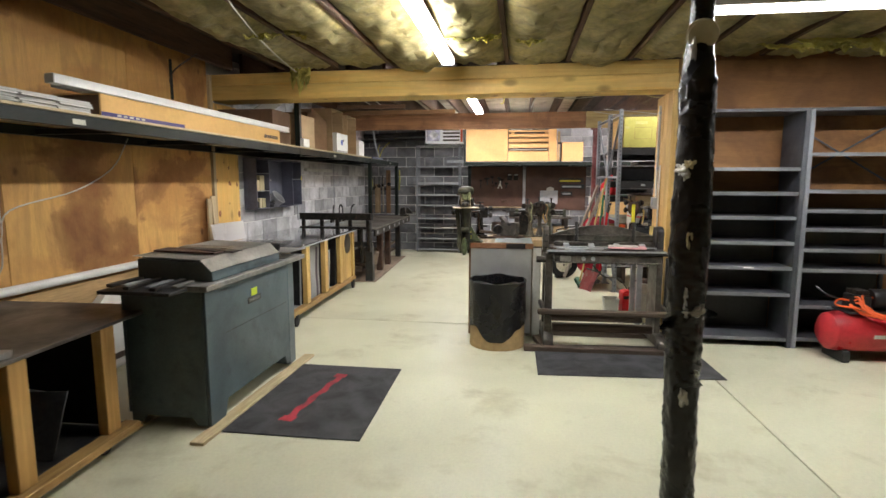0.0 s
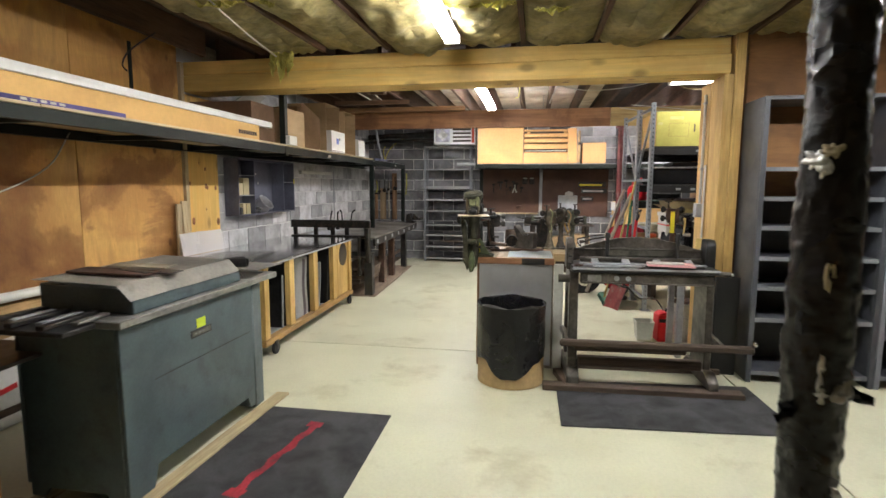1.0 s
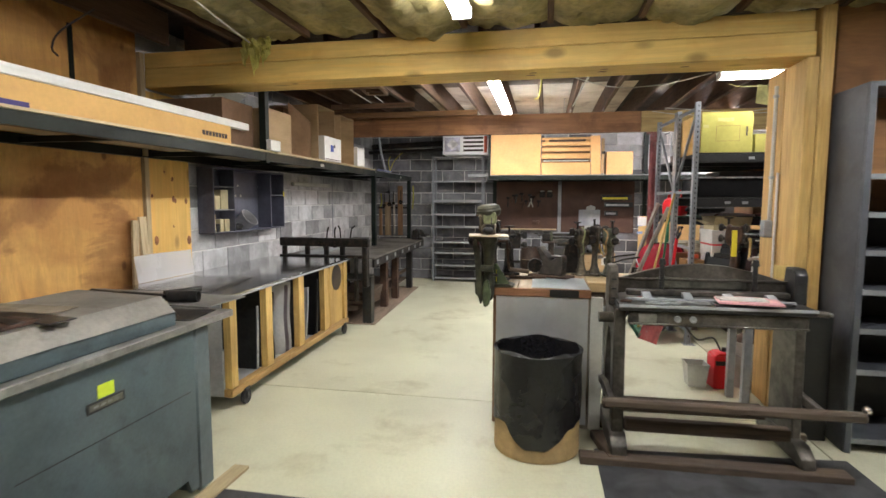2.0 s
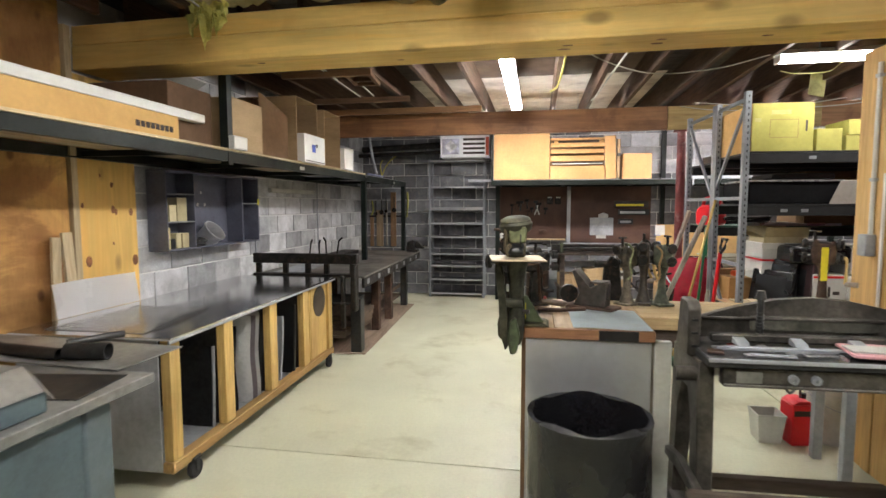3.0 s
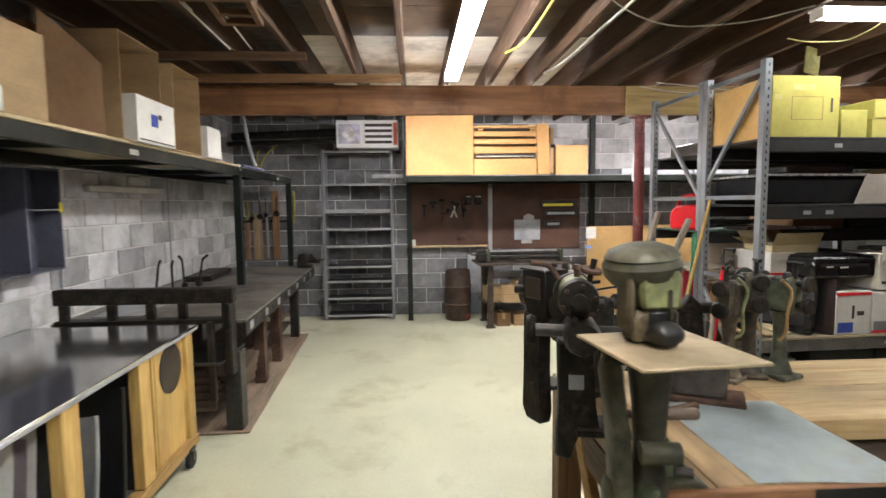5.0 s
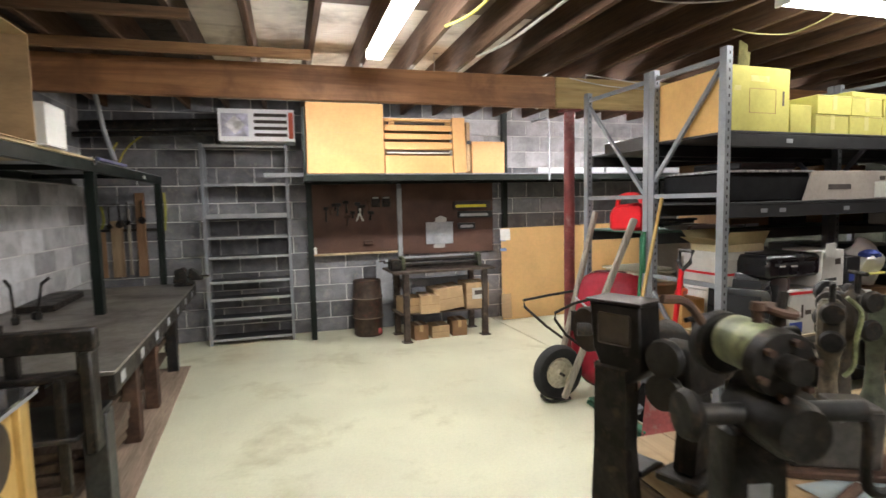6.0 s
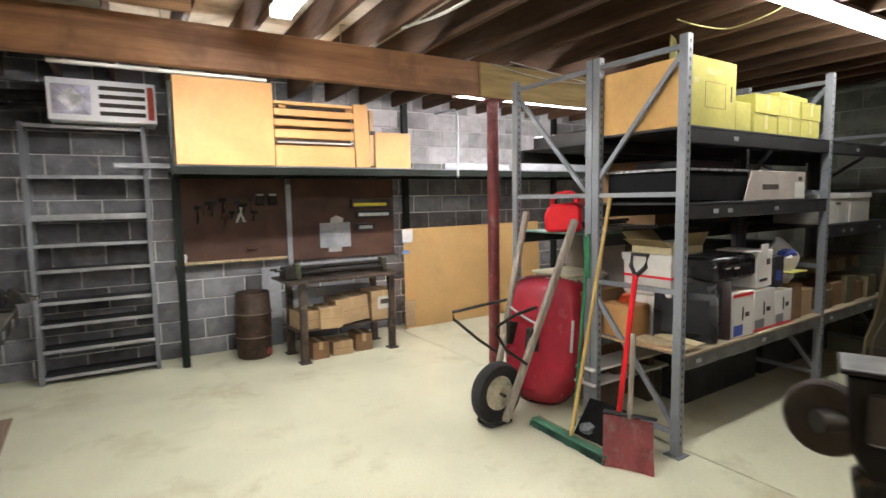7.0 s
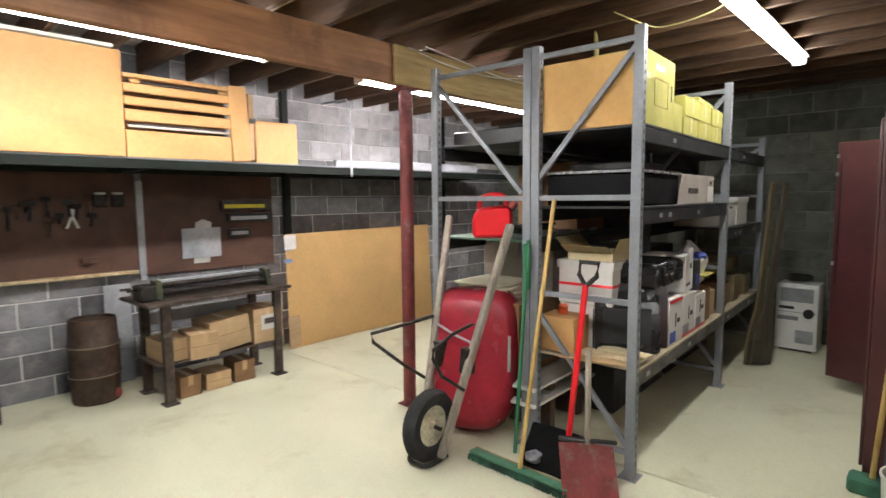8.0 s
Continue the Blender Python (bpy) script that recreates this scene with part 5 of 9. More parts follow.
for z, a, w, h, m_ in ((1.545, 215, 0.026, 0.020, PIPE_FOIL), (1.565, 240, 0.018, 0.016, CARD_BUFF), (1.53, 228, 0.016, 0.026, PIPE_FOIL), (1.03, 252, 0.008, 0.040, PIPE_FOIL), (0.975, 275, 0.036, 0.020, PIPE_FOIL), (0.985, 305, 0.026, 0.018, PIPE_FOIL), (0.62, 262, 0.016, 0.030, PIPE_FOIL), (1.27, 252, 0.011, 0.045, CARD_BUFF), (0.72, 300, 0.012, 0.012, PIPE_FOIL), (2.0, 230, 0.010, 0.03, PIPE_FOIL)):
    bm = B()
    ra = radians(a)
    c = (0.010 + 0.070 * math.cos(ra), 0.070 * math.sin(ra), z)
    lump(bm, (0, 0, 0), 1.0, 0.9, z * 7, 4, (w, 0.012, h))
    o = part("tape_scrap", bm, m_, pp)
    o.matrix_basis = pose(*c, 0, 0, a + 90)
for z, a in ((0.95, 330), (0.05, 220), (0.62, 30), (0.9, 215)):
    bm = B()
    sheet(bm, lambda u, v: (0.07 * u, 0.03 * noise.noise(Vector((u * 4, v * 4, z * 9))), 0.06 * v * (1 - 0.6 * u)), 5, 5, 0.002)
    o = part("loose_film", bm, BAG, pp)
    o.matrix_basis = pose(0.06 * math.cos(radians(a)), 0.06 * math.sin(radians(a)), z, 0, 0, a)

# fibre drum with a bin bag
dr = thing("waste_drum", -0.185, 4.815, 0, 0, "brown fibre drum lined with a black bin bag", "drum")
part("drum", lathe(B(), [(0.235, 0.0), (0.25, 0.004), (0.252, 0.03), (0.25, 0.035), (0.25, 0.585), (0.244, 0.585), (0.244, 0.02), (0.0, 0.02)], 40), surf("fibre_drum", (0.50, 0.35, 0.165), 0.6, vary=0.15, grain=25, blotch=4, stain=(0.30, 0.20, 0.10), stain_amount=0.5), dr)
bm = B()
sg, rowz = 64, []
for i in range(15):
    t = i / 14
    ring = []
    for s in range(sg):
        a = 2 * math.pi * s / sg
        d = Vector((math.cos(a), math.sin(a), 0))
        front = math.exp(-((a - math.radians(268)) / 0.62) ** 4)
        side = 0.03 * math.sin(3 * a + 1)
        hem = 0.215 - 0.135 * front + side * (1 - front)
        z = 0.605 + (hem - 0.605) * t
        pucker = 0.004 * noise.noise(Vector((d.x * 5, d.y * 5, z * 7))) + 0.005 * math.sin(17 * a) * t
        r = 0.257 + pucker + (0.004 if i == 0 else 0)
        ring.append(bm.verts.new((d.x * r, d.y * r, z)))
    rowz.append(ring)
inner = []
for i in range(7):
    t = i / 6
    ring = []
    for s in range(sg):
        a = 2 * math.pi * s / sg
        r = 0.238 - 0.02 * t + 0.012 * noise.noise(Vector((math.cos(a) * 4, math.sin(a) * 4, t * 5)))
        ring.append(bm.verts.new((math.cos(a) * r, math.sin(a) * r, 0.610 + 0.01 * math.sin(a * 5) - 0.5 * t)))
    inner.append(ring)
for rows_ in (rowz, inner, [rowz[0], inner[0]]):
    for a, b in zip(rows_, rows_[1:]):
        for s in range(sg):
            bm.faces.new((a[s], a[(s + 1) % sg], b[(s + 1) % sg], b[s]))
bm.faces.new(inner[-1])
part("bin_bag", bm, BAG, dr, "shiny black bin bag folded over the rim")

# treadle shear
ts = thing("treadle_shear", 0.22, 4.72, 0, 1.5, "old dark cast iron treadle shear on timber skids", "shear")
for x0, x1, n_ in ((0.02, 0.085, 0), (0.995, 1.045, 1)):
    bm = B()
    prism(bm, [(0.03, 0.06), (0.07, 0.86), (0.42, 0.86), (0.46, 0.06), (0.38, 0.06), (0.34, 0.60), (0.29, 0.72), (0.19, 0.72), (0.14, 0.60), (0.11, 0.06)] if not n_ else [(0.10, 0.06), (0.12, 0.86), (0.40, 0.86), (0.42, 0.06)], "x", x0, x1, 0.006)
    part("side_frame", bm, SHEAR, ts)
    part("foot", prism(B(), [(-0.06, 0.045), (-0.05, 0.10), (0.03, 0.15), (0.46, 0.15), (0.54, 0.10), (0.54, 0.045)], "x", x0 - 0.012, x1 + 0.012, 0.008), SHEAR, ts)
part("table", box(B(), 0.03, 1.03, -0.02, 0.40, 0.862, 0.900, 0.006), DARK_STEEL, ts, "worn dark table with a bright edge")
part("table_edge", box(B(), 0.03, 1.03, -0.026, -0.021, 0.884, 0.901, 0.002), GALV_DULL, ts, "worn bright edge")
part("apron", box(B(), 0.09, 1.00, 0.0, 0.04, 0.785, 0.861, 0.006), SHEAR, ts)
part("apron_rib", box(B(), 0.09, 1.00, -0.012, -0.001, 0.785, 0.797, 0.004), SHEAR, ts)
part("blade", box(B(), 0.10, 0.98, 0.10, 0.125, 0.901, 0.917, 0.002), GALV_DULL, ts, "bright worn blade")
for x in (0.34, 0.42):
    part("bolt", lathe(B(), [(0.0, 0.0), (0.009, 0.0), (0.009, -0.012), (0.018, -0.012), (0.018, 0.004), (0.0, 0.004)], 14, pose(x, -0.012, 0.826, -90, 0, 0)), GALV_DULL, ts)
part("maker_plate", box(B(), 0.14, 0.235, -0.004, -0.0005, 0.80, 0.848, 0.001), surf("worn_maker_plate", (0.36, 0.35, 0.31), 0.45, 0.4, vary=0.2), ts)
part("side_lug", cyl(B(), (-0.06, 0.10, 0.80), (0.03, 0.10, 0.80), 0.03, seg=16), SHEAR, ts)
part("gauge_tube", cyl(B(), (1.03, 0.10, 0.862), (1.14, 0.10, 0.855), 0.018, seg=12), SHEAR, ts)
part("gauge_tip", cyl(B(), (1.14, 0.10, 0.855), (1.16, 0.10, 0.854), 0.015, 0.010, seg=12), CHROME, ts)
bm = B()
arch = [(0.05, 0.91), (0.05, 1.0)] + [(0.05 + 0.95 * t, 1.0 + 0.10 * math.sin(math.pi * t)) for t in (0.1, 0.2, 0.35, 0.5, 0.65, 0.8, 0.9)] + [(1.0, 1.0), (1.0, 0.91), (0.93, 0.93), (0.55, 0.94), (0.12, 0.93)]
prism(bm, arch, "y", 0.25, 0.29, 0.006)
part("crown", bm, SHEAR, ts, "arched cast iron crosshead")
part("crown_panel", box(B(), 0.28, 0.78, 0.243, 0.249, 0.955, 1.02, 0.004), surf("grimy_green_panel", (0.12, 0.115, 0.09), 0.55, 0.2, vary=0.3, blotch=8, stain=(0.05, 0.045, 0.035), stain_amount=0.7), ts, "recessed grimy panel")
part("crown_rib", box(B(), 0.06, 0.99, 0.238, 0.249, 1.0, 1.014, 0.004), SHEAR, ts)
part("hold_down", box(B(), 0.10, 0.98, 0.17, 0.21, 0.918, 0.955, 0.008), SHEAR, ts)
for x in (0.18, 0.40, 0.62, 0.84):
    part("hold_down_foot", prism(B(), [(0.10, 0.918), (0.12, 0.935), (0.17, 0.945), (0.17, 0.918)], "x", x, x + 0.05, 0.003), GALV_DULL, ts, "bright worn foot")
for x0, x1, m_ in ((0.0, 0.05, SHEAR), (0.985, 1.05, BLACK)):
    tw = part("tower", prism(B(), [(0.14, 0.86), (0.14, 1.06), (0.17, 1.095), (0.27, 1.095), (0.32, 0.86)], "x", x0, x1, 0.008), m_, ts)
    for k in range(3):
        part("slot", box(B(), x0 + 0.012, x1 - 0.012, 0.136, 0.1395, 0.90 + 0.055 * k, 0.91 + 0.055 * k, 0.001), BLACK, tw)
for x in (0.30, 0.80):
    bm = B()
    cyl(bm, (x, 0.20, 0.955), (x, 0.20, 1.13), 0.014, seg=12)
    cyl(bm, (x, 0.20, 1.10), (x, 0.20, 1.135), 0.022, 0.015, seg=12)
    part("screw", bm, DARK_STEEL, ts)
    bm = B()
    pipe(bm, [(x + 0.015 * math.cos(k * 1.05), 0.20 + 0.015 * math.sin(k * 1.05), 0.96 + 0.0024 * k) for k in range(36)], 0.0028, 5, False)
    part("spring", bm, DARK_STEEL, ts)
for x in (0.0, 1.06):
    part("treadle_arm", prism(B(), [(-0.05, 0.34), (-0.05, 0.385), (0.2, 0.40), (0.42, 0.36), (0.42, 0.32), (0.2, 0.355)], "x", x - 0.018, x + 0.018, 0.005), SHEAR, ts)
part("treadle", box(B(), -0.05, 1.26, -0.10, -0.045, 0.335, 0.385, 0.012), DARK_WOOD, ts, "worn timber foot treadle")
part("treadle_board", box(B(), 0.06, 0.80, -0.04, 0.05, 0.30, 0.33, 0.006), DARK_WOOD, ts)
part("lower_rail", box(B(), 0.09, 0.96, 0.02, 0.08, 0.16, 0.23, 0.008), DARK_WOOD, ts)
part("rear_rail", box(B(), 0.09, 0.96, 0.38, 0.44, 0.16, 0.22, 0.008), DARK_WOOD, ts)
part("gauge_bar", box(B(), 0.55, 0.95, 0.04, 0.09, 0.901, 0.912, 0.003), DARK_STEEL, ts)
part("end_knob", lump(B(), (1.262, -0.07, 0.40), 0.022, 0.2, 2, 2), CHROME, ts)
for y0 in (-0.10, 0.42):
    solo("timber_skid", box(B(), -0.16, 1.22, 0, 0.10, 0.0, 0.045, 0.005), DARK_WOOD, 0.22, 4.72 + y0, 0.0, 1.5, "oily timber skid under the shear", "skid", "shear skids")
solo("timber_block", box(B(), -0.06, 0.05, -0.35, 0.0, 0, 0.05, 0.006), DARK_WOOD_Y, 0.20, 5.0, 0.0, 12, "dark timber block beside the shear", "block")
solo("paper_pad", box(B(), -0.15, 0.16, -0.10, 0.11, 0, 0.012, 0.002), PINK, 0.93, 4.80, 0.918, -8, "pink-edged paper pad on the shear table", "paper")
solo("paper_pad", box(B(), -0.12, 0.12, -0.05, 0.05, 0, 0.008, 0.002), PAPER, 0.90, 4.79, 0.931, -4, "white paper strip on the shear table", "paper")
for k, (x, y) in enumerate(((0.45, 4.80), (0.62, 4.87), (0.75, 4.80), (0.52, 4.92))):
    solo("metal_scrap", box(B(), -0.05, 0.06, -0.015, 0.02, 0, 0.006, 0.001), GALV, x, y - 0.05, 0.901, 30 * k, "bright metal scrap on the shear table", "metal scrap", "metal scraps")
for k, (x, y, w, d, rz, m_, lab) in enumerate(((0.36, 4.86, 0.10, 0.03, 12, GALV, "bright metal strip on the shear table"), (0.50, 4.75, 0.16, 0.025, -6, GALV_DULL, "dull metal strip on the shear table"), (0.41, 4.90, 0.05, 0.04, 30, RED_DULL, "red plastic scrap on the shear table"), (0.68, 4.78, 0.12, 0.04, 8, GALV, "bright metal strip on the shear table"), (1.10, 4.85, 0.06, 0.05, 20, GALV, "bright metal strip on the shear table"), (0.30, 4.78, 0.06, 0.05, -15, RUST, "rusty offcut on the shear table"))):
    solo("table_scrap", box(B(), -w / 2, w / 2, -d / 2, d / 2, 0, 0.010, 0.002), m_, x, y, 0.9015, rz, lab, "metal scrap", "table scraps")
solo("note_card", box(B(), -0.05, 0.05, -0.002, 0.002, 0, 0.08), YELLOW_POLE, 1.26, 5.20, 1.0, 0, "yellowed note card behind the shear", "paper")
solo("shear_guard", box(B(), 0, 0.18, 0, 0.03, 0, 0.78, 0.006), BLACK, 1.375, 5.20, 0.0, 0, "black sheet panel standing at the end of the shear", "panel")

# workbench with galvanised end panel
bn = thing("wood_workbench", -0.48, 5.10, 0, 0, "timber workbench with a galvanised end panel", "workbench")
for k in range(4):
    part("top_plank", box(B(), 0.154 * k + 0.001, 0.154 * (k + 1) - 0.001, 0.0, 0.80, 0.862, 0.907, 0.003), BENCH_WOOD, bn)
part("end_cap", box(B(), 0.0, 0.615, -0.022, -0.001, 0.855, 0.906, 0.003), wood("end_cap_x", (0.40, 0.19, 0.09), (0.24, 0.11, 0.05), "x", 0.6, 0, 0.3), bn)
part("dark_patch", box(B(), 0.36, 0.54, -0.0235, -0.0225, 0.856, 0.905), BLACK, bn, "dark burnt stretch of the end cap")
part("end_panel", box(B(), 0.02, 0.60, -0.012, -0.006, 0.03, 0.853, 0.002), surf("smudged_galvanised", (0.62, 0.64, 0.67), 0.38, 0.7, vary=0.06, grain=14, blotch=1.0, bump=0.02), bn, "smudged galvanised end panel")
for x, y in ((0.0, 0.0), (0.53, 0.0), (0.0, 0.71), (0.53, 0.71)):
    part("leg", box(B(), x, x + 0.085, y, y + 0.085, 0, 0.861, 0.004), GREY_WOOD if x else wood("leg_wood", (0.33, 0.19, 0.10), (0.2, 0.11, 0.06), "z"), bn)
part("side_rail", box(B(), 0.0, 0.03, 0.09, 0.70, 0.75, 0.86, 0.003), DARK_WOOD_Y, bn)
part("lower_rail", box(B(), 0.0, 0.035, 0.09, 0.70, 0.28, 0.36, 0.003), PINE_Y, bn)
part("shelf", box(B(), 0.04, 0.60, 0.09, 0.78, 0.30, 0.32, 0.002), DARK_WOOD_Y, bn)
bm = B()
box(bm, -0.004, 0.026, -0.03, 0.03, -0.34, 0.34, 0.003, Matrix.Translation((0.0, 0.30, 0.56)) @ Matrix.Rotation(radians(-38), 4, "X"))
part("brace", bm, PINE_Y, bn)
part("corner_board", box(B(), 0.616, 0.69, -0.01, 0.03, 0.0, 0.86, 0.003), OFFWHITE, bn, "white-painted corner board")
bn2 = thing("wood_workbench", 0.14, 5.43, 0, 0, "pale plank workbench butted against the first bench", "workbench")
for k in range(4):
    part("top_plank", box(B(), 0.0, 1.15, 0.138 * k + 0.001, 0.138 * (k + 1) - 0.001, 0.838, 0.902, 0.003), BENCH_WOOD_X, bn2)
for x, y in ((1.06, 0.14), (1.06, 0.45), (0.16, 0.45)):
    part("leg", box(B(), x, x + 0.05, y, y + 0.05, 0, 0.837, 0.003), GALV_DULL, bn2)
part("apron", box(B(), 0.02, 1.13, 0.03, 0.05, 0.74, 0.837, 0.002), DARK_WOOD, bn2)
bm = B()
sheet(bm, lambda u, v: (0.36 * u - 0.03 * v, 0.48 * v, 0.002 + 0.004 * noise.noise(Vector((u * 2, v * 2, 0)))), 6, 6, 0.003)
solo("blue_sheet", bm, BLUE_SHEET, -0.235, 5.10, 0.909, -3, "pale blue-grey coated sheet lying on the workbench", "sheet")
solo("steel_bar", pipe(B(), [(0, 0, 0.02), (0.3, 0.05, 0.03), (0.6, 0.02, 0.02)], 0.022, 10), GALV, 0.72, 5.50, 0.905, 14, "bright metal bar lying on the plank bench", "bar")


def rotary_machine(x, y, z, rz, body, arm, label, scale=1.0, tall=0.36):
    """Hand-cranked bench machine: foot, pedestal, twin roll head, crank."""
    th = thing("rotary_machine", x, y, z, rz, label, "machine", "bench machines")
    part("foot", prism(B(), [(-0.06, -0.05), (0.07, -0.05), (0.075, 0.05), (-0.06, 0.05)], "z", 0, 0.016, 0.004), body, th)
    part("pedestal", lathe(B(), [(0.0, 0.016), (0.046, 0.016), (0.040, 0.03), (0.026, 0.07), (0.021, tall * 0.38), (0.024, tall * 0.55), (0.036, tall * 0.64), (0.0, tall * 0.64)], 16), body, th)
    part("head", prism(B(), [(-0.050, tall * 0.62), (-0.062, tall * 0.80), (-0.052, tall * 0.97), (-0.03, tall), (-0.02, tall * 0.90), (0.03, tall * 0.90), (0.04, tall * 0.99), (0.058, tall * 0.94), (0.060, tall * 0.70), (0.045, tall * 0.62)], "y", -0.030, 0.030, 0.012), body, th)
    for k, zz in enumerate((tall * 0.72, tall * 0.92)):
        part("roll", lathe(B(), [(0.0, -0.105), (0.024, -0.105), (0.030, -0.095), (0.024, -0.08), (0.011, -0.076), (0.011, 0.07), (0.024, 0.075), (0.024, 0.092), (0.0, 0.092)], 18, pose(0, 0, zz, 0, 90, 0)), CAST, th)
        part("gear", lathe(B(), [(0.012, -0.008), (0.032, -0.008), (0.034, -0.004), (0.034, 0.004), (0.032, 0.008), (0.012, 0.008)], 18, pose(0.070, 0, zz, 0, 90, 0)), DARK_STEEL, th)
    bm = B()
    pipe(bm, [(0.09, 0, tall * 0.72), (0.105, 0, tall * 0.72), (0.11, -0.02, tall * 0.5), (0.11, -0.04, tall * 0.38)], 0.008, 8)
    part("crank", bm, arm, th)
    part("grip", cyl(B(), (0.11, -0.04, tall * 0.38), (0.17, -0.04, tall * 0.38), 0.012, 0.016, seg=10), GREY_WOOD, th)
    bm = B()
    cyl(bm, (-0.045, 0, tall * 0.96), (-0.045, 0, tall + 0.045), 0.008, seg=8)
    cyl(bm, (-0.075, 0, tall + 0.04), (-0.015, 0, tall + 0.04), 0.006, seg=8)
    part("set_screw", bm, CAST, th)
    return th


WORN_BODY = surf("worn_brown_casting", (0.17, 0.14, 0.095), 0.5, 0.2, vary=0.35, grain=45, blotch=10, bump=0.5, stain=(0.03, 0.026, 0.02), stain_amount=0.8)
rotary_machine(0.115, 5.79, 0.903, 40, WORN_BODY, PALE_GREEN, "dark hand-cranked sheet metal roller on the bench")
rotary_machine(0.215, 5.83, 0.903, 75, surf("brown_black_casting", (0.075, 0.06, 0.045), 0.5, 0.2, vary=0.35, blotch=10, bump=0.4, stain=(0.12, 0.085, 0.05), stain_amount=0.6), YELLOW_POLE, "brown-black hand-cranked crimper with a worn handle on the bench", tall=0.38)
rotary_machine(0.315, 5.81, 0.903, 110, surf("worn_green_casting", (0.12, 0.135, 0.09), 0.5, 0.1, vary=0.35, blotch=10, bump=0.4, stain=(0.05, 0.04, 0.03), stain_amount=0.7), YELLOW_POLE, "olive hand-cranked beading roller on the bench", tall=0.37)
rotary_machine(1.20, 5.88, 0.903, -35, RUST, YELLOW_POLE, "rusty hand-cranked wiring machine with a yellowed handle", tall=0.40)
solo("worn_tag", box(B(), -0.018, 0.018, -0.003, 0.003, -0.19, 0.0, 0.001), YELLOW, 1.185, 5.835, 1.255, 6, "yellow strip hanging on the rusty machine", "strip")
WORN_HANDLE = wood("worn_handle", (0.42, 0.27, 0.11), (0.24, 0.15, 0.06), "z", 0.5, 0.0, 0.0)
for k, (x, z) in enumerate(((0.11, 1.21), (0.265, 1.2))):
    bm = B()
    pipe(bm, [(0, 0, 0.06), (0.025, -0.02, 0.02), (0.01, -0.02, -0.05), (0.02, -0.01, -0.12), (0.0, 0, -0.15)], 0.006, 8)
    solo("curved_handle", bm, PALE_GREEN if k == 0 else WORN_HANDLE, x, 5.745, z, 20 * k, "curved worn handle of a bench machine", "handle", "machine handles")

# swage block
SOCKET_GREY = surf("grey_brown_casting", (0.10, 0.088, 0.075), 0.5, 0.3, vary=0.3, blotch=8, bump=0.2, stain=(0.05, 0.035, 0.028), stain_amount=0.6)
sb = thing("swage_block", -0.10, 5.62, 0.908, -25, "rusty cast iron stake holder with square sockets", "block")
part("base", prism(B(), [(-0.17, -0.06), (0.14, -0.07), (0.15, 0.06), (-0.15, 0.07)], "z", 0, 0.018, 0.004), RUST, sb)
part("body", prism(B(), [(-0.10, 0.018), (-0.05, 0.09), (-0.11, 0.215), (-0.085, 0.225), (0.0, 0.115), (0.07, 0.16), (0.095, 0.15), (0.09, 0.018)], "y", -0.045, 0.045, 0.006), SOCKET_GREY, sb)
part("socket", box(B(), 0.088, 0.096, -0.03, 0.03, 0.06, 0.12, 0.002), BLACK, sb)
part("top_plate", box(B(), 0.0, 0.085, -0.05, 0.05, 0.148, 0.160, 0.003), SOCKET_GREY, sb)
part("wheel", lathe(B(), [(0.0, -0.02), (0.05, -0.02), (0.055, 0), (0.05, 0.02), (0, 0.02)], 20, pose(-0.14, 0.0, 0.075, 90, 0, 30)), CAST, sb)
solo("crank_handle", pipe(B(), [(-0.10, 0.03, 0.012), (0.0, 0, 0.012), (0.03, 0, 0.014), (0.16, 0.02, 0.014)], 0.012, 8), RUST, -0.30, 5.47, 0.908, 10, "rusty crank handle lying on the bench", "handle")

# machine with a square work plate, clamped to the bench side
gm = thing("edging_machine", -0.505, 5.0, 0, 0, "grimy olive bench machine with a square steel work plate", "machine")
GRIME = surf("grimy_dark_olive", (0.075, 0.075, 0.047), 0.55, 0.1, vary=0.35, grain=30, blotch=10, bump=0.4, stain=(0.014, 0.012, 0.010), stain_amount=0.85)
MID_GREEN = surf("mid_green_enamel", (0.10, 0.13, 0.065), 0.4, vary=0.3, blotch=8, stain=(0.035, 0.033, 0.025), stain_amount=0.85)
BROWN_CAST = surf("brown_casting", (0.13, 0.105, 0.065), 0.5, 0.1, vary=0.3, blotch=9, stain=(0.04, 0.035, 0.025), stain_amount=0.7)
part("column", lathe(B(), [(0.020, 0.83), (0.034, 0.86), (0.040, 0.94), (0.031, 1.02), (0.036, 1.12), (0.046, 1.20), (0.052, 1.244), (0.0, 1.244)], 20, pose(0.0, 0.05, 0)), GRIME, gm)
part("side_casting", prism(B(), [(-0.075, 0.88), (-0.085, 1.06), (-0.105, 1.20), (-0.085, 1.23), (-0.065, 1.20), (-0.05, 1.06), (-0.03, 0.84), (-0.05, 0.80)], "y", 0.02, 0.075, 0.008), GRIME, gm)
part("cross_arm", box(B(), -0.10, 0.05, 0.03, 0.06, 1.205, 1.243, 0.006), GRIME, gm)
part("foot", prism(B(), [(0.03, 0.908), (0.03, 0.924), (0.13, 0.924), (0.155, 0.913), (0.155, 0.908)], "y", 0.09, 0.24, 0.003), GRIME, gm)
part("foot_web", prism(B(), [(0.02, 0.924), (0.025, 1.05), (0.045, 1.06), (0.13, 0.924)], "y", 0.115, 0.130, 0.004), MID_GREEN, gm)
part("clamp_arm", prism(B(), [(-0.025, 0.79), (-0.040, 0.87), (-0.030, 0.95), (0.0, 0.97), (0.02, 0.88), (0.005, 0.80)], "y", -0.01, 0.05, 0.008), MID_GREEN, gm)
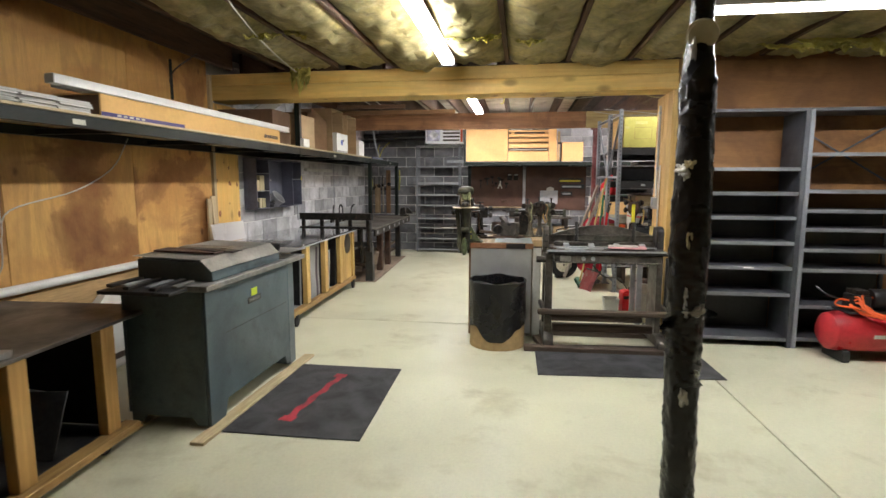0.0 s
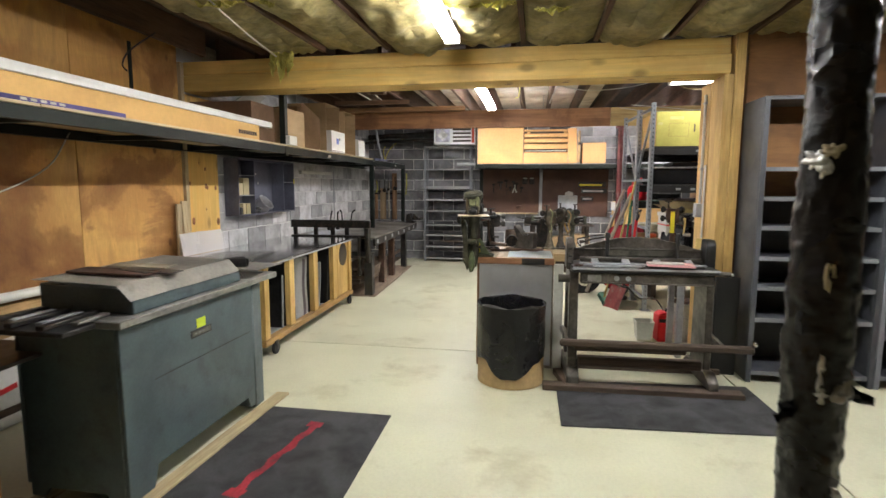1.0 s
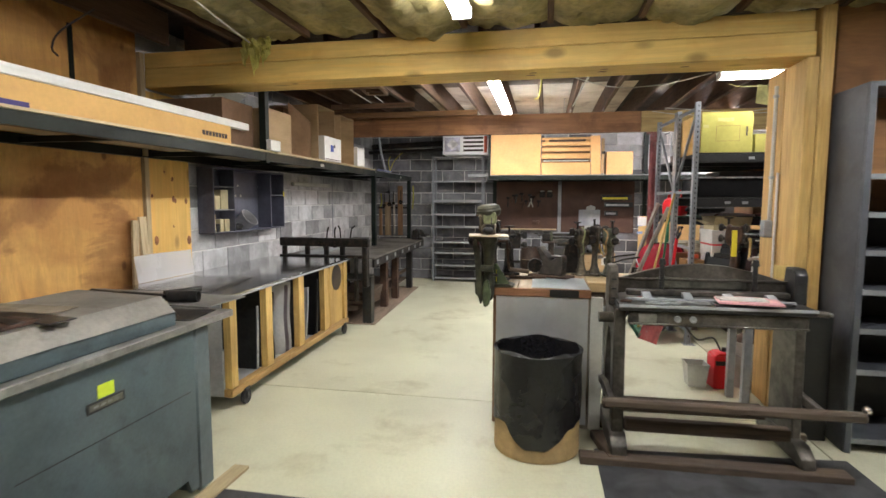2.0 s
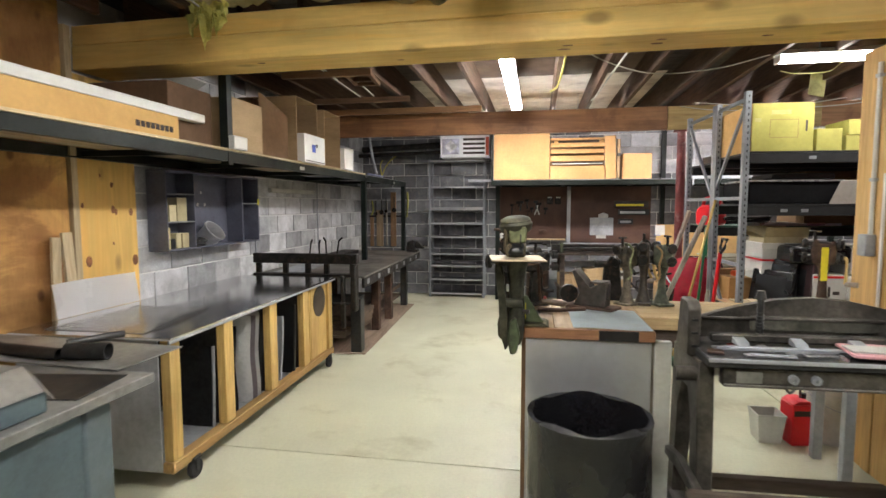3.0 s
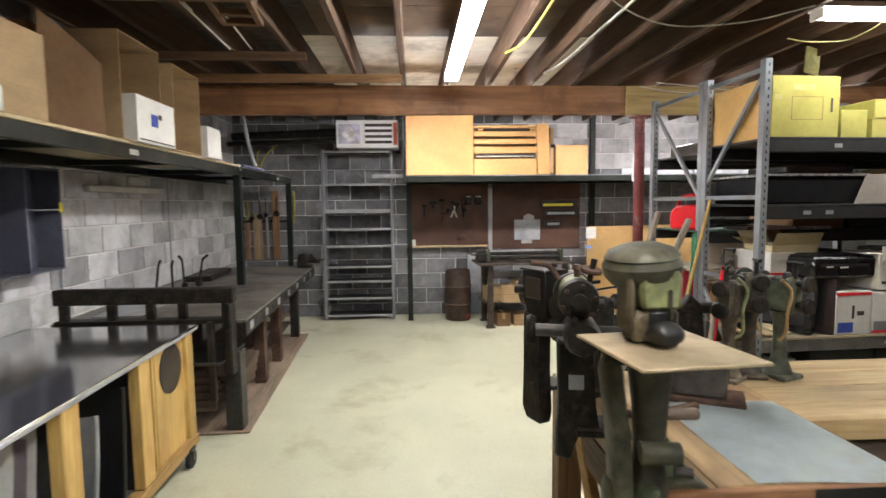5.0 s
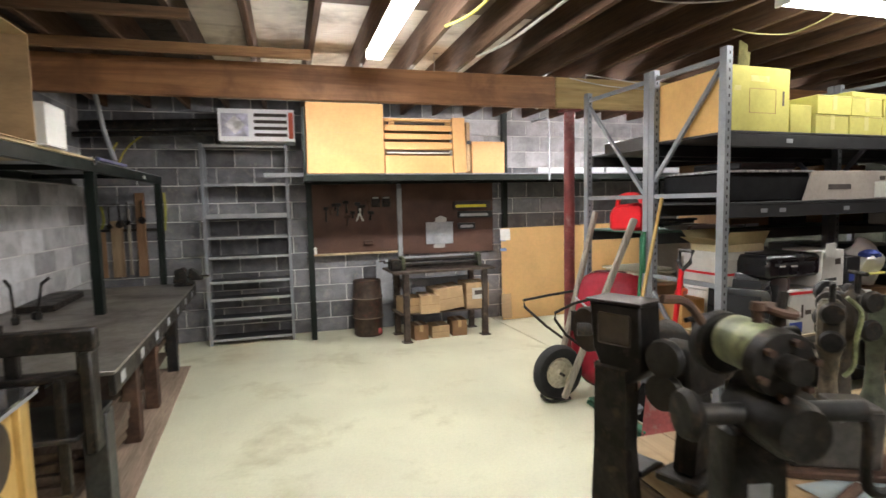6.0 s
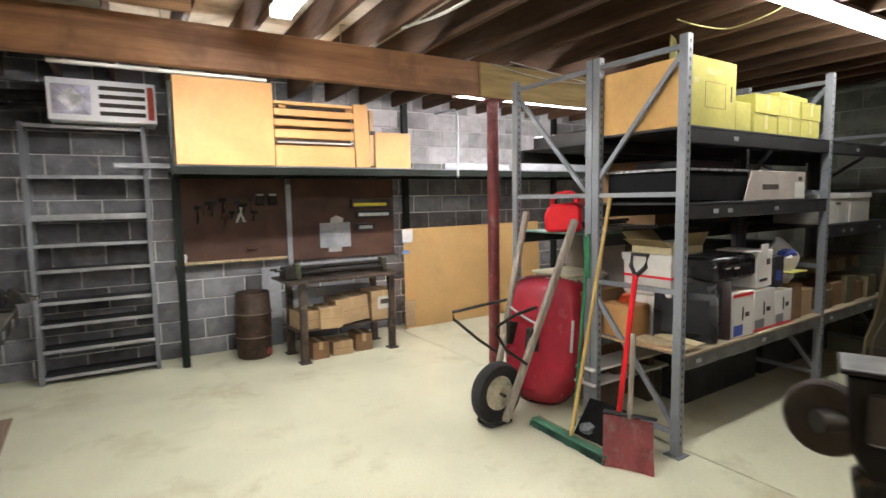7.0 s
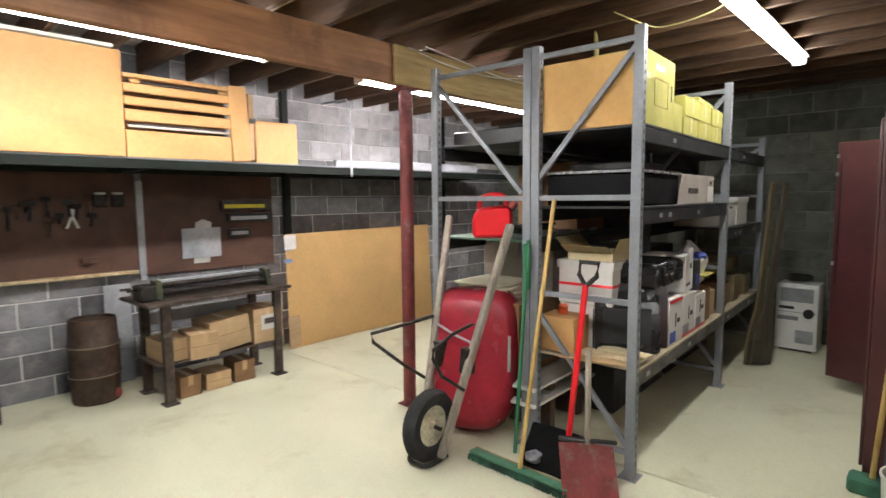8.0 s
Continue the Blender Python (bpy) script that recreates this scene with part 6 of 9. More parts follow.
part("clamp_plate", prism(B(), [(-0.085, 0.86), (-0.09, 0.94), (-0.065, 0.99), (-0.045, 0.95), (-0.05, 0.85)], "y", 0.03, 0.09, 0.010), GRIME, gm)
part("boss", cyl(B(), (-0.04, 0.0, 1.04), (0.035, -0.01, 1.04), 0.022, seg=14), GRIME, gm)
part("clamp_screw", cyl(B(), (0.03, 0.0, 1.0), (0.062, -0.01, 1.0), 0.010, seg=10), DARK_STEEL, gm)
part("work_plate", prism(B(), [(-0.136, 0.108), (-0.102, -0.140), (0.139, -0.120), (0.105, 0.130)], "z", 1.245, 1.252, 0.002), surf("buff_plate", (0.42, 0.34, 0.22), 0.42, 0.2, vary=0.12, grain=25, blotch=6, stain=(0.24, 0.17, 0.10), stain_amount=0.5), gm, "square buff-coloured work plate")
part("hood", lathe(B(), [(0.0, 0.0), (0.064, 0.0), (0.075, 0.014), (0.080, 0.036), (0.072, 0.052), (0.046, 0.064), (0.0, 0.068)], 26, pose(-0.005, 0.085, 1.366, 4, -5, 0)), GRIME, gm)
part("hood_cap", lathe(B(), [(0.070, 0.046), (0.075, 0.053), (0.067, 0.066), (0.04, 0.077), (0.0, 0.080)], 26, pose(-0.005, 0.085, 1.366, 4, -5, 0)), surf("worn_brown_cap", (0.085, 0.08, 0.05), 0.6, vary=0.3, grain=30, blotch=10, bump=0.3, stain=(0.03, 0.027, 0.02), stain_amount=0.8), gm, "worn brown-olive cap")
part("face", prism(B(), [(-0.034, 1.318), (-0.040, 1.385), (-0.026, 1.400), (0.034, 1.400), (0.046, 1.386), (0.042, 1.318)], "y", 0.012, 0.085, 0.007), PALE_GREEN, gm, "pale green face casting")
part("lower_face", prism(B(), [(-0.050, 1.253), (-0.052, 1.30), (-0.034, 1.317), (0.042, 1.317), (0.040, 1.253)], "y", 0.018, 0.08, 0.006), BROWN_CAST, gm)
part("cheek", box(B(), -0.062, -0.042, 0.02, 0.085, 1.27, 1.385, 0.008), BROWN_CAST, gm)
part("rib", box(B(), 0.014, 0.022, 0.004, 0.013, 1.30, 1.36, 0.003), GRIME, gm)
part("slot", box(B(), -0.022, 0.034, 0.010, 0.018, 1.288, 1.316, 0.003), BLACK, gm)
part("nose", lump(B(), (-0.002, -0.012, 1.278), 0.036, 0.12, 6, 3, (1.0, 0.8, 0.66)), BLACK, gm)
part("crank", pipe(B(), [(0.03, 0.16, 1.20), (0.10, 0.22, 1.20), (0.108, 0.24, 1.08), (0.115, 0.26, 1.01)], 0.008, 8, False), RUST, gm)
part("crank_shaft", cyl(B(), (0.0, 0.05, 1.20), (0.035, 0.165, 1.20), 0.014, seg=12), GRIME, gm)
part("grip", cyl(B(), (0.115, 0.26, 1.005), (0.241, 0.31, 0.985), 0.013, 0.016, seg=10), surf("worn_grip", (0.13, 0.09, 0.065), 0.5, vary=0.2), gm, "worn wooden grip")
part("oil_streak", box(B(), 0.040, 0.044, 0.1135, 0.1148, 0.94, 1.02, 0.0), YELLOW, gm)

# burring machine with a pale green barrel, between the plate machine and the grinder
bu = thing("burring_machine", -0.545, 5.42, 0.0, -12, "grimy black burring machine with a pale green barrel", "machine")
part("pedestal", prism(B(), [(-0.055, 0.84), (-0.045, 0.98), (-0.05, 1.16), (0.05, 1.16), (0.045, 0.98), (0.075, 0.908), (0.0, 0.905), (-0.01, 0.83)], "y", -0.035, 0.035, 0.008), CAST, bu)
part("foot", prism(B(), [(0.0, 0.908), (0.0, 0.926), (0.10, 0.926), (0.15, 0.914), (0.15, 0.908)], "y", -0.06, 0.06, 0.003), CAST, bu)
part("gear_case", lathe(B(), [(0, -0.075), (0.038, -0.075), (0.047, -0.06), (0.048, 0.05), (0.04, 0.075), (0, 0.075)], 22, pose(0.01, -0.045, 1.185, 90, 0, 0)), CAST, bu)
part("barrel", lathe(B(), [(0, -0.045), (0.038, -0.045), (0.043, -0.036), (0.043, 0.045), (0.039, 0.055), (0, 0.055)], 26, pose(0.0, 0.0, 1.29, 90, 0, 0)), PALE_GREEN, bu, "pale green enamelled barrel")
part("flange", lathe(B(), [(0.0, 0.057), (0.050, 0.057), (0.056, 0.064), (0.056, 0.086), (0.050, 0.094), (0.03, 0.094), (0.03, 0.11), (0, 0.11)], 26, pose(0.0, 0.0, 1.275, 90, 0, 180)), CAST, bu)
part("rear_flange", lathe(B(), [(0.0, 0.056), (0.050, 0.056), (0.054, 0.062), (0.050, 0.085), (0.02, 0.088), (0.02, 0.12), (0, 0.12)], 22, pose(0.0, 0.0, 1.28, 90, 0, 0)), CAST, bu)
part("cross_shaft", cyl(B(), (-0.12, -0.03, 1.19), (0.16, -0.05, 1.19), 0.017, seg=12), DARK_STEEL, bu)
part("disc_roll", lathe(B(), [(0, -0.012), (0.036, -0.012), (0.042, 0), (0.036, 0.012), (0, 0.012)], 20, pose(-0.12, -0.03, 1.19, 0, 90, 0)), CAST, bu)
part("crank", pipe(B(), [(0.15, -0.05, 1.19), (0.17, -0.05, 1.16), (0.175, -0.05, 1.06), (0.24, -0.05, 1.05)], 0.009, 8), CAST, bu)
part("adjusting_screw", cyl(B(), (0.03, -0.02, 1.31), (0.045, -0.02, 1.38), 0.008, seg=8), CAST, bu)

for k in range(6):
    a = k * math.pi / 3 + 0.3
    part("bolt", cyl(B(), (0.043 * math.cos(a), -0.088, 1.275 + 0.043 * math.sin(a)), (0.043 * math.cos(a), -0.101, 1.275 + 0.043 * math.sin(a)), 0.0065, seg=6), RUST, bu)
part("oil_cup", lathe(B(), [(0, 0), (0.008, 0), (0.008, 0.018), (0.012, 0.022), (0.010, 0.034), (0, 0.036)], 12, pose(0.0, -0.02, 1.331)), RUST, bu)
part("lever", pipe(B(), [(-0.03, 0.07, 1.30), (-0.07, 0.07, 1.35), (-0.12, 0.06, 1.36)], 0.008, 8), RUST, bu)
part("adjusting_wheel", lathe(B(), [(0.018, -0.005), (0.028, -0.005), (0.030, 0), (0.028, 0.005), (0.018, 0.005)], 18, pose(0.037, -0.02, 1.35, 10, 10, 0)), RUST, bu)
part("name_plate", box(B(), -0.02, 0.02, -0.0385, -0.0355, 1.03, 1.07, 0.001), GALV_DULL, bu)

# pedestal grinder on the bench edge
gr = thing("bench_grinder", -0.55, 5.755, 0.0, 24, "black bench grinder with a boxed guard and worn brown wheel", "grinder")
part("pedestal", prism(B(), [(-0.045, 0.80), (-0.055, 0.84), (-0.036, 0.98), (-0.030, 1.10), (-0.045, 1.17), (0.05, 1.17), (0.034, 1.08), (0.042, 0.98), (0.055, 0.84), (0.03, 0.80)], "x", -0.05, 0.0, 0.008), CAST, gr)
part("base", prism(B(), [(0.0, 0.908), (0.0, 0.924), (0.07, 0.924), (0.10, 0.912), (0.10, 0.908)], "y", -0.05, 0.04, 0.003), BLACK, gr)
part("guard_box", prism(B(), [(-0.070, 1.165), (-0.064, 1.305), (0.060, 1.305), (0.050, 1.20), (0.02, 1.14), (-0.04, 1.13)], "x", -0.045, 0.04, 0.004), surf("worn_black_guard", (0.014, 0.012, 0.011), 0.45, 0.1, vary=0.3, grain=30, blotch=9, stain=(0.06, 0.046, 0.036), stain_amount=0.6, spec=0.25), gr)
part("guard_lid", box(B(), -0.050, 0.045, -0.070, 0.068, 1.306, 1.313, 0.002), surf("worn_dark_lid", (0.020, 0.015, 0.013), 0.42, 0.1, vary=0.3, blotch=9, stain=(0.06, 0.042, 0.034), stain_amount=0.5, spec=0.3), gr, "worn dark brown lid")
part("side_recess", box(B(), -0.048, -0.0455, -0.045, 0.035, 1.215, 1.285, 0.004), surf("brown_recess", (0.05, 0.038, 0.028), 0.6, vary=0.2), gr)
part("wheel", lathe(B(), [(0, -0.012), (0.049, -0.010), (0.053, -0.006), (0.053, 0.006), (0.049, 0.010), (0, 0.012)], 32, pose(-0.018, 0.080, 1.232, 0, 90, -18)), surf("worn_grinding_wheel", (0.075, 0.057, 0.046), 0.8, vary=0.2, grain=90, blotch=9, bump=0.5, stain=(0.07, 0.05, 0.04), stain_amount=0.6), gr, "worn brown grinding wheel")
part("arbor", cyl(B(), (-0.05, 0.09, 1.235), (0.0, 0.03, 1.235), 0.016, seg=12), CAST, gr)
part("tool_rest", box(B(), 0.042, 0.12, -0.05, 0.03, 1.15, 1.162, 0.003), CAST, gr)
part("motor", lathe(B(), [(0, -0.06), (0.045, -0.06), (0.055, -0.045), (0.055, 0.05), (0.04, 0.065), (0, 0.065)], 22, pose(0.10, -0.03, 1.19, 0, 90, 0)), CAST, gr)
for x, y, rz in ((-0.42, 5.68, 20),):
    rl = thing("swaging_roller", x, y, 0.908, rz, "black oily swaging roller clamped to the bench", "machine", "bench rollers")
    part("foot", box(B(), -0.07, 0.07, -0.05, 0.05, 0, 0.02, 0.004), CAST, rl)
    part("neck", prism(B(), [(-0.045, 0.02), (-0.022, 0.10), (-0.03, 0.20), (0.03, 0.20), (0.024, 0.10), (0.05, 0.02)], "y", -0.025, 0.025, 0.006), CAST, rl)
    part("yoke", prism(B(), [(-0.075, 0.20), (-0.085, 0.31), (-0.05, 0.33), (-0.03, 0.27), (0.04, 0.27), (0.06, 0.32), (0.085, 0.30), (0.08, 0.20)], "y", -0.03, 0.03, 0.008), CAST, rl)
    for z in (0.225, 0.295):
        part("roll", lathe(B(), [(0, -0.13), (0.038, -0.13), (0.042, -0.115), (0.034, -0.10), (0.013, -0.098), (0.013, 0.10), (0.026, 0.105), (0.026, 0.13), (0, 0.13)], 18, pose(0, 0, z, 0, 90, 0)), DARK_STEEL, rl)
    part("top_screw", cyl(B(), (0, 0, 0.27), (0, 0, 0.37), 0.009, seg=8), CAST, rl)
    part("tee_handle", cyl(B(), (-0.04, 0, 0.365), (0.04, 0, 0.365), 0.006, seg=8), CAST, rl)
# black forming stake beyond
st = thing("stake_tool", 0.04, 5.93, 0.905, 0, "black forming stake standing on the bench", "stake")
part("body", prism(B(), [(-0.06, 0), (-0.04, 0.225), (0.0, 0.28), (0.05, 0.24), (0.07, 0)], "y", -0.02, 0.02, 0.006), CAST, st)
part("horn", cyl(B(), (-0.10, 0, 0.225), (0.12, 0, 0.225), 0.022, seg=14), CAST, st)
part("arm", cyl(B(), (0.10, 0, 0.225), (0.12, -0.14, 0.185), 0.010, seg=8), CAST, st)

# steel shelving by the partition
def shelving(x, y, w, d, h, levels, label, rear):
    th = thing("steel_shelving", x, y, 0, 0, label, "shelving", "slate shelving")
    for sx in (0.0, w - 0.03):
        if not rear:
            part("side_panel", box(B(), sx, sx + 0.03, 0.03, d, 0.0, h, 0.002), SHELVING, th)
        else:
            part("rear_post", box(B(), sx, sx + 0.03, d - 0.03, d, 0, h, 0.002), SHELVING, th)
        part("front_post", box(B(), sx, sx + 0.035, 0.0, 0.028, 0, h, 0.002), RACK if rear else SHELVING, th)
    part("top", box(B(), 0.0, w, 0.004, d, h - 0.012, h + 0.016, 0.002), SHELVING, th)
    for z in levels:
        s = part("shelf", box(B(), 0.036, w - 0.036, 0.012, d - 0.002, z - 0.012, z + 0.0, 0.001), SHELVING, th)
        part("lip", box(B(), 0.036, w - 0.036, 0.002, 0.011, z - 0.03, z + 0.001, 0.001), LIGHT_SHELF, s)
    # dark sheet added behind the lower bays to stand for the shelves' shade
    part("back_panel", box(B(), 0.036, w - 0.036, d - 0.001, d + 0.004, 0.06, levels[-3] - 0.014 if rear else levels[-2] - 0.014, 0.001), RACK_DARK, th, "dark back panel added for the shade in the lower bays")
    if rear:
        for s in (1, -1):
            bm = B()
            box(bm, -0.008, 0.008, -0.002, 0.002, -0.48, 0.48, 0.001, Matrix.Translation((w / 2, d - 0.004, h - 0.35)) @ Matrix.Rotation(radians(58 * s), 4, "Y"))
            part("cross_brace", bm, SHELVING, th)
    return th


shelving(1.585, 5.06, 0.86, 0.40, 2.11, (0.09, 0.50, 0.74, 0.965, 1.19, 1.405, 1.62), "tall dark slate steel shelving unit, empty", False)
shelving(2.455, 5.06, 0.92, 0.40, 2.11, (0.10, 0.40, 0.73, 0.91, 1.09, 1.255, 1.425, 1.745), "open slate steel shelving unit with cross braces, empty", True)
solo("shelf_label", box(B(), 0, 0.09, -0.002, 0, 0, 0.016), PAPER, 2.0, 5.060, 0.722, 0, "small white paper label on the shelf edge", "label")

# air compressor
ac = thing("air_compressor", 2.98, 4.86, 0, 4, "red air compressor with an orange hose coiled on top", "compressor")
part("tank", lathe(B(), [(0.0, -0.42), (0.10, -0.41), (0.155, -0.37), (0.17, -0.30), (0.17, 0.30), (0.155, 0.37), (0.10, 0.41), (0.0, 0.42)], 32, pose(0, 0, 0.24, 0, 90, 0)), RED, ac)
for x in (-0.28, 0.28):
    part("foot", box(B(), x - 0.03, x + 0.03, -0.14, 0.14, 0.0, 0.10, 0.006), BLACK, ac)
part("deck", box(B(), -0.28, 0.28, -0.11, 0.11, 0.41, 0.425, 0.003), BLACK, ac)
part("motor", lathe(B(), [(0, -0.14), (0.085, -0.14), (0.09, -0.12), (0.09, 0.12), (0.085, 0.14), (0, 0.14)], 24, pose(0.10, 0.02, 0.51, 0, 90, 0)), BLACK, ac)
part("pump", box(B(), -0.22, -0.08, -0.08, 0.08, 0.426, 0.56, 0.012), BLACK, ac)
part("fins", box(B(), -0.20, -0.10, -0.07, 0.07, 0.561, 0.60, 0.004), CAST, ac)
part("badge", box(B(), 0.05, 0.15, -0.075, -0.070, 0.50, 0.55, 0.002), RED_BRIGHT, ac)
part("label", box(B(), -0.10, 0.0, -0.172, -0.168, 0.22, 0.25, 0.001), OFFWHITE, ac)
for k in range(7):
    bm = B()
    r0 = 0.20 + 0.016 * (k % 3)
    pts = [(0.10 + (r0 + 0.10) * math.cos(a) + 0.02 * math.sin(5 * a + k), -0.06 + r0 * 0.62 * math.sin(a) - 0.012 * k, 0.47 + 0.012 * k - 0.13 * max(0.0, -math.sin(a)) * (0.6 + 0.08 * k) + 0.02 * math.sin(3 * a + k)) for a in [2 * math.pi * s / 14 for s in range(15)]]
    pipe(bm, pts, 0.0085, 8, True, 3)
    part("hose_coil", bm, ORANGE, ac, "bright orange air hose loop")
bm = B()
pipe(bm, [(-0.18, 0.0, 0.50), (-0.32, -0.04, 0.52), (-0.36, -0.08, 0.48), (-0.20, -0.12, 0.46)], 0.0085, 8)
part("hose_end", bm, ORANGE, ac)
bm = B()
pipe(bm, [(-0.42, 0.1, 0.60), (-0.38, 0.05, 0.55), (-0.30, 0.02, 0.52)], 0.008, 8)
part("cord", bm, BLACK, ac)

# buckets behind the shear
bk = thing("metal_pail", 1.435, 6.20, 0, 0, "scuffed pale grey pail filled with scrap", "pail")
part("pail", lathe(B(), [(0.0, 0.004), (0.115, 0.004), (0.118, 0.0), (0.138, 0.35), (0.143, 0.355), (0.143, 0.367), (0.134, 0.367), (0.131, 0.35), (0.112, 0.012), (0, 0.012)], 32), OFFWHITE, bk)
part("bail", pipe(B(), [(-0.143, 0, 0.34), (-0.12, -0.08, 0.28), (0, -0.15, 0.23), (0.12, -0.08, 0.28), (0.143, 0, 0.34)], 0.004, 6), GALV_DULL, bk)
bm = B()
for k in range(5):
    lump(bm, (0.05 * math.cos(k * 1.3), 0.05 * math.sin(k * 1.3), 0.365), 0.055, 0.8, k + 20, 2, (1.2, 1, 0.6))
part("scrap", bm, RUST, bk, "rusty scrap")
ck = thing("red_can", 1.215, 6.12, 0, 8, "red rectangular oil can with a black band", "can")
part("body", box(B(), -0.068, 0.068, -0.07, 0.07, 0.0, 0.26, 0.008), RED_BRIGHT, ck)
part("shoulder", prism(B(), [(-0.066, 0.261), (-0.03, 0.285), (0.03, 0.285), (0.066, 0.261)], "y", -0.066, 0.066, 0.003), RED_BRIGHT, ck)
part("spout", cyl(B(), (0.03, 0, 0.285), (0.03, 0, 0.315), 0.018, seg=14), BLACK, ck)
part("band", box(B(), -0.06, 0.06, -0.0715, -0.0702, 0.19, 0.225), BLACK, ck)
tb = thing("plastic_tub", 1.04, 6.12, 0, 0, "cloudy clear plastic tub of small parts", "tub")
part("tub", lathe(B(), [(0.0, 0.004), (0.09, 0.004), (0.115, 0.18), (0.12, 0.18), (0.12, 0.188), (0.11, 0.188), (0.086, 0.012), (0, 0.012)], 4, pose(0, 0, 0, 0, 0, 45)), OFFWHITE, tb)
part("contents", box(B(), -0.055, 0.055, -0.055, 0.055, 0.012, 0.10, 0.006), GALV_DULL, tb)
solo("floor_cable", pipe(B(), [(0.70, 5.15, 0.70), (0.85, 5.4, 0.55), (1.05, 5.75, 0.48), (1.20, 6.06, 0.31)], 0.007, 8), BLACK, label="black cable hanging behind the shear", category="cable")


# ---- north end ----
rk = thing("steel_rack", -2.16, 11.04, 0, 0, "tall grey steel shelving rack with nine narrow shelves, empty", "rack")
for x in (0.0, 0.885):
    for y in (0.0, 0.24):
        bm = B()
        prism(bm, [(x, y), (x + 0.035, y), (x + 0.035, y + 0.035), (x, y + 0.035)], "z", 0, 2.24, 0.003)
        part("post", bm, RACK, rk)
for z in (0.07, 0.30, 0.525, 0.72, 0.995, 1.215, 1.465, 1.80, 2.225):
    s = part("shelf", box(B(), 0.036, 0.884, 0.012, 0.26, z - 0.014, z, 0.001), RACK_DARK, rk)
    part("lip", box(B(), 0.036, 0.884, 0.0, 0.011, z - 0.028 - (0.02 if z == 1.465 else 0), z + 0.002, 0.001), surf("bright_lip", (0.42, 0.43, 0.45), 0.4, 0.3, vary=0.15) if z == 0.07 else bpy.data.materials["bright_lip"], s)
solo("steel_bracket", box(B(), 0, 0.50, -0.02, 0.02, 0, 0.045, 0.003), GALV_DULL, -1.50, 10.98, 1.865, 0, "grey steel arm fixed to the dark upright", "bracket")

# boxed fan on top of the rack
fan = thing("boxed_fan", -1.93, 10.86, 2.244, 0, "white appliance carton with a picture panel and dark bars", "box")
part("carton", box(B(), 0, 0.78, 0, 0.40, 0, 0.34, 0.004), surf("bright_carton_white", (0.86, 0.87, 0.92), 0.5, vary=0.04, grain=30), fan)
part("picture", box(B(), 0.03, 0.30, -0.0015, 0.0, 0.05, 0.29), surf("lilac_print", (0.70, 0.69, 0.86), 0.6, vary=0.3, grain=9, blotch=8), fan)
bm = B()
prism(bm, [(0.165, 0.07), (0.27, 0.17), (0.165, 0.27), (0.06, 0.17)], "y", -0.003, -0.0016)
part("picture_shape", bm, surf("pale_print", (0.86, 0.85, 0.90), 0.6, vary=0.2, grain=12, blotch=12), fan)
for k in range(4):
    part("print_bar", box(B(), 0.36, 0.70, -0.0015, 0.0, 0.05 + 0.07 * k, 0.085 + 0.07 * k), INK, fan)
part("red_panel", box(B(), 0.715, 0.765, -0.0015, 0.0, 0.03, 0.31), surf("orange_red_print", (0.62, 0.10, 0.05), 0.6), fan)

# back shelf with its uprights
bs = thing("back_shelf", -1.06, 10.42, 1.79, 0, "dark green steel shelf along the back wall", "shelf")
part("front_angle", prism(B(), [(0.0, 0.0), (0.0, 0.065), (0.006, 0.065), (0.006, 0.008), (0.05, 0.008), (0.05, 0.0)], "x", 0, 5.3), GREEN_STEEL, bs)
part("back_angle", prism(B(), [(0.86, 0.0), (0.86, 0.065), (0.866, 0.065), (0.866, 0.008), (0.90, 0.008), (0.90, 0.0)], "x", 0, 5.3), GREEN_STEEL, bs)
part("deck", box(B(), 0.0, 5.3, -0.006, 0.88, 0.067, 0.078, 0.001), LIGHT_SHELF, bs)
for k in range(6):
    part("cross_angle", box(B(), 0.02 + 1.0 * k, 0.06 + 1.0 * k, 0.02, 0.88, 0.01, 0.05, 0.002), GREEN_STEEL, bs)
for x, y, z0, z1 in ((0.0, 0.50, -1.79, 0.95), (2.52, 0.83, -0.75, 0.95), (4.9, 0.83, -1.79, 0.95)):
    part("upright", prism(B(), [(x, y), (x + 0.065, y), (x + 0.065, y + 0.008), (x + 0.008, y + 0.008), (x + 0.008, y + 0.065), (x, y + 0.065)], "z", z0, z1), GREEN_STEEL, bs)
part("front_upright", box(B(), -0.03, 0.0, 0.0, 0.03, 0.0, 0.75, 0.002), GREEN_STEEL, bs)
part("strap", pipe(B(), [(2.76, -0.01, -0.02), (2.76, -0.01, 0.66), (2.76, 0.05, 0.72), (2.78, 0.5, 0.74)], 0.012, 6, False), GALV_DULL, bs)

# furniture panels and slatted crate stacked on the shelf
BZ = 1.869
cr = thing("large_carton", -1.05, 10.40, BZ, 0, "large buff panel carton standing on the back shelf", "box")
part("front", box(B(), 0.0, 0.80, 0.0, 0.02, 0, 0.725, 0.003), CARD_LIGHT, cr)
part("body", box(B(), 0.004, 0.796, 0.021, 0.40, 0, 0.72, 0.003), CARD_LIGHT, cr)
for k in range(2):
    part("score", box(B(), 0.01, 0.79, -0.001, 0.0, 0.20 + 0.22 * k, 0.202 + 0.22 * k), CARD, cr)
cp = thing("slatted_crate", -0.24, 10.42, BZ, 0, "buff slatted crate with dark rods between its slats", "crate")
part("backing", box(B(), 0.0, 0.76, 0.10, 0.36, 0, 0.58, 0.002), CARD_DARK, cp)
part("lower_panel", box(B(), 0.0, 0.76, 0.0, 0.098, 0, 0.19, 0.003), CARD_LIGHT, cp)
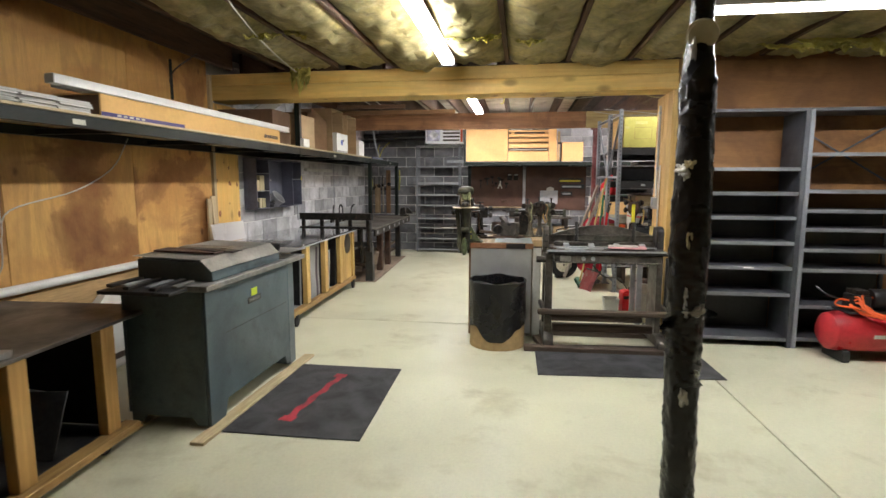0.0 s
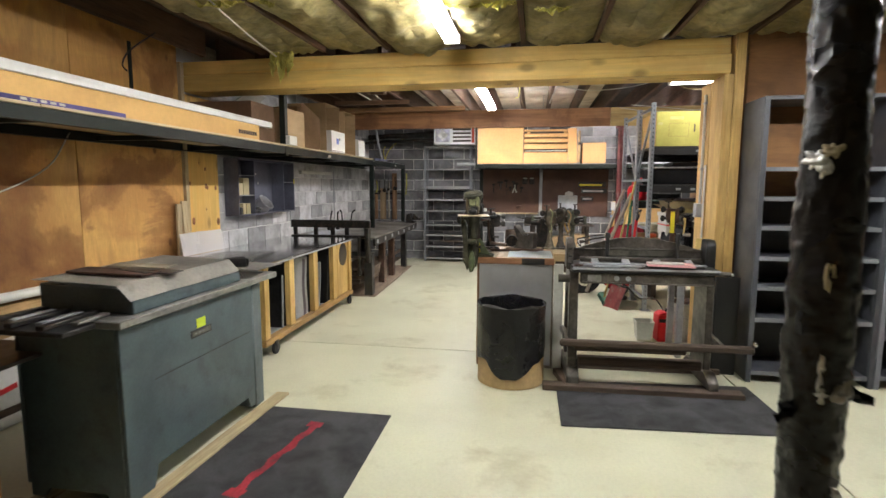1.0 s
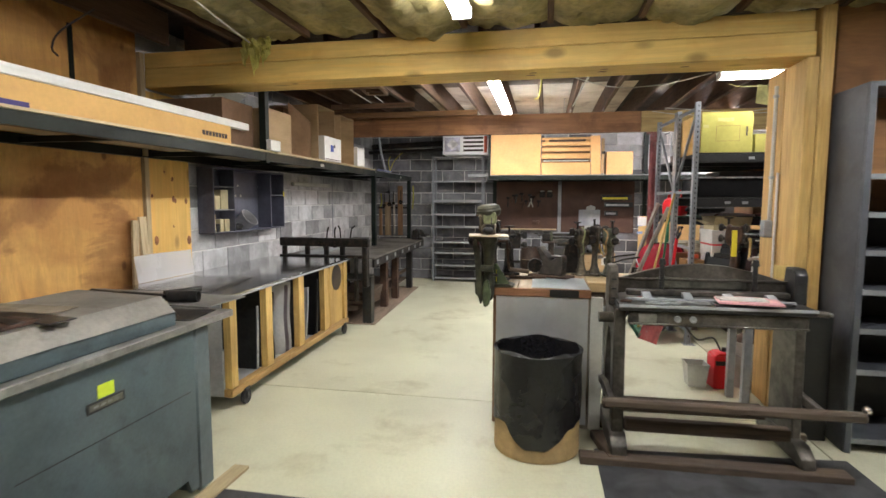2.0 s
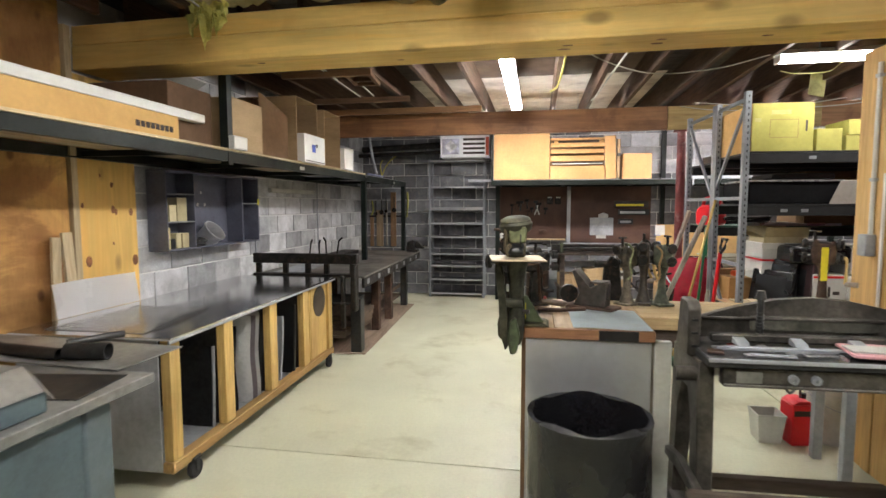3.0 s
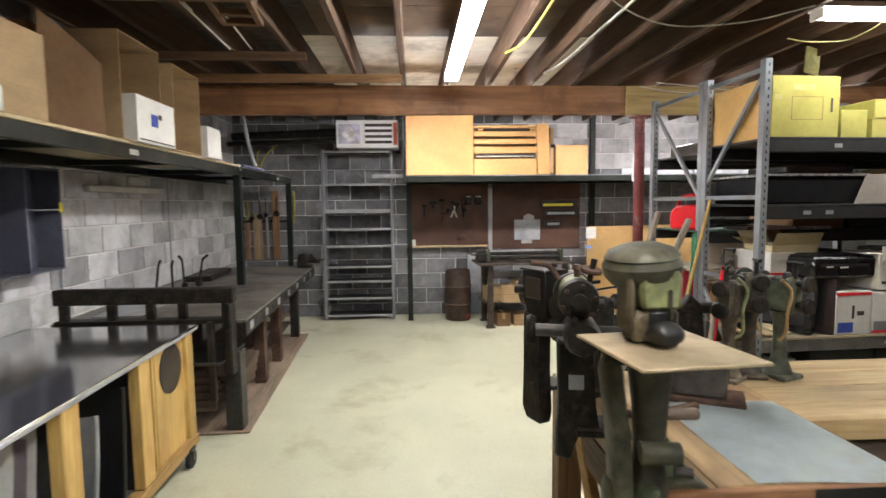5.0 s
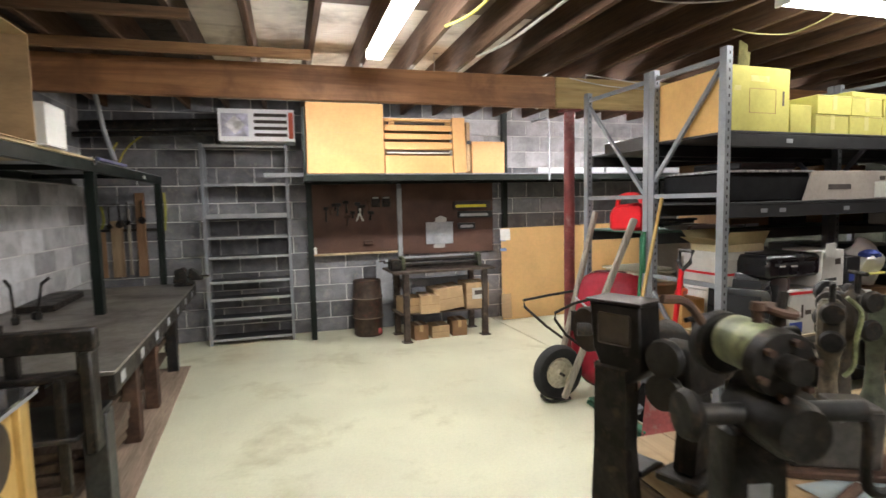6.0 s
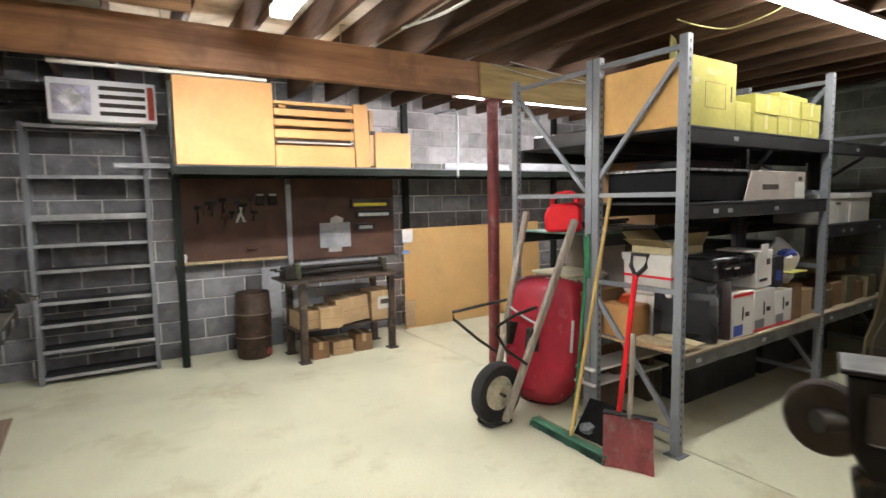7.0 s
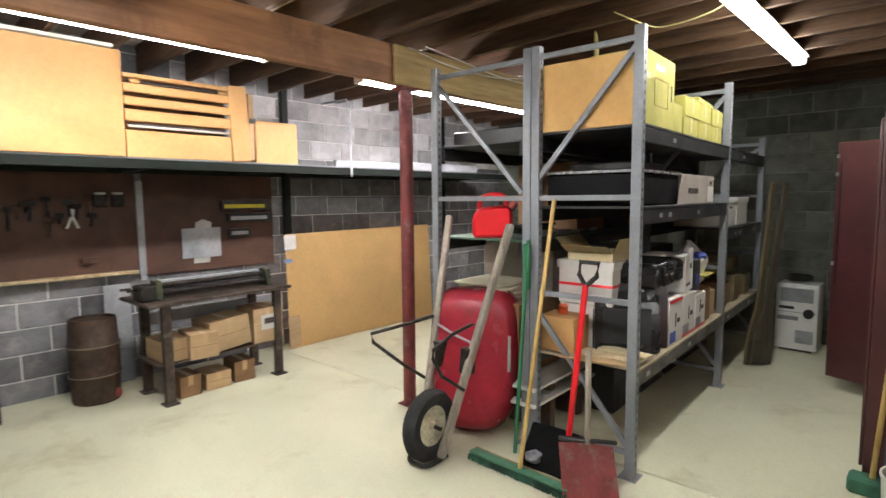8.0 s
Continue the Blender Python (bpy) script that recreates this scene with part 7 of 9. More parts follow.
for z0, z1 in ((0.255, 0.335), (0.365, 0.425), (0.455, 0.515), (0.555, 0.585)):
    part("slat", box(B(), 0.0, 0.76, 0.0, 0.03, z0, z1, 0.004), CARD_LIGHT, cp)
for z in (0.222, 0.235, 0.535):
    part("rod", cyl(B(), (0.03, 0.03, z), (0.73, 0.03, z), 0.010, seg=10), INK if z != 0.222 else OFFWHITE, cp)
for x in (0.05, 0.68):
    part("pad", cyl(B(), (x, 0.02, 0.535), (x + 0.06, 0.02, 0.535), 0.018, seg=12), CARD_LIGHT, cp)
pl = thing("upright_plank", 0.53, 10.41, BZ, 0, "buff plank standing on end beside the crate", "plank")
part("plank", box(B(), 0.0, 0.15, 0.0, 0.04, 0, 0.60, 0.004, Matrix.Rotation(radians(-2), 4, "Y")), CARD_LIGHT, pl)
part("side", box(B(), 0.155, 0.20, 0.03, 0.10, 0.02, 0.56, 0.003), CARD, pl)
part("cap", box(B(), 0.16, 0.215, 0.025, 0.105, 0.32, 0.36, 0.003), BLACK, pl)
solo("flat_carton", box(B(), 0, 0.40, 0, 0.30, 0, 0.36, 0.003), CARD_LIGHT, 0.77, 10.50, BZ, 0, "shorter buff carton on the back shelf", "box")
for k, (x, w) in enumerate(((1.62, 0.9), (2.55, 1.2))):
    solo("foam_panel", box(B(), 0, w, 0, 0.05, 0, 0.07 + 0.02 * k, 0.003), GALV_DULL, x, 10.55, BZ, 0, "pale grey panel lying on the back shelf", "panel", "grey panels")

# tool board
pg = thing("tool_board", -1.03, 11.325, 0, 0, "dark brown tool board fixed to the block wall", "tool board")
part("board", box(B(), 0.0, 1.08, -0.03, -0.012, 0.96, 1.79, 0.002), PEGBOARD, pg)
part("board", box(B(), 1.14, 2.36, -0.03, -0.012, 0.90, 1.79, 0.002), PEGBOARD, pg)
part("joint_strip", box(B(), 1.082, 1.138, -0.04, -0.012, 0.86, 1.73, 0.003), GALV_DULL, pg, "light metal strip")
part("ledge", box(B(), -0.02, 1.06, -0.10, -0.012, 0.935, 0.958, 0.003), PALE_Z, pg, "pale timber ledge")
solo("paper_cup", box(B(), -0.03, 0.03, -0.03, 0.03, 0, 0.08, 0.004), WHITE_CARD, -0.98, 11.26, 0.959, 0, "white card box on the ledge", "box")
random.seed(11)
for k in range(11):
    x, z, ln = -0.82 + 0.055 * k + random.uniform(-0.02, 0.02), 1.52 + random.uniform(-0.12, 0.06), random.uniform(0.06, 0.17)
    bm = B()
    cyl(bm, (0, -0.015, 0), (random.uniform(-0.02, 0.02), -0.015, -ln), 0.008, 0.014, seg=8)
    box(bm, -0.03 - 0.01 * (k % 3), 0.03, -0.03, 0.0, -0.02, 0.02, 0.005)
    solo("hanging_tool", bm, (CAST, RUST, CAST, BLACK)[k % 4], x, 11.295, z, 0, "dark hand tool hanging on the tool board", "tool", "board tools")
solo("pliers", prism(B(), [(-0.02, 0.09), (0.0, 0.10), (0.02, 0.09), (0.012, 0.04), (0.05, -0.06), (0.03, -0.06), (0.0, 0.015), (-0.03, -0.06), (-0.05, -0.06), (-0.012, 0.04)], "y", -0.02, 0), OFFWHITE, -0.42, 11.295, 1.40, 0, "pale pliers hanging on the tool board", "pliers")
solo("hammer", box(B(), -0.05, 0.06, -0.05, 0.0, 0, 0.05, 0.006), RUST, -0.33, 11.29, 1.05, 0, "rusty block tool hanging low on the board", "tool")
for k in range(2):
    hk = thing("cup_hook", -0.22 + 0.13 * k, 11.293, 1.58, 0, "dark tool holder with a pale top on the board", "holder", "tool holders")
    part("holder", box(B(), -0.05, 0.05, -0.05, 0.0, -0.07, 0.03, 0.006), CAST, hk)
    part("cap", box(B(), -0.035, 0.035, -0.052, -0.002, 0.031, 0.05, 0.003), OFFWHITE, hk)
sg_ = thing("grey_plate", 0.41, 11.285, 1.02, 0, "plain grey metal plate over a torn paper sheet", "plate")
part("plate", box(B(), 0.0, 0.36, -0.012, -0.006, 0, 0.28, 0.002), GALV_DULL, sg_)
part("paper", prism(B(), [(0.10, -0.05), (0.25, -0.05), (0.28, 0.33), (0.20, 0.36), (0.13, 0.33)], "y", -0.004, -0.002), PAPER, sg_)
for k, (x0, x1, z0, z1, mm) in enumerate(((0.78, 1.28, 1.46, 1.56, INK), (0.84, 1.30, 1.345, 1.43, RACK_DARK), (0.84, 1.06, 1.20, 1.28, RACK_DARK))):
    lab = thing("parts_box", x0, 11.29, z0, 0, "dark flat parts box on the tool board with a printed stripe", "box", "parts boxes")
    part("box", box(B(), 0, x1 - x0, -0.06, 0, 0, z1 - z0, 0.003), mm, lab)
    part("stripe", box(B(), 0.02, (x1 - x0) * 0.86, -0.0615, -0.0603, 0.02, 0.055), YELLOW if k == 0 else GALV_DULL, lab)

# rusty keg
kg = thing("steel_keg", -0.40, 10.98, 0, 0, "rusty steel keg with two raised hoops", "keg")
part("shell", lathe(B(), [(0.0, 0.008), (0.155, 0.008), (0.160, 0.0), (0.166, 0.02), (0.170, 0.20), (0.178, 0.21), (0.178, 0.225), (0.172, 0.235), (0.174, 0.43), (0.180, 0.44), (0.180, 0.455), (0.172, 0.465), (0.162, 0.64), (0.158, 0.655), (0.150, 0.655), (0.150, 0.635), (0.0, 0.635)], 36), surf("brown_keg", (0.075, 0.048, 0.034), 0.6, 0.3, vary=0.25, grain=30, blotch=5, bump=0.2, stain=(0.14, 0.05, 0.035), stain_amount=0.5), kg)
for z in (0.2175, 0.4475):
    part("hoop", lathe(B(), [(0.181, z - 0.006), (0.184, z), (0.181, z + 0.006), (0.176, z + 0.004), (0.176, z - 0.004)], 36), surf("worn_hoop", (0.25, 0.20, 0.15), 0.5, 0.4), kg)
part("rust_patch", lump(B(), (0.10, -0.128, 0.06), 0.04, 0.6, 3, 2, (1.0, 0.25, 0.8)), RED_DULL, kg)

# small table with a slip roll, cartons beneath
TABLE_BROWN = surf("dusty_brown_steel", (0.075, 0.052, 0.040), 0.6, 0.2, vary=0.3, grain=35, blotch=6, bump=0.3, stain=(0.19, 0.15, 0.11), stain_amount=0.5)
tbx = thing("small_bench", -0.12, 10.40, 0, 3, "small brown steel table with splayed feet", "table")
part("top", box(B(), -0.08, 1.12, -0.06, 0.50, 0.775, 0.80, 0.004), TABLE_BROWN, tbx)
for x in (0.04, 0.98):
    for y in (0.0, 0.42):
        bm = B()
        box(bm, x, x + 0.07, y, y + 0.05, 0.012, 0.774, 0.006)
        box(bm, x - 0.02, x + 0.09, y - 0.03, y + 0.08, 0, 0.012, 0.003)
        part("leg", bm, TABLE_BROWN, tbx)
part("shelf", box(B(), 0.0, 1.06, 0.02, 0.45, 0.30, 0.315, 0.003), DARK_WOOD, tbx)
part("stretcher", box(B(), 0.05, 1.03, 0.44, 0.47, 0.55, 0.65, 0.003), GALV_DULL, tbx)
sr = thing("slip_roll", -0.14, 10.48, 0.803, 3, "olive green slip roll with bright rollers on the table", "slip roll")
for x in (0.06, 0.98):
    part("end_frame", prism(B(), [(0.0, 0.0), (0.02, 0.14), (0.12, 0.15), (0.16, 0.0)], "x", x, x + 0.05, 0.006), OLIVE, sr)
for y, z, r in ((0.05, 0.05, 0.022), (0.09, 0.10, 0.022), (0.13, 0.05, 0.02)):
    part("roller", cyl(B(), (0.11, y, z), (0.98, y, z), r, seg=16), CAST if r > 0.02 else GALV_DULL, sr)
part("tie_bar", box(B(), 0.11, 0.98, 0.14, 0.17, 0.105, 0.135, 0.004), GALV_DULL, sr)
part("gear_cover", box(B(), -0.06, 0.06, -0.01, 0.15, 0.0, 0.12, 0.012), CAST, sr)
part("crank", pipe(B(), [(-0.06, 0.06, 0.09), (-0.12, 0.06, 0.09), (-0.14, -0.04, 0.12), (-0.20, -0.04, 0.12)], 0.010, 8, False), CAST, sr)


def closed_carton(x, y, z, w, d, h, rz, material, label, tilt=0.0, group="cartons under the table"):
    th = thing("carton", x, y, z, rz, label, "box", group, ry=tilt)
    part("body", box(B(), -w / 2, w / 2, -d / 2, d / 2, 0, h, 0.004), material, th)
    part("tape", box(B(), -0.02, 0.02, -d / 2 - 0.0012, d / 2 + 0.0012, h * 0.55, h + 0.0012, 0), surf_tape, th)
    part("seam", box(B(), -w / 2 + 0.01, w / 2 - 0.01, -d / 2 - 0.001, -d / 2, h * 0.5, h * 0.5 + 0.004), CARD_DARK, th)
    return th


surf_tape = surf("packing_tape", (0.50, 0.34, 0.17), 0.35, vary=0.1)
closed_carton(0.02, 10.60, 0.317, 0.22, 0.3, 0.17, 6, CARD, "small torn brown carton under the table")
closed_carton(0.22, 10.52, 0.317, 0.22, 0.3, 0.20, -4, CARD, "brown carton on the table's lower shelf")
closed_carton(0.46, 10.60, 0.335, 0.34, 0.32, 0.25, 3, CARD, "crushed brown carton tilted on the lower shelf", -6)
lbx = closed_carton(0.80, 10.62, 0.317, 0.28, 0.3, 0.30, 2, CARD, "brown carton with a white shipping label")
part("label", box(B(), -0.07, 0.09, -0.1525, -0.151, 0.11, 0.24), PAPER, lbx)
part("label_print", box(B(), -0.04, 0.05, -0.1535, -0.1526, 0.16, 0.21), INK, lbx)
for k, (x, w, h) in enumerate(((0.12, 0.17, 0.17), (0.36, 0.21, 0.14), (0.60, 0.18, 0.18))):
    closed_carton(x, 10.60 + 0.02 * k, 0.0, w, 0.24, h, 4 - 3 * k, CARD_DARK if k != 1 else CARD, "small brown carton on the floor under the table")
solo("metal_sheet", box(B(), 0, 0.20, 0, 0.012, 0, 0.55, 0.002), GALV_DULL, -0.24, 11.27, 0.30, 0, "grey metal panel leaning behind the keg", "panel")
solo("panel_prop", box(B(), 0, 0.2, 0, 0.05, 0, 0.30, 0.004), RACK, -0.24, 11.26, 0.0, 0, "grey block under the metal panel", "block")

# large cardboard sheet against the wall
cs = thing("cardboard_sheet", 1.40, 11.10, 0.0, 0.6, "large buff cardboard sheet leaning on the wall with blue tape tabs", "cardboard", rx=-4)
bm = B()
sheet(bm, lambda u, v: (2.1 * u - 0.03 * (1 - u) * (1 - v), 0.02 * math.sin(u * 4) * v, 1.20 * v + 0.02 * u), 14, 8, 0.008)
part("sheet", bm, surf("peach_card", (0.80, 0.53, 0.22), 0.75, vary=0.06, grain=30, blotch=1.4, bump=0.06), cs)
for z in (1.03, 0.90, 0.20, 0.12):
    part("tape_tab", box(B(), -0.03, 0.06, -0.012, -0.009, z, z + 0.04), TAPE_BLUE, cs)
part("corner_pad", box(B(), -0.035, 0.10, -0.014, -0.010, 0.02, 0.34), CARD, cs)
part("top_pad", box(B(), -0.02, 0.12, -0.014, -0.010, 1.04, 1.19), PAPER, cs)

# ceiling wires in the back room
for pts in ([(1.15, 8.98, 2.60), (1.5, 8.96, 2.545), (2.0, 8.95, 2.53), (2.4, 8.94, 2.575), (2.8, 8.93, 2.63)], [(1.3, 8.97, 2.635), (1.75, 8.96, 2.59), (2.2, 8.93, 2.54), (2.75, 8.90, 2.55), (3.3, 8.88, 2.62)]):
    solo("white_cable", pipe(B(), pts, 0.0045, 8), WIRE_WHITE, label="pale cable looping along the old beam", category="cable")
solo("yellow_cable", pipe(B(), [(-0.22, 6.3, 2.63), (-0.22, 6.9, 2.60), (-0.25, 7.5, 2.56), (-0.30, 7.9, 2.60)], 0.009, 8), WIRE_YELLOW, label="yellow cable looped under the joists", category="cable")
solo("white_cable", pipe(B(), [(-0.2, 6.4, 2.62), (0.1, 6.9, 2.60), (0.5, 7.1, 2.54), (0.95, 7.1, 2.56), (1.3, 7.0, 2.62)], 0.0045, 8), WIRE_WHITE, label="pale cable sagging under the joists", category="cable")
solo("white_cable", pipe(B(), [(0.25, 6.3, 2.62), (0.18, 7.2, 2.58), (0.14, 8.0, 2.56), (0.15, 8.6, 2.63)], 0.009, 8), WIRE_WHITE, label="pale cable along a joist", category="cable")
CORD = [(1.66, 7.72, 2.66), (1.74, 7.64, 2.615), (1.90, 7.60, 2.605), (1.96, 7.54, 2.60), (1.93, 7.38, 2.595), (1.91, 7.24, 2.61), (1.90, 7.14, 2.65)]
solo("light_cord", pipe(B(), CORD, 0.004, 8), surf("pale_yellow_cord", (0.62, 0.58, 0.25), 0.5), label="pale yellow cord drooping from the light fixture", category="cord")
solo("paper_scrap", box(B(), -0.085, 0.085, -0.008, 0.008, -0.20, 0, 0.004), surf("olive_paper", (0.30, 0.27, 0.11), 0.8, vary=0.2, blotch=6), 2.13, 8.08, 2.70, 20, "olive paper strip hanging from a joist", "paper", ry=6)
solo("metal_channel", prism(B(), [(0, 0), (0.05, 0), (0.05, 0.022), (0.046, 0.022), (0.046, 0.004), (0.004, 0.004), (0.004, 0.022), (0, 0.022)], "x", -1.87, -0.30), OFFWHITE, 0, 10.375, 2.60, 0, "pale metal channel lying on the tall carton", "channel")
solo("nailer_board", box(B(), -3.3, -1.06, -0.02, 0.02, 0, 0.068, 0.003), wood("brown_batten", (0.42, 0.22, 0.09), (0.27, 0.13, 0.055), "x", 0.6), 0, 8.72, 2.57, 0, "brown batten fixed under the joists", "batten")
AGED_BATTEN = wood("aged_batten_x", (0.20, 0.105, 0.05), (0.11, 0.058, 0.028), "x", 0.7, 0.2)
for x0, x1, y in ((-2.60, -1.80, 6.92), (-2.80, -1.74, 8.06)):
    solo("bridging", box(B(), x0, x1, -0.022, 0.022, 0, 0.055, 0.003), AGED_BATTEN, 0, y, 2.583, 0, "wooden bridging board nailed under the joists", "bridging", "bridging")
hf = thing("ceiling_frame", -1.96, 7.16, 2.60, 6, "small wooden frame nailed under the joists", "frame")
for x0, x1, y0, y1 in ((-0.12, 0.12, -0.22, -0.18), (-0.12, 0.12, 0.18, 0.22), (-0.12, 0.12, 0.02, 0.05), (-0.12, -0.085, -0.178, 0.178), (0.085, 0.12, -0.178, 0.178)):
    part("batten", box(B(), x0, x1, y0, y1, 0.0, 0.038, 0.002), AGED_BATTEN, hf)
for x, y0, y1 in ((-2.20, 6.45, 7.95), (-2.16, 6.45, 7.2), (-2.05, 7.25, 7.95)):
    solo("ceiling_wire", cyl(B(), (x, y0, 2.632), (x - 0.05, y1, 2.628), 0.006, seg=8), WIRE_WHITE, label="pale wire run along the joists", category="cable")



# ---- pallet racking and what leans on it ----
RK = thing("pallet_rack", 1.27, 7.36, 0, 3.2, "grey steel pallet racking two bays deep and two bays long", "rack")


def rack_post(x, y, h=2.43):
    bm = B()
    prism(bm, [(x, y), (x + 0.046, y), (x + 0.046, y + 0.008), (x + 0.008, y + 0.008), (x + 0.008, y + 0.044), (x + 0.046, y + 0.044), (x + 0.046, y + 0.052), (x, y + 0.052)], "z", 0.006, h)
    p = part("post", bm, RACK, RK)
    part("base_plate", box(B(), x - 0.02, x + 0.09, y - 0.02, y + 0.085, 0, 0.006, 0.001), RACK, p)
    bm = B()
    k = 0
    while 0.08 + 0.05 * k < h - 0.03:
        box(bm, x + 0.019, x + 0.029, y - 0.0012, y + 0.0004, 0.08 + 0.05 * k, 0.100 + 0.05 * k)
        k += 1
    tagged(part("slot_strip", bm, RACK_DARK, p), kind="stuff")
    return p


for x, h in ((0.0, 2.43), (1.87, 2.43), (3.30, 2.12)):
    for y in (0.0, 0.606, 0.664, 1.40):
        rack_post(x, y, h)


def rack_brace(x, y0, z0, y1, z1, w=0.03):
    bm = B()
    d = Vector((0, y1 - y0, z1 - z0))
    m = Matrix.Translation((x + 0.023, (y0 + y1) / 2, (z0 + z1) / 2)) @ d.to_track_quat("Z", "X").to_matrix().to_4x4()
    box(bm, -w / 2, w / 2, -0.012, 0.012, -d.length / 2, d.length / 2, 0.002, m)
    part("brace", bm, RACK, RK)


for x in (0.0, 1.87, 3.30):
    top = 2.37 if x < 3 else 2.06
    rack_brace(x, 0.04, top, 0.70, top)
    rack_brace(x, 0.70, top, 1.43, top)
    rack_brace(x, 0.04, 1.55, 0.70, 1.55)
    rack_brace(x, 0.70, 1.55, 1.43, 1.55)
    rack_brace(x, 0.05, top - 0.04, 0.69, 1.58)
    rack_brace(x, 1.42, top - 0.04, 0.73, 1.58)
    rack_brace(x, 0.04, 0.98, 0.70, 0.98)
    rack_brace(x, 0.69, 0.95, 0.05, 0.18)
    rack_brace(x, 0.04, 0.14, 0.70, 0.14)
LEVELS = (0.60, 1.49, 1.925)
for x0, x1 in ((0.048, 1.868), (1.918, 3.298)):
    for z in LEVELS if x0 < 1 else (0.60, 1.285, 1.925):
        for y in (0.002, 0.655):
            bm_ = part("beam", box(B(), x0, x1, y, y + 0.05, z - 0.085, z - 0.004, 0.004), RACK_DARK if z > 1 else RACK_DUSTY, RK)
            if y < 0.1:
                for k in ((0.40,) if z > 1.6 else (0.20, 0.36, 0.95) if z > 1 else (0.06, 0.85)):
                    part("tag_label", box(B(), x0 + 0.06 + k, x0 + 0.115 + k, y - 0.0012, y, z - 0.056, z - 0.030), GALV_DULL, bm_)
        part("deck", box(B(), x0, x1, 0.0, 0.71, z - 0.003, z + 0.012, 0.002), RACK_DARK if z > 1 else PALE_DECK, RK)
    for z in (0.30, 1.28, 1.90):
        for y in (0.73, 1.38):
            part("beam", box(B(), x0, x1, y, y + 0.045, z - 0.085, z - 0.004, 0.004), RACK_DARK, RK)
        part("deck", box(B(), x0, x1, 0.73, 1.43, z - 0.003, z + 0.010, 0.002), RACK_DARK if z != 1.28 else GREEN_DECK, RK)


def on_rack(x, y):
    """World place of a point in the rack's own plan."""
    a = radians(3.2)
    return 1.27 + x * math.cos(a) - y * math.sin(a), 7.36 + x * math.sin(a) + y * math.cos(a)


def rack_box(x, y, z, w, d, h, material, label, name="carton", rz=3.2, category="box", bev=0.004, group="rack goods", extra=()):
    wx, wy = on_rack(x, y)
    th = thing(name, wx, wy, z + 0.0125, rz, label, category, group)
    part("body", box(B(), 0, w, 0, d, 0, h, bev), material, th)
    for nm, bx, mt_ in extra:
        part(nm, box(B(), *bx), mt_, th)
    return th


T1, T2, T3 = LEVELS[2], LEVELS[1], LEVELS[0]
# top level
rack_box(0.058, 0.015, T1, 0.475, 0.645, 0.388, CARD_ORANGE, "large carton with a yellow printed face on top of the rack", extra=(
    ("yellow_face", (0.002, 0.473, -0.004, 0.0, 0.002, 0.386), CARD_YELLOW), ("print_frame", (0.14, 0.36, -0.0055, -0.0041, 0.11, 0.113), CARD_DARK), ("print_frame", (0.14, 0.36, -0.0055, -0.0041, 0.255, 0.258), CARD_DARK),
    ("print_frame", (0.14, 0.143, -0.0055, -0.0041, 0.11, 0.258), CARD_DARK), ("print_frame", (0.357, 0.36, -0.0055, -0.0041, 0.11, 0.258), CARD_DARK), ("print_mark", (0.415, 0.43, -0.0055, -0.0041, 0.16, 0.25), INK), ("yellow_side", (0.475, 0.479, 0.0, 0.645, 0.002, 0.386), CARD_YELLOW),
    ("top_flap", (0.01, 0.465, 0.01, 0.30, 0.389, 0.393), CARD_YELLOW), ("tape", (0.15, 0.30, -0.0052, -0.0041, 0.30, 0.335), PALE_TAPE), ("tape", (0.02, 0.07, -0.0052, -0.0041, 0.24, 0.27), PALE_TAPE)))
rack_box(0.57, 0.03, T1, 0.20, 0.3, 0.18, CARD_YELLOW, "yellow carton standing on the rack", rz=5)
for tier in range(2):
    for k in range(3):
        rack_box(0.80 + 0.325 * k + 0.012 * tier, 0.03, T1 + 0.127 * tier, 0.318, 0.34, 0.125, CARD_YELLOW, "small yellow carton stacked on the rack", rz=3.2 + random.uniform(-1.8, 1.8), extra=(("flap_seam", (0.004, 0.314, -0.0012, 0.0, 0.116, 0.118), CARD_DARK), ("tape", (0.14, 0.18, -0.0012, 0.0, 0.03, 0.124), PALE_TAPE)))
rack_box(1.15, 0.04, T1 + 0.256, 0.50, 0.3, 0.035, CARD_YELLOW, "flat yellow carton lid on the stack", rz=7)
rack_box(0.15, 0.78, 1.90, 0.9, 0.6, 0.10, BLACK, "black plastic tray on the rear rack", bev=0.01)
BIN_RIM = surf("bin_rim_highlight", (0.62, 0.63, 0.65), 0.25, 0.6, vary=0.3, blotch=12)
# middle level: black bins, the highlight on their rims painted bright, and a cream box
rack_box(0.07, 0.05, T2, 0.73, 0.54, 0.185, surf("matt_black_bin", (0.006, 0.006, 0.007), 0.7, vary=0.2, spec=0.15), "long black plastic bin with a highlight painted on its rim", name="storage_bin", category="bin", bev=0.012, extra=(("rim", (-0.012, 0.742, -0.012, 0.0, 0.186, 0.200), BIN_RIM), ("rim", (-0.012, 0.742, 0.54, 0.552, 0.186, 0.200), BIN_RIM), ("rim", (-0.012, 0.0, 0.0, 0.54, 0.186, 0.200), BIN_RIM), ("lid", (0.0, 0.73, 0.0, 0.54, 0.187, 0.196), RACK_DARK)))
rack_box(0.30, 0.15, T2 + 0.21, 0.5, 0.4, 0.05, BLACK, "black moulded tray stacked on the bin", name="storage_tray", category="tray", bev=0.01)
BEIGE_BOX = surf("dusty_beige_card", (0.37, 0.325, 0.29), 0.75, vary=0.1, blotch=4)
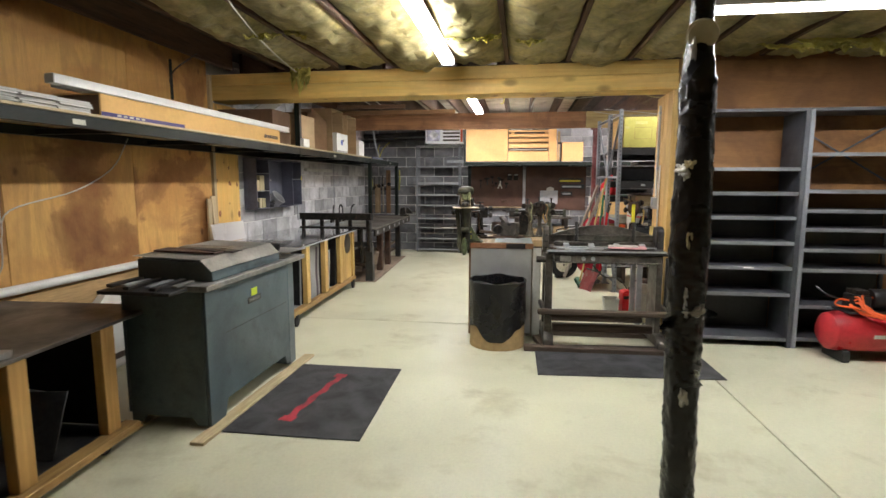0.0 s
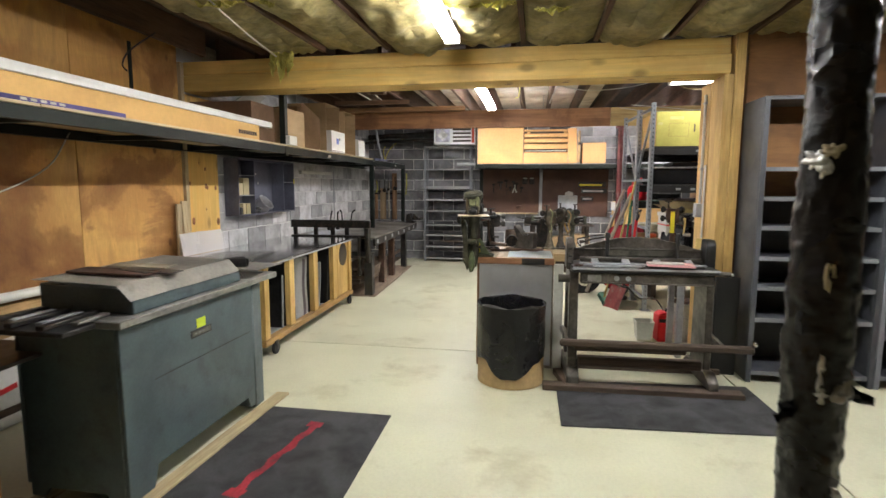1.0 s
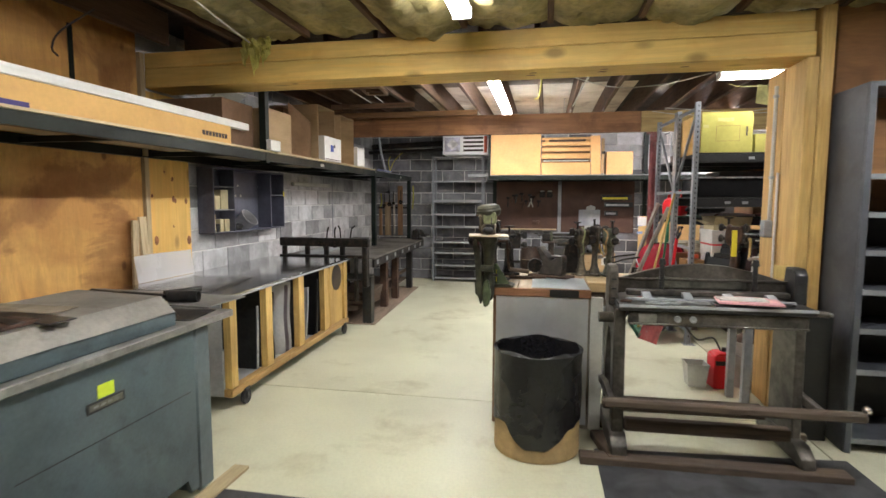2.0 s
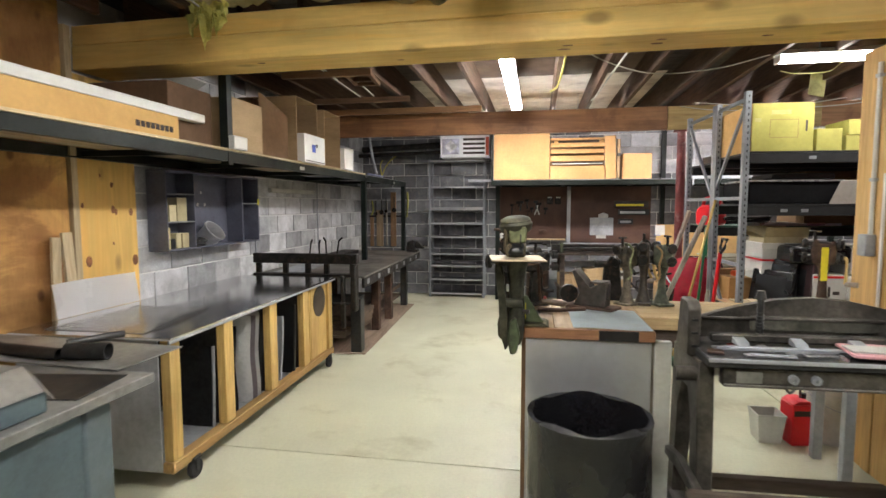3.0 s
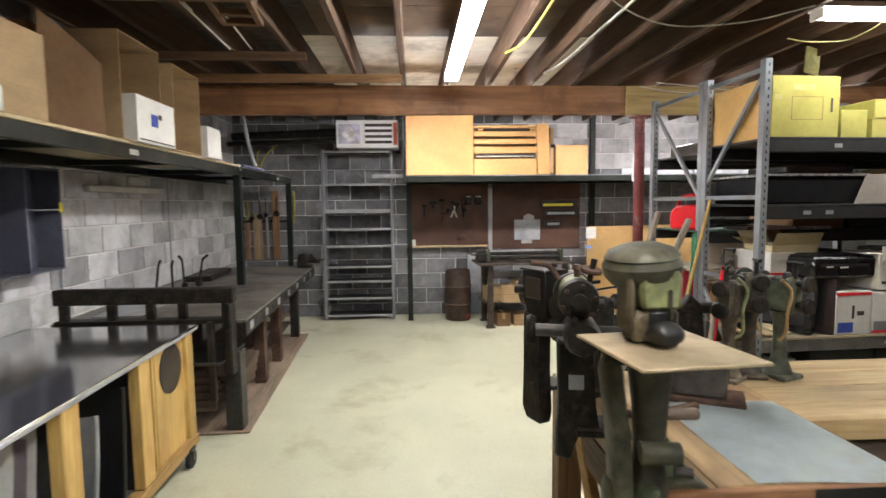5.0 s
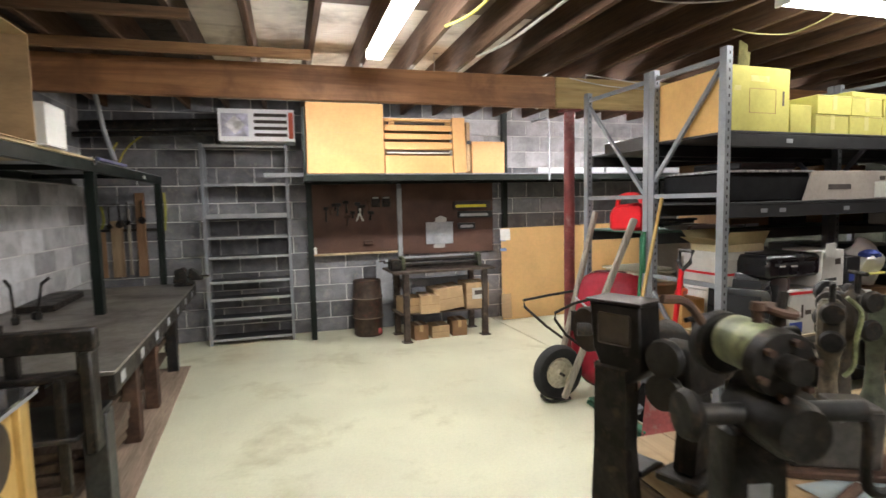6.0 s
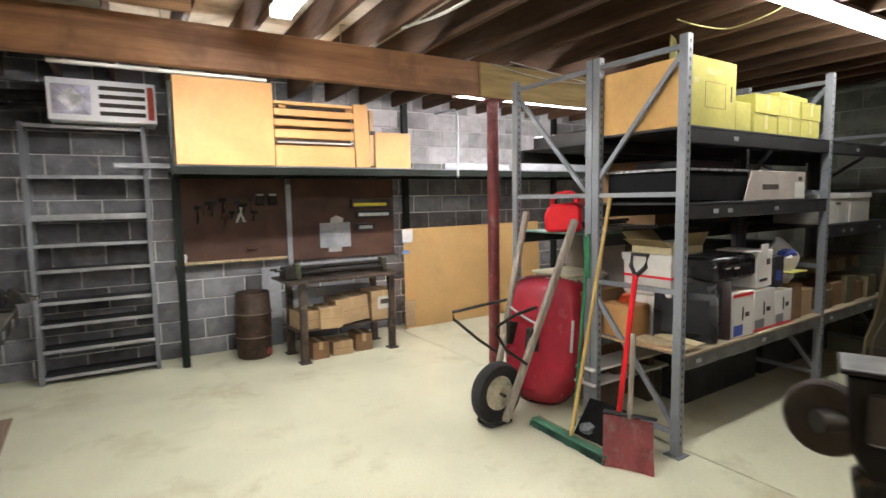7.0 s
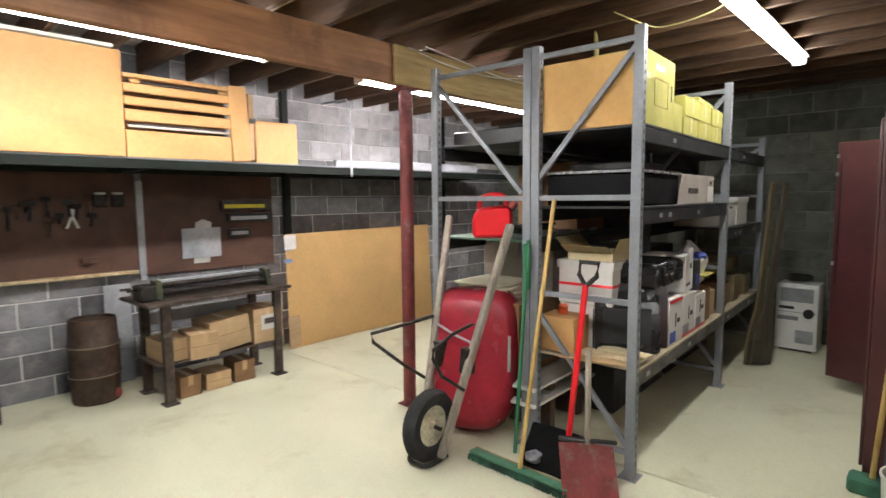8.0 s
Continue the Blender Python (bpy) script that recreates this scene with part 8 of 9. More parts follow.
cb2 = rack_box(0.82, 0.03, T2, 0.74, 0.40, 0.195, BEIGE_BOX, "dusty beige carton with a hand hole and faded writing", extra=(("print", (0.12, 0.34, -0.0015, 0.0, 0.07, 0.105), INK), ("hand_hole", (0.63, 0.69, -0.0015, 0.0, 0.13, 0.16), INK), ("pale_panel", (0.58, 0.73, -0.0012, 0.0, 0.01, 0.12), OFFWHITE)))
part("slanting_flap", prism(B(), [(-0.13, 0.0), (0.0, 0.0), (0.0, 0.192), (-0.05, 0.188)], "y", -0.012, -0.004, 0.001), BEIGE_BOX, cb2)
T2F = 1.285
rack_box(2.02, 0.05, T2F, 0.40, 0.4, 0.22, OFFWHITE, "white lidded file box on the rack", extra=(("lid", (-0.008, 0.408, -0.008, 0.408, 0.20, 0.245), WHITE_CARD), ("handle_slot", (0.12, 0.22, -0.0095, -0.0082, 0.15, 0.17), INK), ("worn_panel", (0.22, 0.34, -0.0012, 0.0, 0.01, 0.19), PAPER)))
rack_box(2.46, 0.05, T2F, 0.40, 0.4, 0.22, OFFWHITE, "white lidded file box on the rack", extra=(("lid", (-0.008, 0.408, -0.008, 0.408, 0.20, 0.245), WHITE_CARD),))
# lower level
CREAM_PILE = surf("cream_cloth", (0.55, 0.51, 0.38), 0.9, vary=0.1, grain=60, bump=0.3)
OLIVE_CARD = surf("dim_olive_card", (0.17, 0.14, 0.07), 0.85, vary=0.15, blotch=4)
rack_box(0.09, 0.41, T3, 0.20, 0.235, 0.215, CARD_LIGHT, "plain orange-brown carton at the end of the rack")
for k, (x, y, w, d, rz) in enumerate(((0.05, 0.06, 0.16, 0.40, 12), (0.09, 0.02, 0.13, 0.36, 5), (0.16, 0.01, 0.10, 0.30, -4))):
    rack_box(x, y, T3 + 0.014 * k, w, d, 0.012, (CARD, PALE_Z, CARD_BUFF)[k], "thin tan board offcut on the rack deck", name="board", category="board", rz=rz, bev=0.002, group="deck offcuts")
rack_box(0.31, 0.27, T3, 0.33, 0.35, 0.265, WHITE_CARD, "plain white file box under another one", extra=(("seam", (-0.0012, 0.0, 0.17, 0.175, 0.0, 0.26), OFFWHITE),))
rack_box(0.30, 0.265, T3 + 0.27, 0.34, 0.36, 0.27, WHITE_CARD, "white lidded file box with a red band", extra=(("lid", (-0.01, 0.35, -0.01, 0.37, 0.225, 0.275), WHITE_CARD), ("band", (-0.0015, 0.0, 0.0, 0.36, 0.115, 0.132), RED_BRIGHT), ("band", (0.0, 0.34, -0.0015, 0.0, 0.115, 0.132), RED_BRIGHT)))
fl = thing("open_carton", *on_rack(0.31, 0.27), T3 + 0.559, 3.2, "open buff carton with raised flaps on the white box", "box")
part("body", box(B(), 0.0, 0.36, 0.0, 0.30, 0, 0.05, 0.002), CARD_BUFF, fl)
for a, dy, dx in ((0.0, -0.04, 0.0), (0.30, 0.09, 0.0)):
    bm = B()
    sheet(bm, lambda u, v, a=a, dy=dy: (0.36 * u, a + dy * v, 0.05 + 0.09 * v), 3, 3, 0.004)
    part("flap", bm, CARD_BUFF, fl)
bm = B()
sheet(bm, lambda u, v: (-0.10 * v, 0.30 * u, 0.05 + 0.05 * v), 3, 3, 0.004)
part("flap", bm, CARD_BUFF, fl)
solo("orange_tool", box(B(), -0.05, 0.07, -0.03, 0.03, 0, 0.05, 0.012), ORANGE, *on_rack(0.20, 0.54), T3 + 0.231, 30, "orange plastic tool on the brown carton", "tool")


def case(x, y, z, w, h, t, lean, material, label, turn=-62.0):
    """A flat case standing on the rack deck: x, y its lower corner in the rack's plan."""
    wx, wy = on_rack(x, y)
    th = thing("black_case", wx, wy, z + 0.013, 3.2 + turn, label, "case", "cases", rx=lean)
    part("shell", box(B(), 0, w, 0, t, 0, h, 0.014, seg=2), material, th)
    part("inset", box(B(), 0.05, w - 0.05, -0.003, 0.0, 0.05, h - 0.05, 0.001), CASE_INSET, th)
    part("edge", box(B(), 0.01, w - 0.01, t * 0.45, t * 0.55, h + 0.0005, h + 0.004, 0.001), CAST, th)
    part("foot", box(B(), 0.03, 0.08, -0.006, 0.0, 0.004, 0.03, 0.001), RUBBER, th)
    part("foot", box(B(), w - 0.08, w - 0.03, -0.006, 0.0, 0.004, 0.03, 0.001), RUBBER, th)


CASE_INSET = surf("grey_case_panel", (0.010, 0.011, 0.014), 0.55, vary=0.15, blotch=5)
GLOSS_BLACK = surf("gloss_black_shell", (0.012, 0.012, 0.014), 0.25, vary=0.15, grain=50)
case(0.225, 0.34, T3 + 0.008, 0.38, 0.31, 0.045, -10, GLOSS_BLACK, "black framed flat case leaning on the rack")
case(0.275, 0.375, T3, 0.37, 0.415, 0.05, -8, GLOSS_BLACK, "taller black flat case leaning on the rack")
case(0.375, 0.375, T3, 0.41, 0.385, 0.085, -6, surf("dark_maroon_case", (0.035, 0.014, 0.016), 0.35, vary=0.15), "dark maroon case leaning on the rack")
for k, (x, w, h) in enumerate(((0.60, 0.26, 0.30), (0.87, 0.28, 0.285), (1.16, 0.25, 0.25))):
    rack_box(x, 0.02, T3, w, 0.34, h, WHITE_CARD, "white printed appliance carton on the rack", extra=(
        ("print", (0.015, w * 0.5, -0.0015, 0.0, 0.015, 0.085), BLUE_MARK if k < 1 else RACK), ("print", (w * 0.45, w * 0.52, -0.0015, 0.0, 0.11, 0.20), INK), ("print", (w * 0.6, w * 0.8, -0.0015, 0.0, 0.13, 0.16), INK),
        ("side_print", (-0.0015, 0.0, 0.03, 0.16, 0.02, 0.07), INK), ("side_print", (-0.0015, 0.0, 0.18, 0.30, 0.12, 0.20), YELLOW if k == 0 else RACK),
        ("band", (0.0, w, -0.0016, -0.0001, h - 0.03, h - 0.012) if k == 0 else (0.0, w, -0.0016, -0.0001, 0.006, 0.022), RED_BRIGHT), ("tape", (w * 0.42, w * 0.58, 0.0, 0.34, h, h + 0.001), CARD_BUFF)))
# dark cartons added as shade in the rear bays and behind the front legs
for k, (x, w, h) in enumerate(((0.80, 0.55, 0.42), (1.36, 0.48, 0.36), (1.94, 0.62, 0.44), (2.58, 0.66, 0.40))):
    rack_box(x, 0.45, -0.012, w, 0.20, h, BLACK if k % 2 else RACK_DARK, "black carton added on the floor to deepen the shade under the rack", extra=(("seam", (0.01, w - 0.01, -0.001, 0.0, h * 0.5, h * 0.5 + 0.004), INK),))
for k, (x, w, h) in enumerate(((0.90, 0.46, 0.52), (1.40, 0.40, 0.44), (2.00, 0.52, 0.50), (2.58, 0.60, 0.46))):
    rack_box(x, 0.80, 1.285, w, 0.52, h, RACK_DARK if k % 2 else CARD_DARK, "dark carton added on the rear rack as shade", extra=(("seam", (0.01, w - 0.01, -0.001, 0.0, h * 0.5, h * 0.5 + 0.004), INK),))
    rack_box(x, 0.80, 0.305, w, 0.52, h + 0.28, RACK_DARK, "tall dark carton added low on the rear rack as shade", extra=(("seam", (0.01, w - 0.01, -0.001, 0.0, h * 0.6, h * 0.6 + 0.004), INK),))
pr = rack_box(0.42, 0.03, T3 + 0.385, 0.48, 0.36, 0.15, GLOSS_BLACK, "black printer standing on the cases", name="printer", category="printer", bev=0.02, extra=(("panel", (0.06, 0.42, -0.002, 0.0, 0.08, 0.10), RACK_DARK), ("lid_line", (0.01, 0.47, -0.001, 0.001, 0.118, 0.122), CAST), ("mark", (0.10, 0.15, -0.0025, -0.001, 0.075, 0.085), PAPER), ("mark", (0.20, 0.26, -0.0025, -0.001, 0.07, 0.082), PAPER)))
part("top_tray", box(B(), 0.05, 0.43, 0.06, 0.33, 0.151, 0.158, 0.003), RACK_DARK, pr)
rack_box(0.90, 0.02, T3 + 0.30, 0.24, 0.28, 0.25, WHITE_CARD, "white carton with torn flaps on the stack", rz=8, extra=(("print", (0.14, 0.20, -0.0015, 0.0, 0.15, 0.19), INK), ("print", (0.03, 0.16, -0.0015, 0.0, 0.04, 0.06), RACK_DARK), ("flap", (0.0, 0.11, -0.02, -0.016, 0.20, 0.30), WHITE_CARD), ("flap", (-0.10, 0.0, 0.0, 0.20, 0.25, 0.254), WHITE_CARD)))
rack_box(1.15, 0.03, T3 + 0.275, 0.14, 0.26, 0.22, RACK_DARK, "dark blue carton on the stack", extra=(("print", (0.03, 0.11, -0.0015, 0.0, 0.05, 0.12), BLUE_MARK),))
rack_box(1.43, 0.04, T3, 0.19, 0.3, 0.26, CARD_DARK, "brown carton under the sack")
bg = thing("plastic_sack", *on_rack(1.50, 0.17), T3 + 0.27, 3.2, "blue and white plastic sack on the rack", "sack")
part("sack", lump(B(), (0.03, 0.0, 0.15), 0.15, 0.35, 9, 3, (0.9, 0.8, 1.15)), WHITE, bg)
part("print", lump(B(), (0.01, -0.055, 0.23), 0.070, 0.3, 5, 3, (1.1, 0.9, 0.55)), BLUE_MARK, bg)
part("yellow_flap", box(B(), -0.13, 0.12, -0.16, -0.02, 0.10, 0.106, 0.002), CARD_YELLOW, bg)
rack_box(1.64, 0.06, T3, 0.20, 0.3, 0.20, CARD, "small brown carton by the rack post")
for k in range(5):
    rack_box(2.0 + 0.23 * k, 0.05 + 0.02 * (k % 2), T3, 0.20, 0.3, 0.15 + 0.04 * (k % 3), CARD_DARK if k % 2 else OLIVE_CARD, "small brown carton on the far bay")
for k in range(3):
    rack_box(2.1 + 0.3 * k, 0.1, T3 + 0.275, 0.16, 0.25, 0.11, OLIVE_CARD, "small brown carton stacked on the far bay")
solo("wire_tangle", pipe(B(), [(0.1 * math.cos(k * 2.1) * (1 + 0.2 * (k % 3)) * 2.2, 0.12 * math.sin(k * 1.7), 0.02 + 0.02 * (k % 4)) for k in range(14)], 0.010, 8), BLACK, *on_rack(0.40, 0.95), 1.29, 0, "tangle of black cable on the rear rack", "cable")
for k in range(4):
    wx, wy = on_rack(0.34 + 0.06 * k, 0.78 + 0.02 * k)
    solo("metal_channel", prism(B(), [(0, 0), (0.05, 0), (0.05, 0.025), (0.046, 0.025), (0.046, 0.004), (0.004, 0.004), (0.004, 0.025), (0, 0.025)], "x", 0, 0.9), (GALV, PAPER, CAST, GALV)[k], wx, wy + 0.1 * k, 1.292 + 0.001 * k, 4 - 3 * k, "bright metal channel lying on the rear rack", "channel", "loose channels")
rack_box(0.10, 0.80, 0.30, 0.62, 0.58, 0.555, CARD_DARK, "large brown carton on the low rear deck")
for k in range(5):
    rack_box(0.11 + 0.01 * (k % 2), 0.92 + 0.008 * k, 0.858 + 0.021 * k, 0.40, 0.40, 0.019, CREAM_PILE, "cream folded cloth in a pile on the brown carton", name="folded_cloth", category="cloth", rz=3.2 + 3 * (k % 3 - 1), bev=0.007, group="cloth pile")
rack_box(0.54, 0.80, 0.868, 0.30, 0.60, 0.35, BEIGE_BOX, "beige carton on the brown carton")

# fuel can
gc = thing("fuel_can", *on_rack(0.13, 1.03), 1.29, -50, "bright red plastic fuel can with a moulded handle", "fuel can")
part("body", prism(B(), [(-0.13, 0.0), (-0.135, 0.14), (-0.09, 0.20), (0.10, 0.22), (0.13, 0.18), (0.13, 0.0)], "y", -0.075, 0.075, 0.022), RED_BRIGHT, gc)
part("handle", pipe(B(), [(-0.09, 0, 0.19), (-0.07, 0, 0.26), (0.0, 0, 0.285), (0.07, 0, 0.275), (0.10, 0, 0.21)], 0.018, 10), RED_BRIGHT, gc)
part("cap", cyl(B(), (0.115, 0, 0.19), (0.15, 0, 0.235), 0.026, seg=16), RED_DULL, gc)

# wheelbarrow stood on its nose against the rack
wbx = thing("wheelbarrow", 0.70, 8.36, 0, 0, "red steel wheelbarrow stood upright on its wheel with grey wooden handles", "wheelbarrow")


def pole(p, q, w, material, name, parent):
    p, q = Vector(p), Vector(q)
    d = q - p
    m = Matrix.Translation((p + q) / 2) @ d.to_track_quat("Z", "X").to_matrix().to_4x4()
    return part(name, box(B(), -w / 2, w / 2, -w / 2, w / 2, -d.length / 2, d.length / 2, w * 0.22, m), material, parent)


HA, HB = ((0.0, 0.085, 0.04), (0.506, 0.30, 1.436)), ((0.0, -0.085, 0.03), (0.525, -0.20, 1.39))
pole(*HA, 0.044, GREY_WOOD, "handle_pole", wbx)
pole(*HB, 0.048, GREY_WOOD, "handle_pole", wbx)
axis = Matrix.Translation((-0.01, -0.005, 0.215)) @ Matrix.Rotation(radians(12), 4, "Z") @ Matrix.Rotation(radians(90), 4, "X") @ Matrix.Rotation(radians(-6), 4, "Y")
tyre = part("tyre", lathe(B(), [(0.116, -0.028), (0.155, -0.047), (0.192, -0.046), (0.209, -0.024), (0.213, 0.0), (0.209, 0.024), (0.192, 0.046), (0.155, 0.047), (0.116, 0.028), (0.116, -0.028)], 40, axis), RUBBER, wbx)
part("rim", lathe(B(), [(0.0, -0.045), (0.022, -0.045), (0.026, -0.016), (0.058, -0.022), (0.092, -0.010), (0.115, -0.030), (0.119, -0.030), (0.119, 0.030), (0.115, 0.030), (0.092, 0.010), (0.058, 0.022), (0.026, 0.016), (0.022, 0.045), (0.0, 0.045)], 32, axis), surf("grimy_cream_rim", (0.58, 0.54, 0.40), 0.5, vary=0.2, blotch=12, stain=(0.16, 0.13, 0.08), stain_amount=0.6), tyre, "cream painted wheel rim")
part("axle", cyl(B(), (-0.01, -0.10, 0.215), (-0.01, 0.10, 0.215), 0.012, seg=12), CAST, wbx)
part("nose_bar", pipe(B(), [(0.05, -0.09, 0.03), (-0.10, -0.08, 0.02), (-0.13, 0.0, 0.02), (-0.10, 0.08, 0.02), (0.03, 0.09, 0.03)], 0.012, 8), CAST, wbx)
bm = B()
tilt = Matrix.Translation((0.495, 0.065, 0.510)) @ Matrix.Rotation(radians(33), 4, "Z") @ Matrix.Rotation(radians(16), 4, "Y")
N, M = 36, 9
ringset = []
for i in range(M + 1):
    t = i / M
    depth = -0.20 * math.sin(t * math.pi / 2) ** 0.8
    k = (1 - t) ** 0.45 if i < M else 0.0
    ring = []
    for s in range(N):
        a = 2 * math.pi * s / N
        ca, sa = math.cos(a), math.sin(a)
        e = 0.50 if sa > 0 else 0.66
        yy = math.copysign(abs(ca) ** e, ca) * (0.29 + 0.03 * sa)
        zz = math.copysign(abs(sa) ** e, sa) * (0.45 if sa > 0 else 0.475)
        ring.append(bm.verts.new(tilt @ Vector((depth, yy * (0.55 + 0.45 * k) * (1 if i < M else 0.55), zz * (0.62 + 0.38 * k) * (1 if i < M else 0.62)))))
    ringset.append(ring)
for a, b in zip(ringset, ringset[1:]):
    for s in range(N):
        bm.faces.new((a[s], a[(s + 1) % N], b[(s + 1) % N], b[s]))
bm.faces.new(ringset[-1])
bmesh.ops.solidify(bm, geom=bm.faces[:], thickness=-0.003)
part("tray", bm, surf("sun_faded_red_enamel", (0.62, 0.052, 0.085), 0.20, vary=0.10, grain=30, stain=(0.34, 0.08, 0.08), stain_amount=0.5), wbx, "glossy red steel tray seen from below")
bm = B()
loop_pts = []
for s in range(N + 1):
    a = 2 * math.pi * s / N
    ca, sa = math.cos(a), math.sin(a)
    e = 0.50 if sa > 0 else 0.66
    loop_pts.append(tilt @ Vector((0.0, math.copysign(abs(ca) ** e, ca) * (0.292 + 0.03 * sa), math.copysign(abs(sa) ** e, sa) * (0.452 if sa > 0 else 0.477))))
pipe(bm, loop_pts, 0.012, 8, False)
part("tray_rim", bm, surf("scuffed_dark_red_rim", (0.12, 0.03, 0.03), 0.3, 0.3, vary=0.3, blotch=8, stain=(0.03, 0.028, 0.026), stain_amount=0.6), wbx)
part("brand_strip", box(B(), -0.002, 0.002, -0.010, 0.010, -0.11, 0.11, 0, tilt @ Matrix.Translation((-0.192, -0.236, 0.02)) @ Matrix.Rotation(radians(45), 4, "Z")), PAPER, wbx, "pale illegible lettering strip")
for s, (py, hy) in enumerate(((0.20, 0.50), (-0.13, -0.02))):
    part("leg", pipe(B(), [(0.24, py, 0.80), (0.06, py + 0.06 * (1 - s), 0.77), (-0.10, py + 0.22 * (1 - s), 0.71), (-0.10, py + 0.20 * (1 - s), 0.66), (0.02, py + 0.05, 0.52), (0.14, py - 0.02, 0.42)], 0.011, 8, False), CAST, wbx)
part("cross_brace", pipe(B(), [(0.25, 0.20, 0.76), (0.25, 0.04, 0.71), (0.27, -0.14, 0.66)], 0.008, 8), GALV_DULL, wbx)
for y in (0.14, -0.10):
    part("wedge", box(B(), 0.13, 0.205, y - 0.035, y + 0.035, 0.51, 0.67, 0.006, Matrix.Rotation(radians(6), 4, "Y")), CAST, wbx)

# broom, shovels, green rake
br = thing("push_broom", 0.885, 7.86, 0, 0, "push broom with green bristles and a yellow wooden pole", "broom")
part("block", box(B(), -0.030, 0.030, -0.33, 0.33, 0.036, 0.054, 0.006), surf("dusty_green_block", (0.06, 0.20, 0.12), 0.6, vary=0.2), br)
part("top_edge", box(B(), 0.031, 0.042, -0.33, 0.33, 0.038, 0.054, 0.003), BENCH_WOOD, br)
bm = B()
for k in range(64):
    y = -0.325 + 0.65 * k / 63
    for j in range(4):
        x = -0.03 + 0.02 * j
        cyl(bm, (x, y, 0.034), (x * 1.2 - 0.006 + random.uniform(-0.006, 0.006), y + random.uniform(-0.004, 0.004), 0.002 + random.uniform(0, 0.004)), 0.007, 0.0055, seg=5)
tagged(part("bristles", bm, BROOM_GREEN, br), kind="stuff")
cyl_b = cyl(B(), (0.0, -0.02, 0.050), (0.325, -0.02, 1.54), 0.0125, seg=12)
part("pole", cyl_b, YELLOW_POLE, br)
shv = thing("red_shovel", 1.02, 7.74, 0, 0, "red-handled shovel with a black grip and blade", "shovel")
part("shaft", cyl(B(), (0.115, -0.06, 0.21), (0.185, -0.11, 1.07), 0.017, seg=14), RED_BRIGHT, shv)
part("grip", pipe(B(), [(0.185, -0.11, 1.06), (0.20, -0.06, 1.12), (0.215, -0.06, 1.19), (0.218, -0.17, 1.19), (0.20, -0.17, 1.12), (0.185, -0.11, 1.06)], 0.014, 10, False), BLACK, shv)
bm = B()
sheet(bm, lambda u, v: (-0.04 + 0.15 * v + 0.03 * math.cos((u - 0.5) * 3), -0.22 + 0.40 * u, 0.005 + 0.215 * v), 10, 6, 0.004)
part("blade", bm, surf("matt_black_blade", (0.008, 0.008, 0.009), 0.7, vary=0.2, spec=0.15), shv)
sc = thing("grain_scoop", 0.985, 7.46, 0, 30, "short snow shovel with a faded red blade", "shovel")
bm = B()
sheet(bm, lambda u, v: (-0.10 + 0.14 * v + 0.022 * math.cos((u - 0.5) * 2.6), -0.14 + 0.28 * u + 0.03 * v, 0.004 + 0.25 * v), 10, 8, 0.005)
part("blade", bm, surf("worn_red_enamel", (0.40, 0.085, 0.08), 0.5, vary=0.2, blotch=5, stain=(0.30, 0.26, 0.22), stain_amount=0.6), sc)
part("blade_top", box(B(), 0.045, 0.075, -0.13, 0.17, 0.262, 0.278, 0.005), BLACK, sc)
part("shaft", cyl(B(), (0.055, 0.02, 0.25), (0.13, 0.02, 0.74), 0.016, seg=12), GREY_WOOD, sc)
gk = thing("green_rake", 1.10, 8.03, 0, 0, "green plastic rake standing in the rack", "rake")
part("shaft", cyl(B(), (0.0, 0.0, 0.0), (0.10, -0.02, 1.30), 0.012, seg=12), GREEN, gk)
part("head", box(B(), 0.08, 0.105, -0.04, 0.01, 1.0, 1.28, 0.008), GREEN, gk)
solo("plastic_bag", lump(B(), (0, 0, 0.055), 0.08, 0.32, 12, 4, (1.1, 0.8, 0.55)), surf("smoky_plastic", (0.26, 0.28, 0.31), 0.25, vary=0.3, blotch=14), 1.085, 7.86, 0.0, 20, "crumpled smoky plastic bag on the floor by the rack", "bag")
for z, h in ((0.0, 0.255), (0.275, 0.085)):
    for x in (1.50, 1.86):
        solo("board_support", box(B(), 0, 0.06, 0, 0.34, 0, h, 0.004), DARK_WOOD, x, 8.03, z, 2, "dark timber block under the white board", "board", "board supports")
for z in (0.256, 0.361):
    solo("white_board", box(B(), 0, 0.84, 0, 0.40, 0, 0.018, 0.003), WHITE, 1.21, 7.965, z, 2, "white coated board lying low inside the rack", "board", "white boards")

# east corner: paddles, air unit, lockers
for k in range(2):
    pd = thing("wooden_paddle", 3.97 + 0.03 * k, 7.42 - 0.05 * k, 0, -20 - 10 * k, "long brown wooden paddle leaning on the rack end", "paddle", "paddles", rx=-2.5, ry=10)
    part("blade", prism(B(), [(-0.12, 0.0), (0.12, 0.0), (0.12, 0.30), (0.05, 0.42), (0.036, 0.7), (0.03, 1.70), (-0.03, 1.70), (-0.036, 0.7), (-0.05, 0.46), (-0.12, 0.30)], "y", 0, 0.025, 0.006), wood("grey_paddle", (0.09, 0.075, 0.05), (0.05, 0.042, 0.03), "z", 0.7, 0, 0) if k else wood("paddle_wood", (0.16, 0.125, 0.065), (0.10, 0.075, 0.035), "z", 0.6, 0, 0), pd)
    part("tip", box(B(), -0.113, 0.113, -0.004, 0.029, 0.0, 0.22, 0.003), surf("dark_paddle_tip", (0.07, 0.06, 0.04), 0.7, vary=0.25), pd, "dark painted tip")
un = thing("air_conditioner", 4.72, 7.06, 0, 0, "white portable air conditioner on the floor", "air conditioner")
part("body", box(B(), 0, 0.30, 0, 0.36, 0.02, 0.68, 0.02, seg=2), WHITE, un)
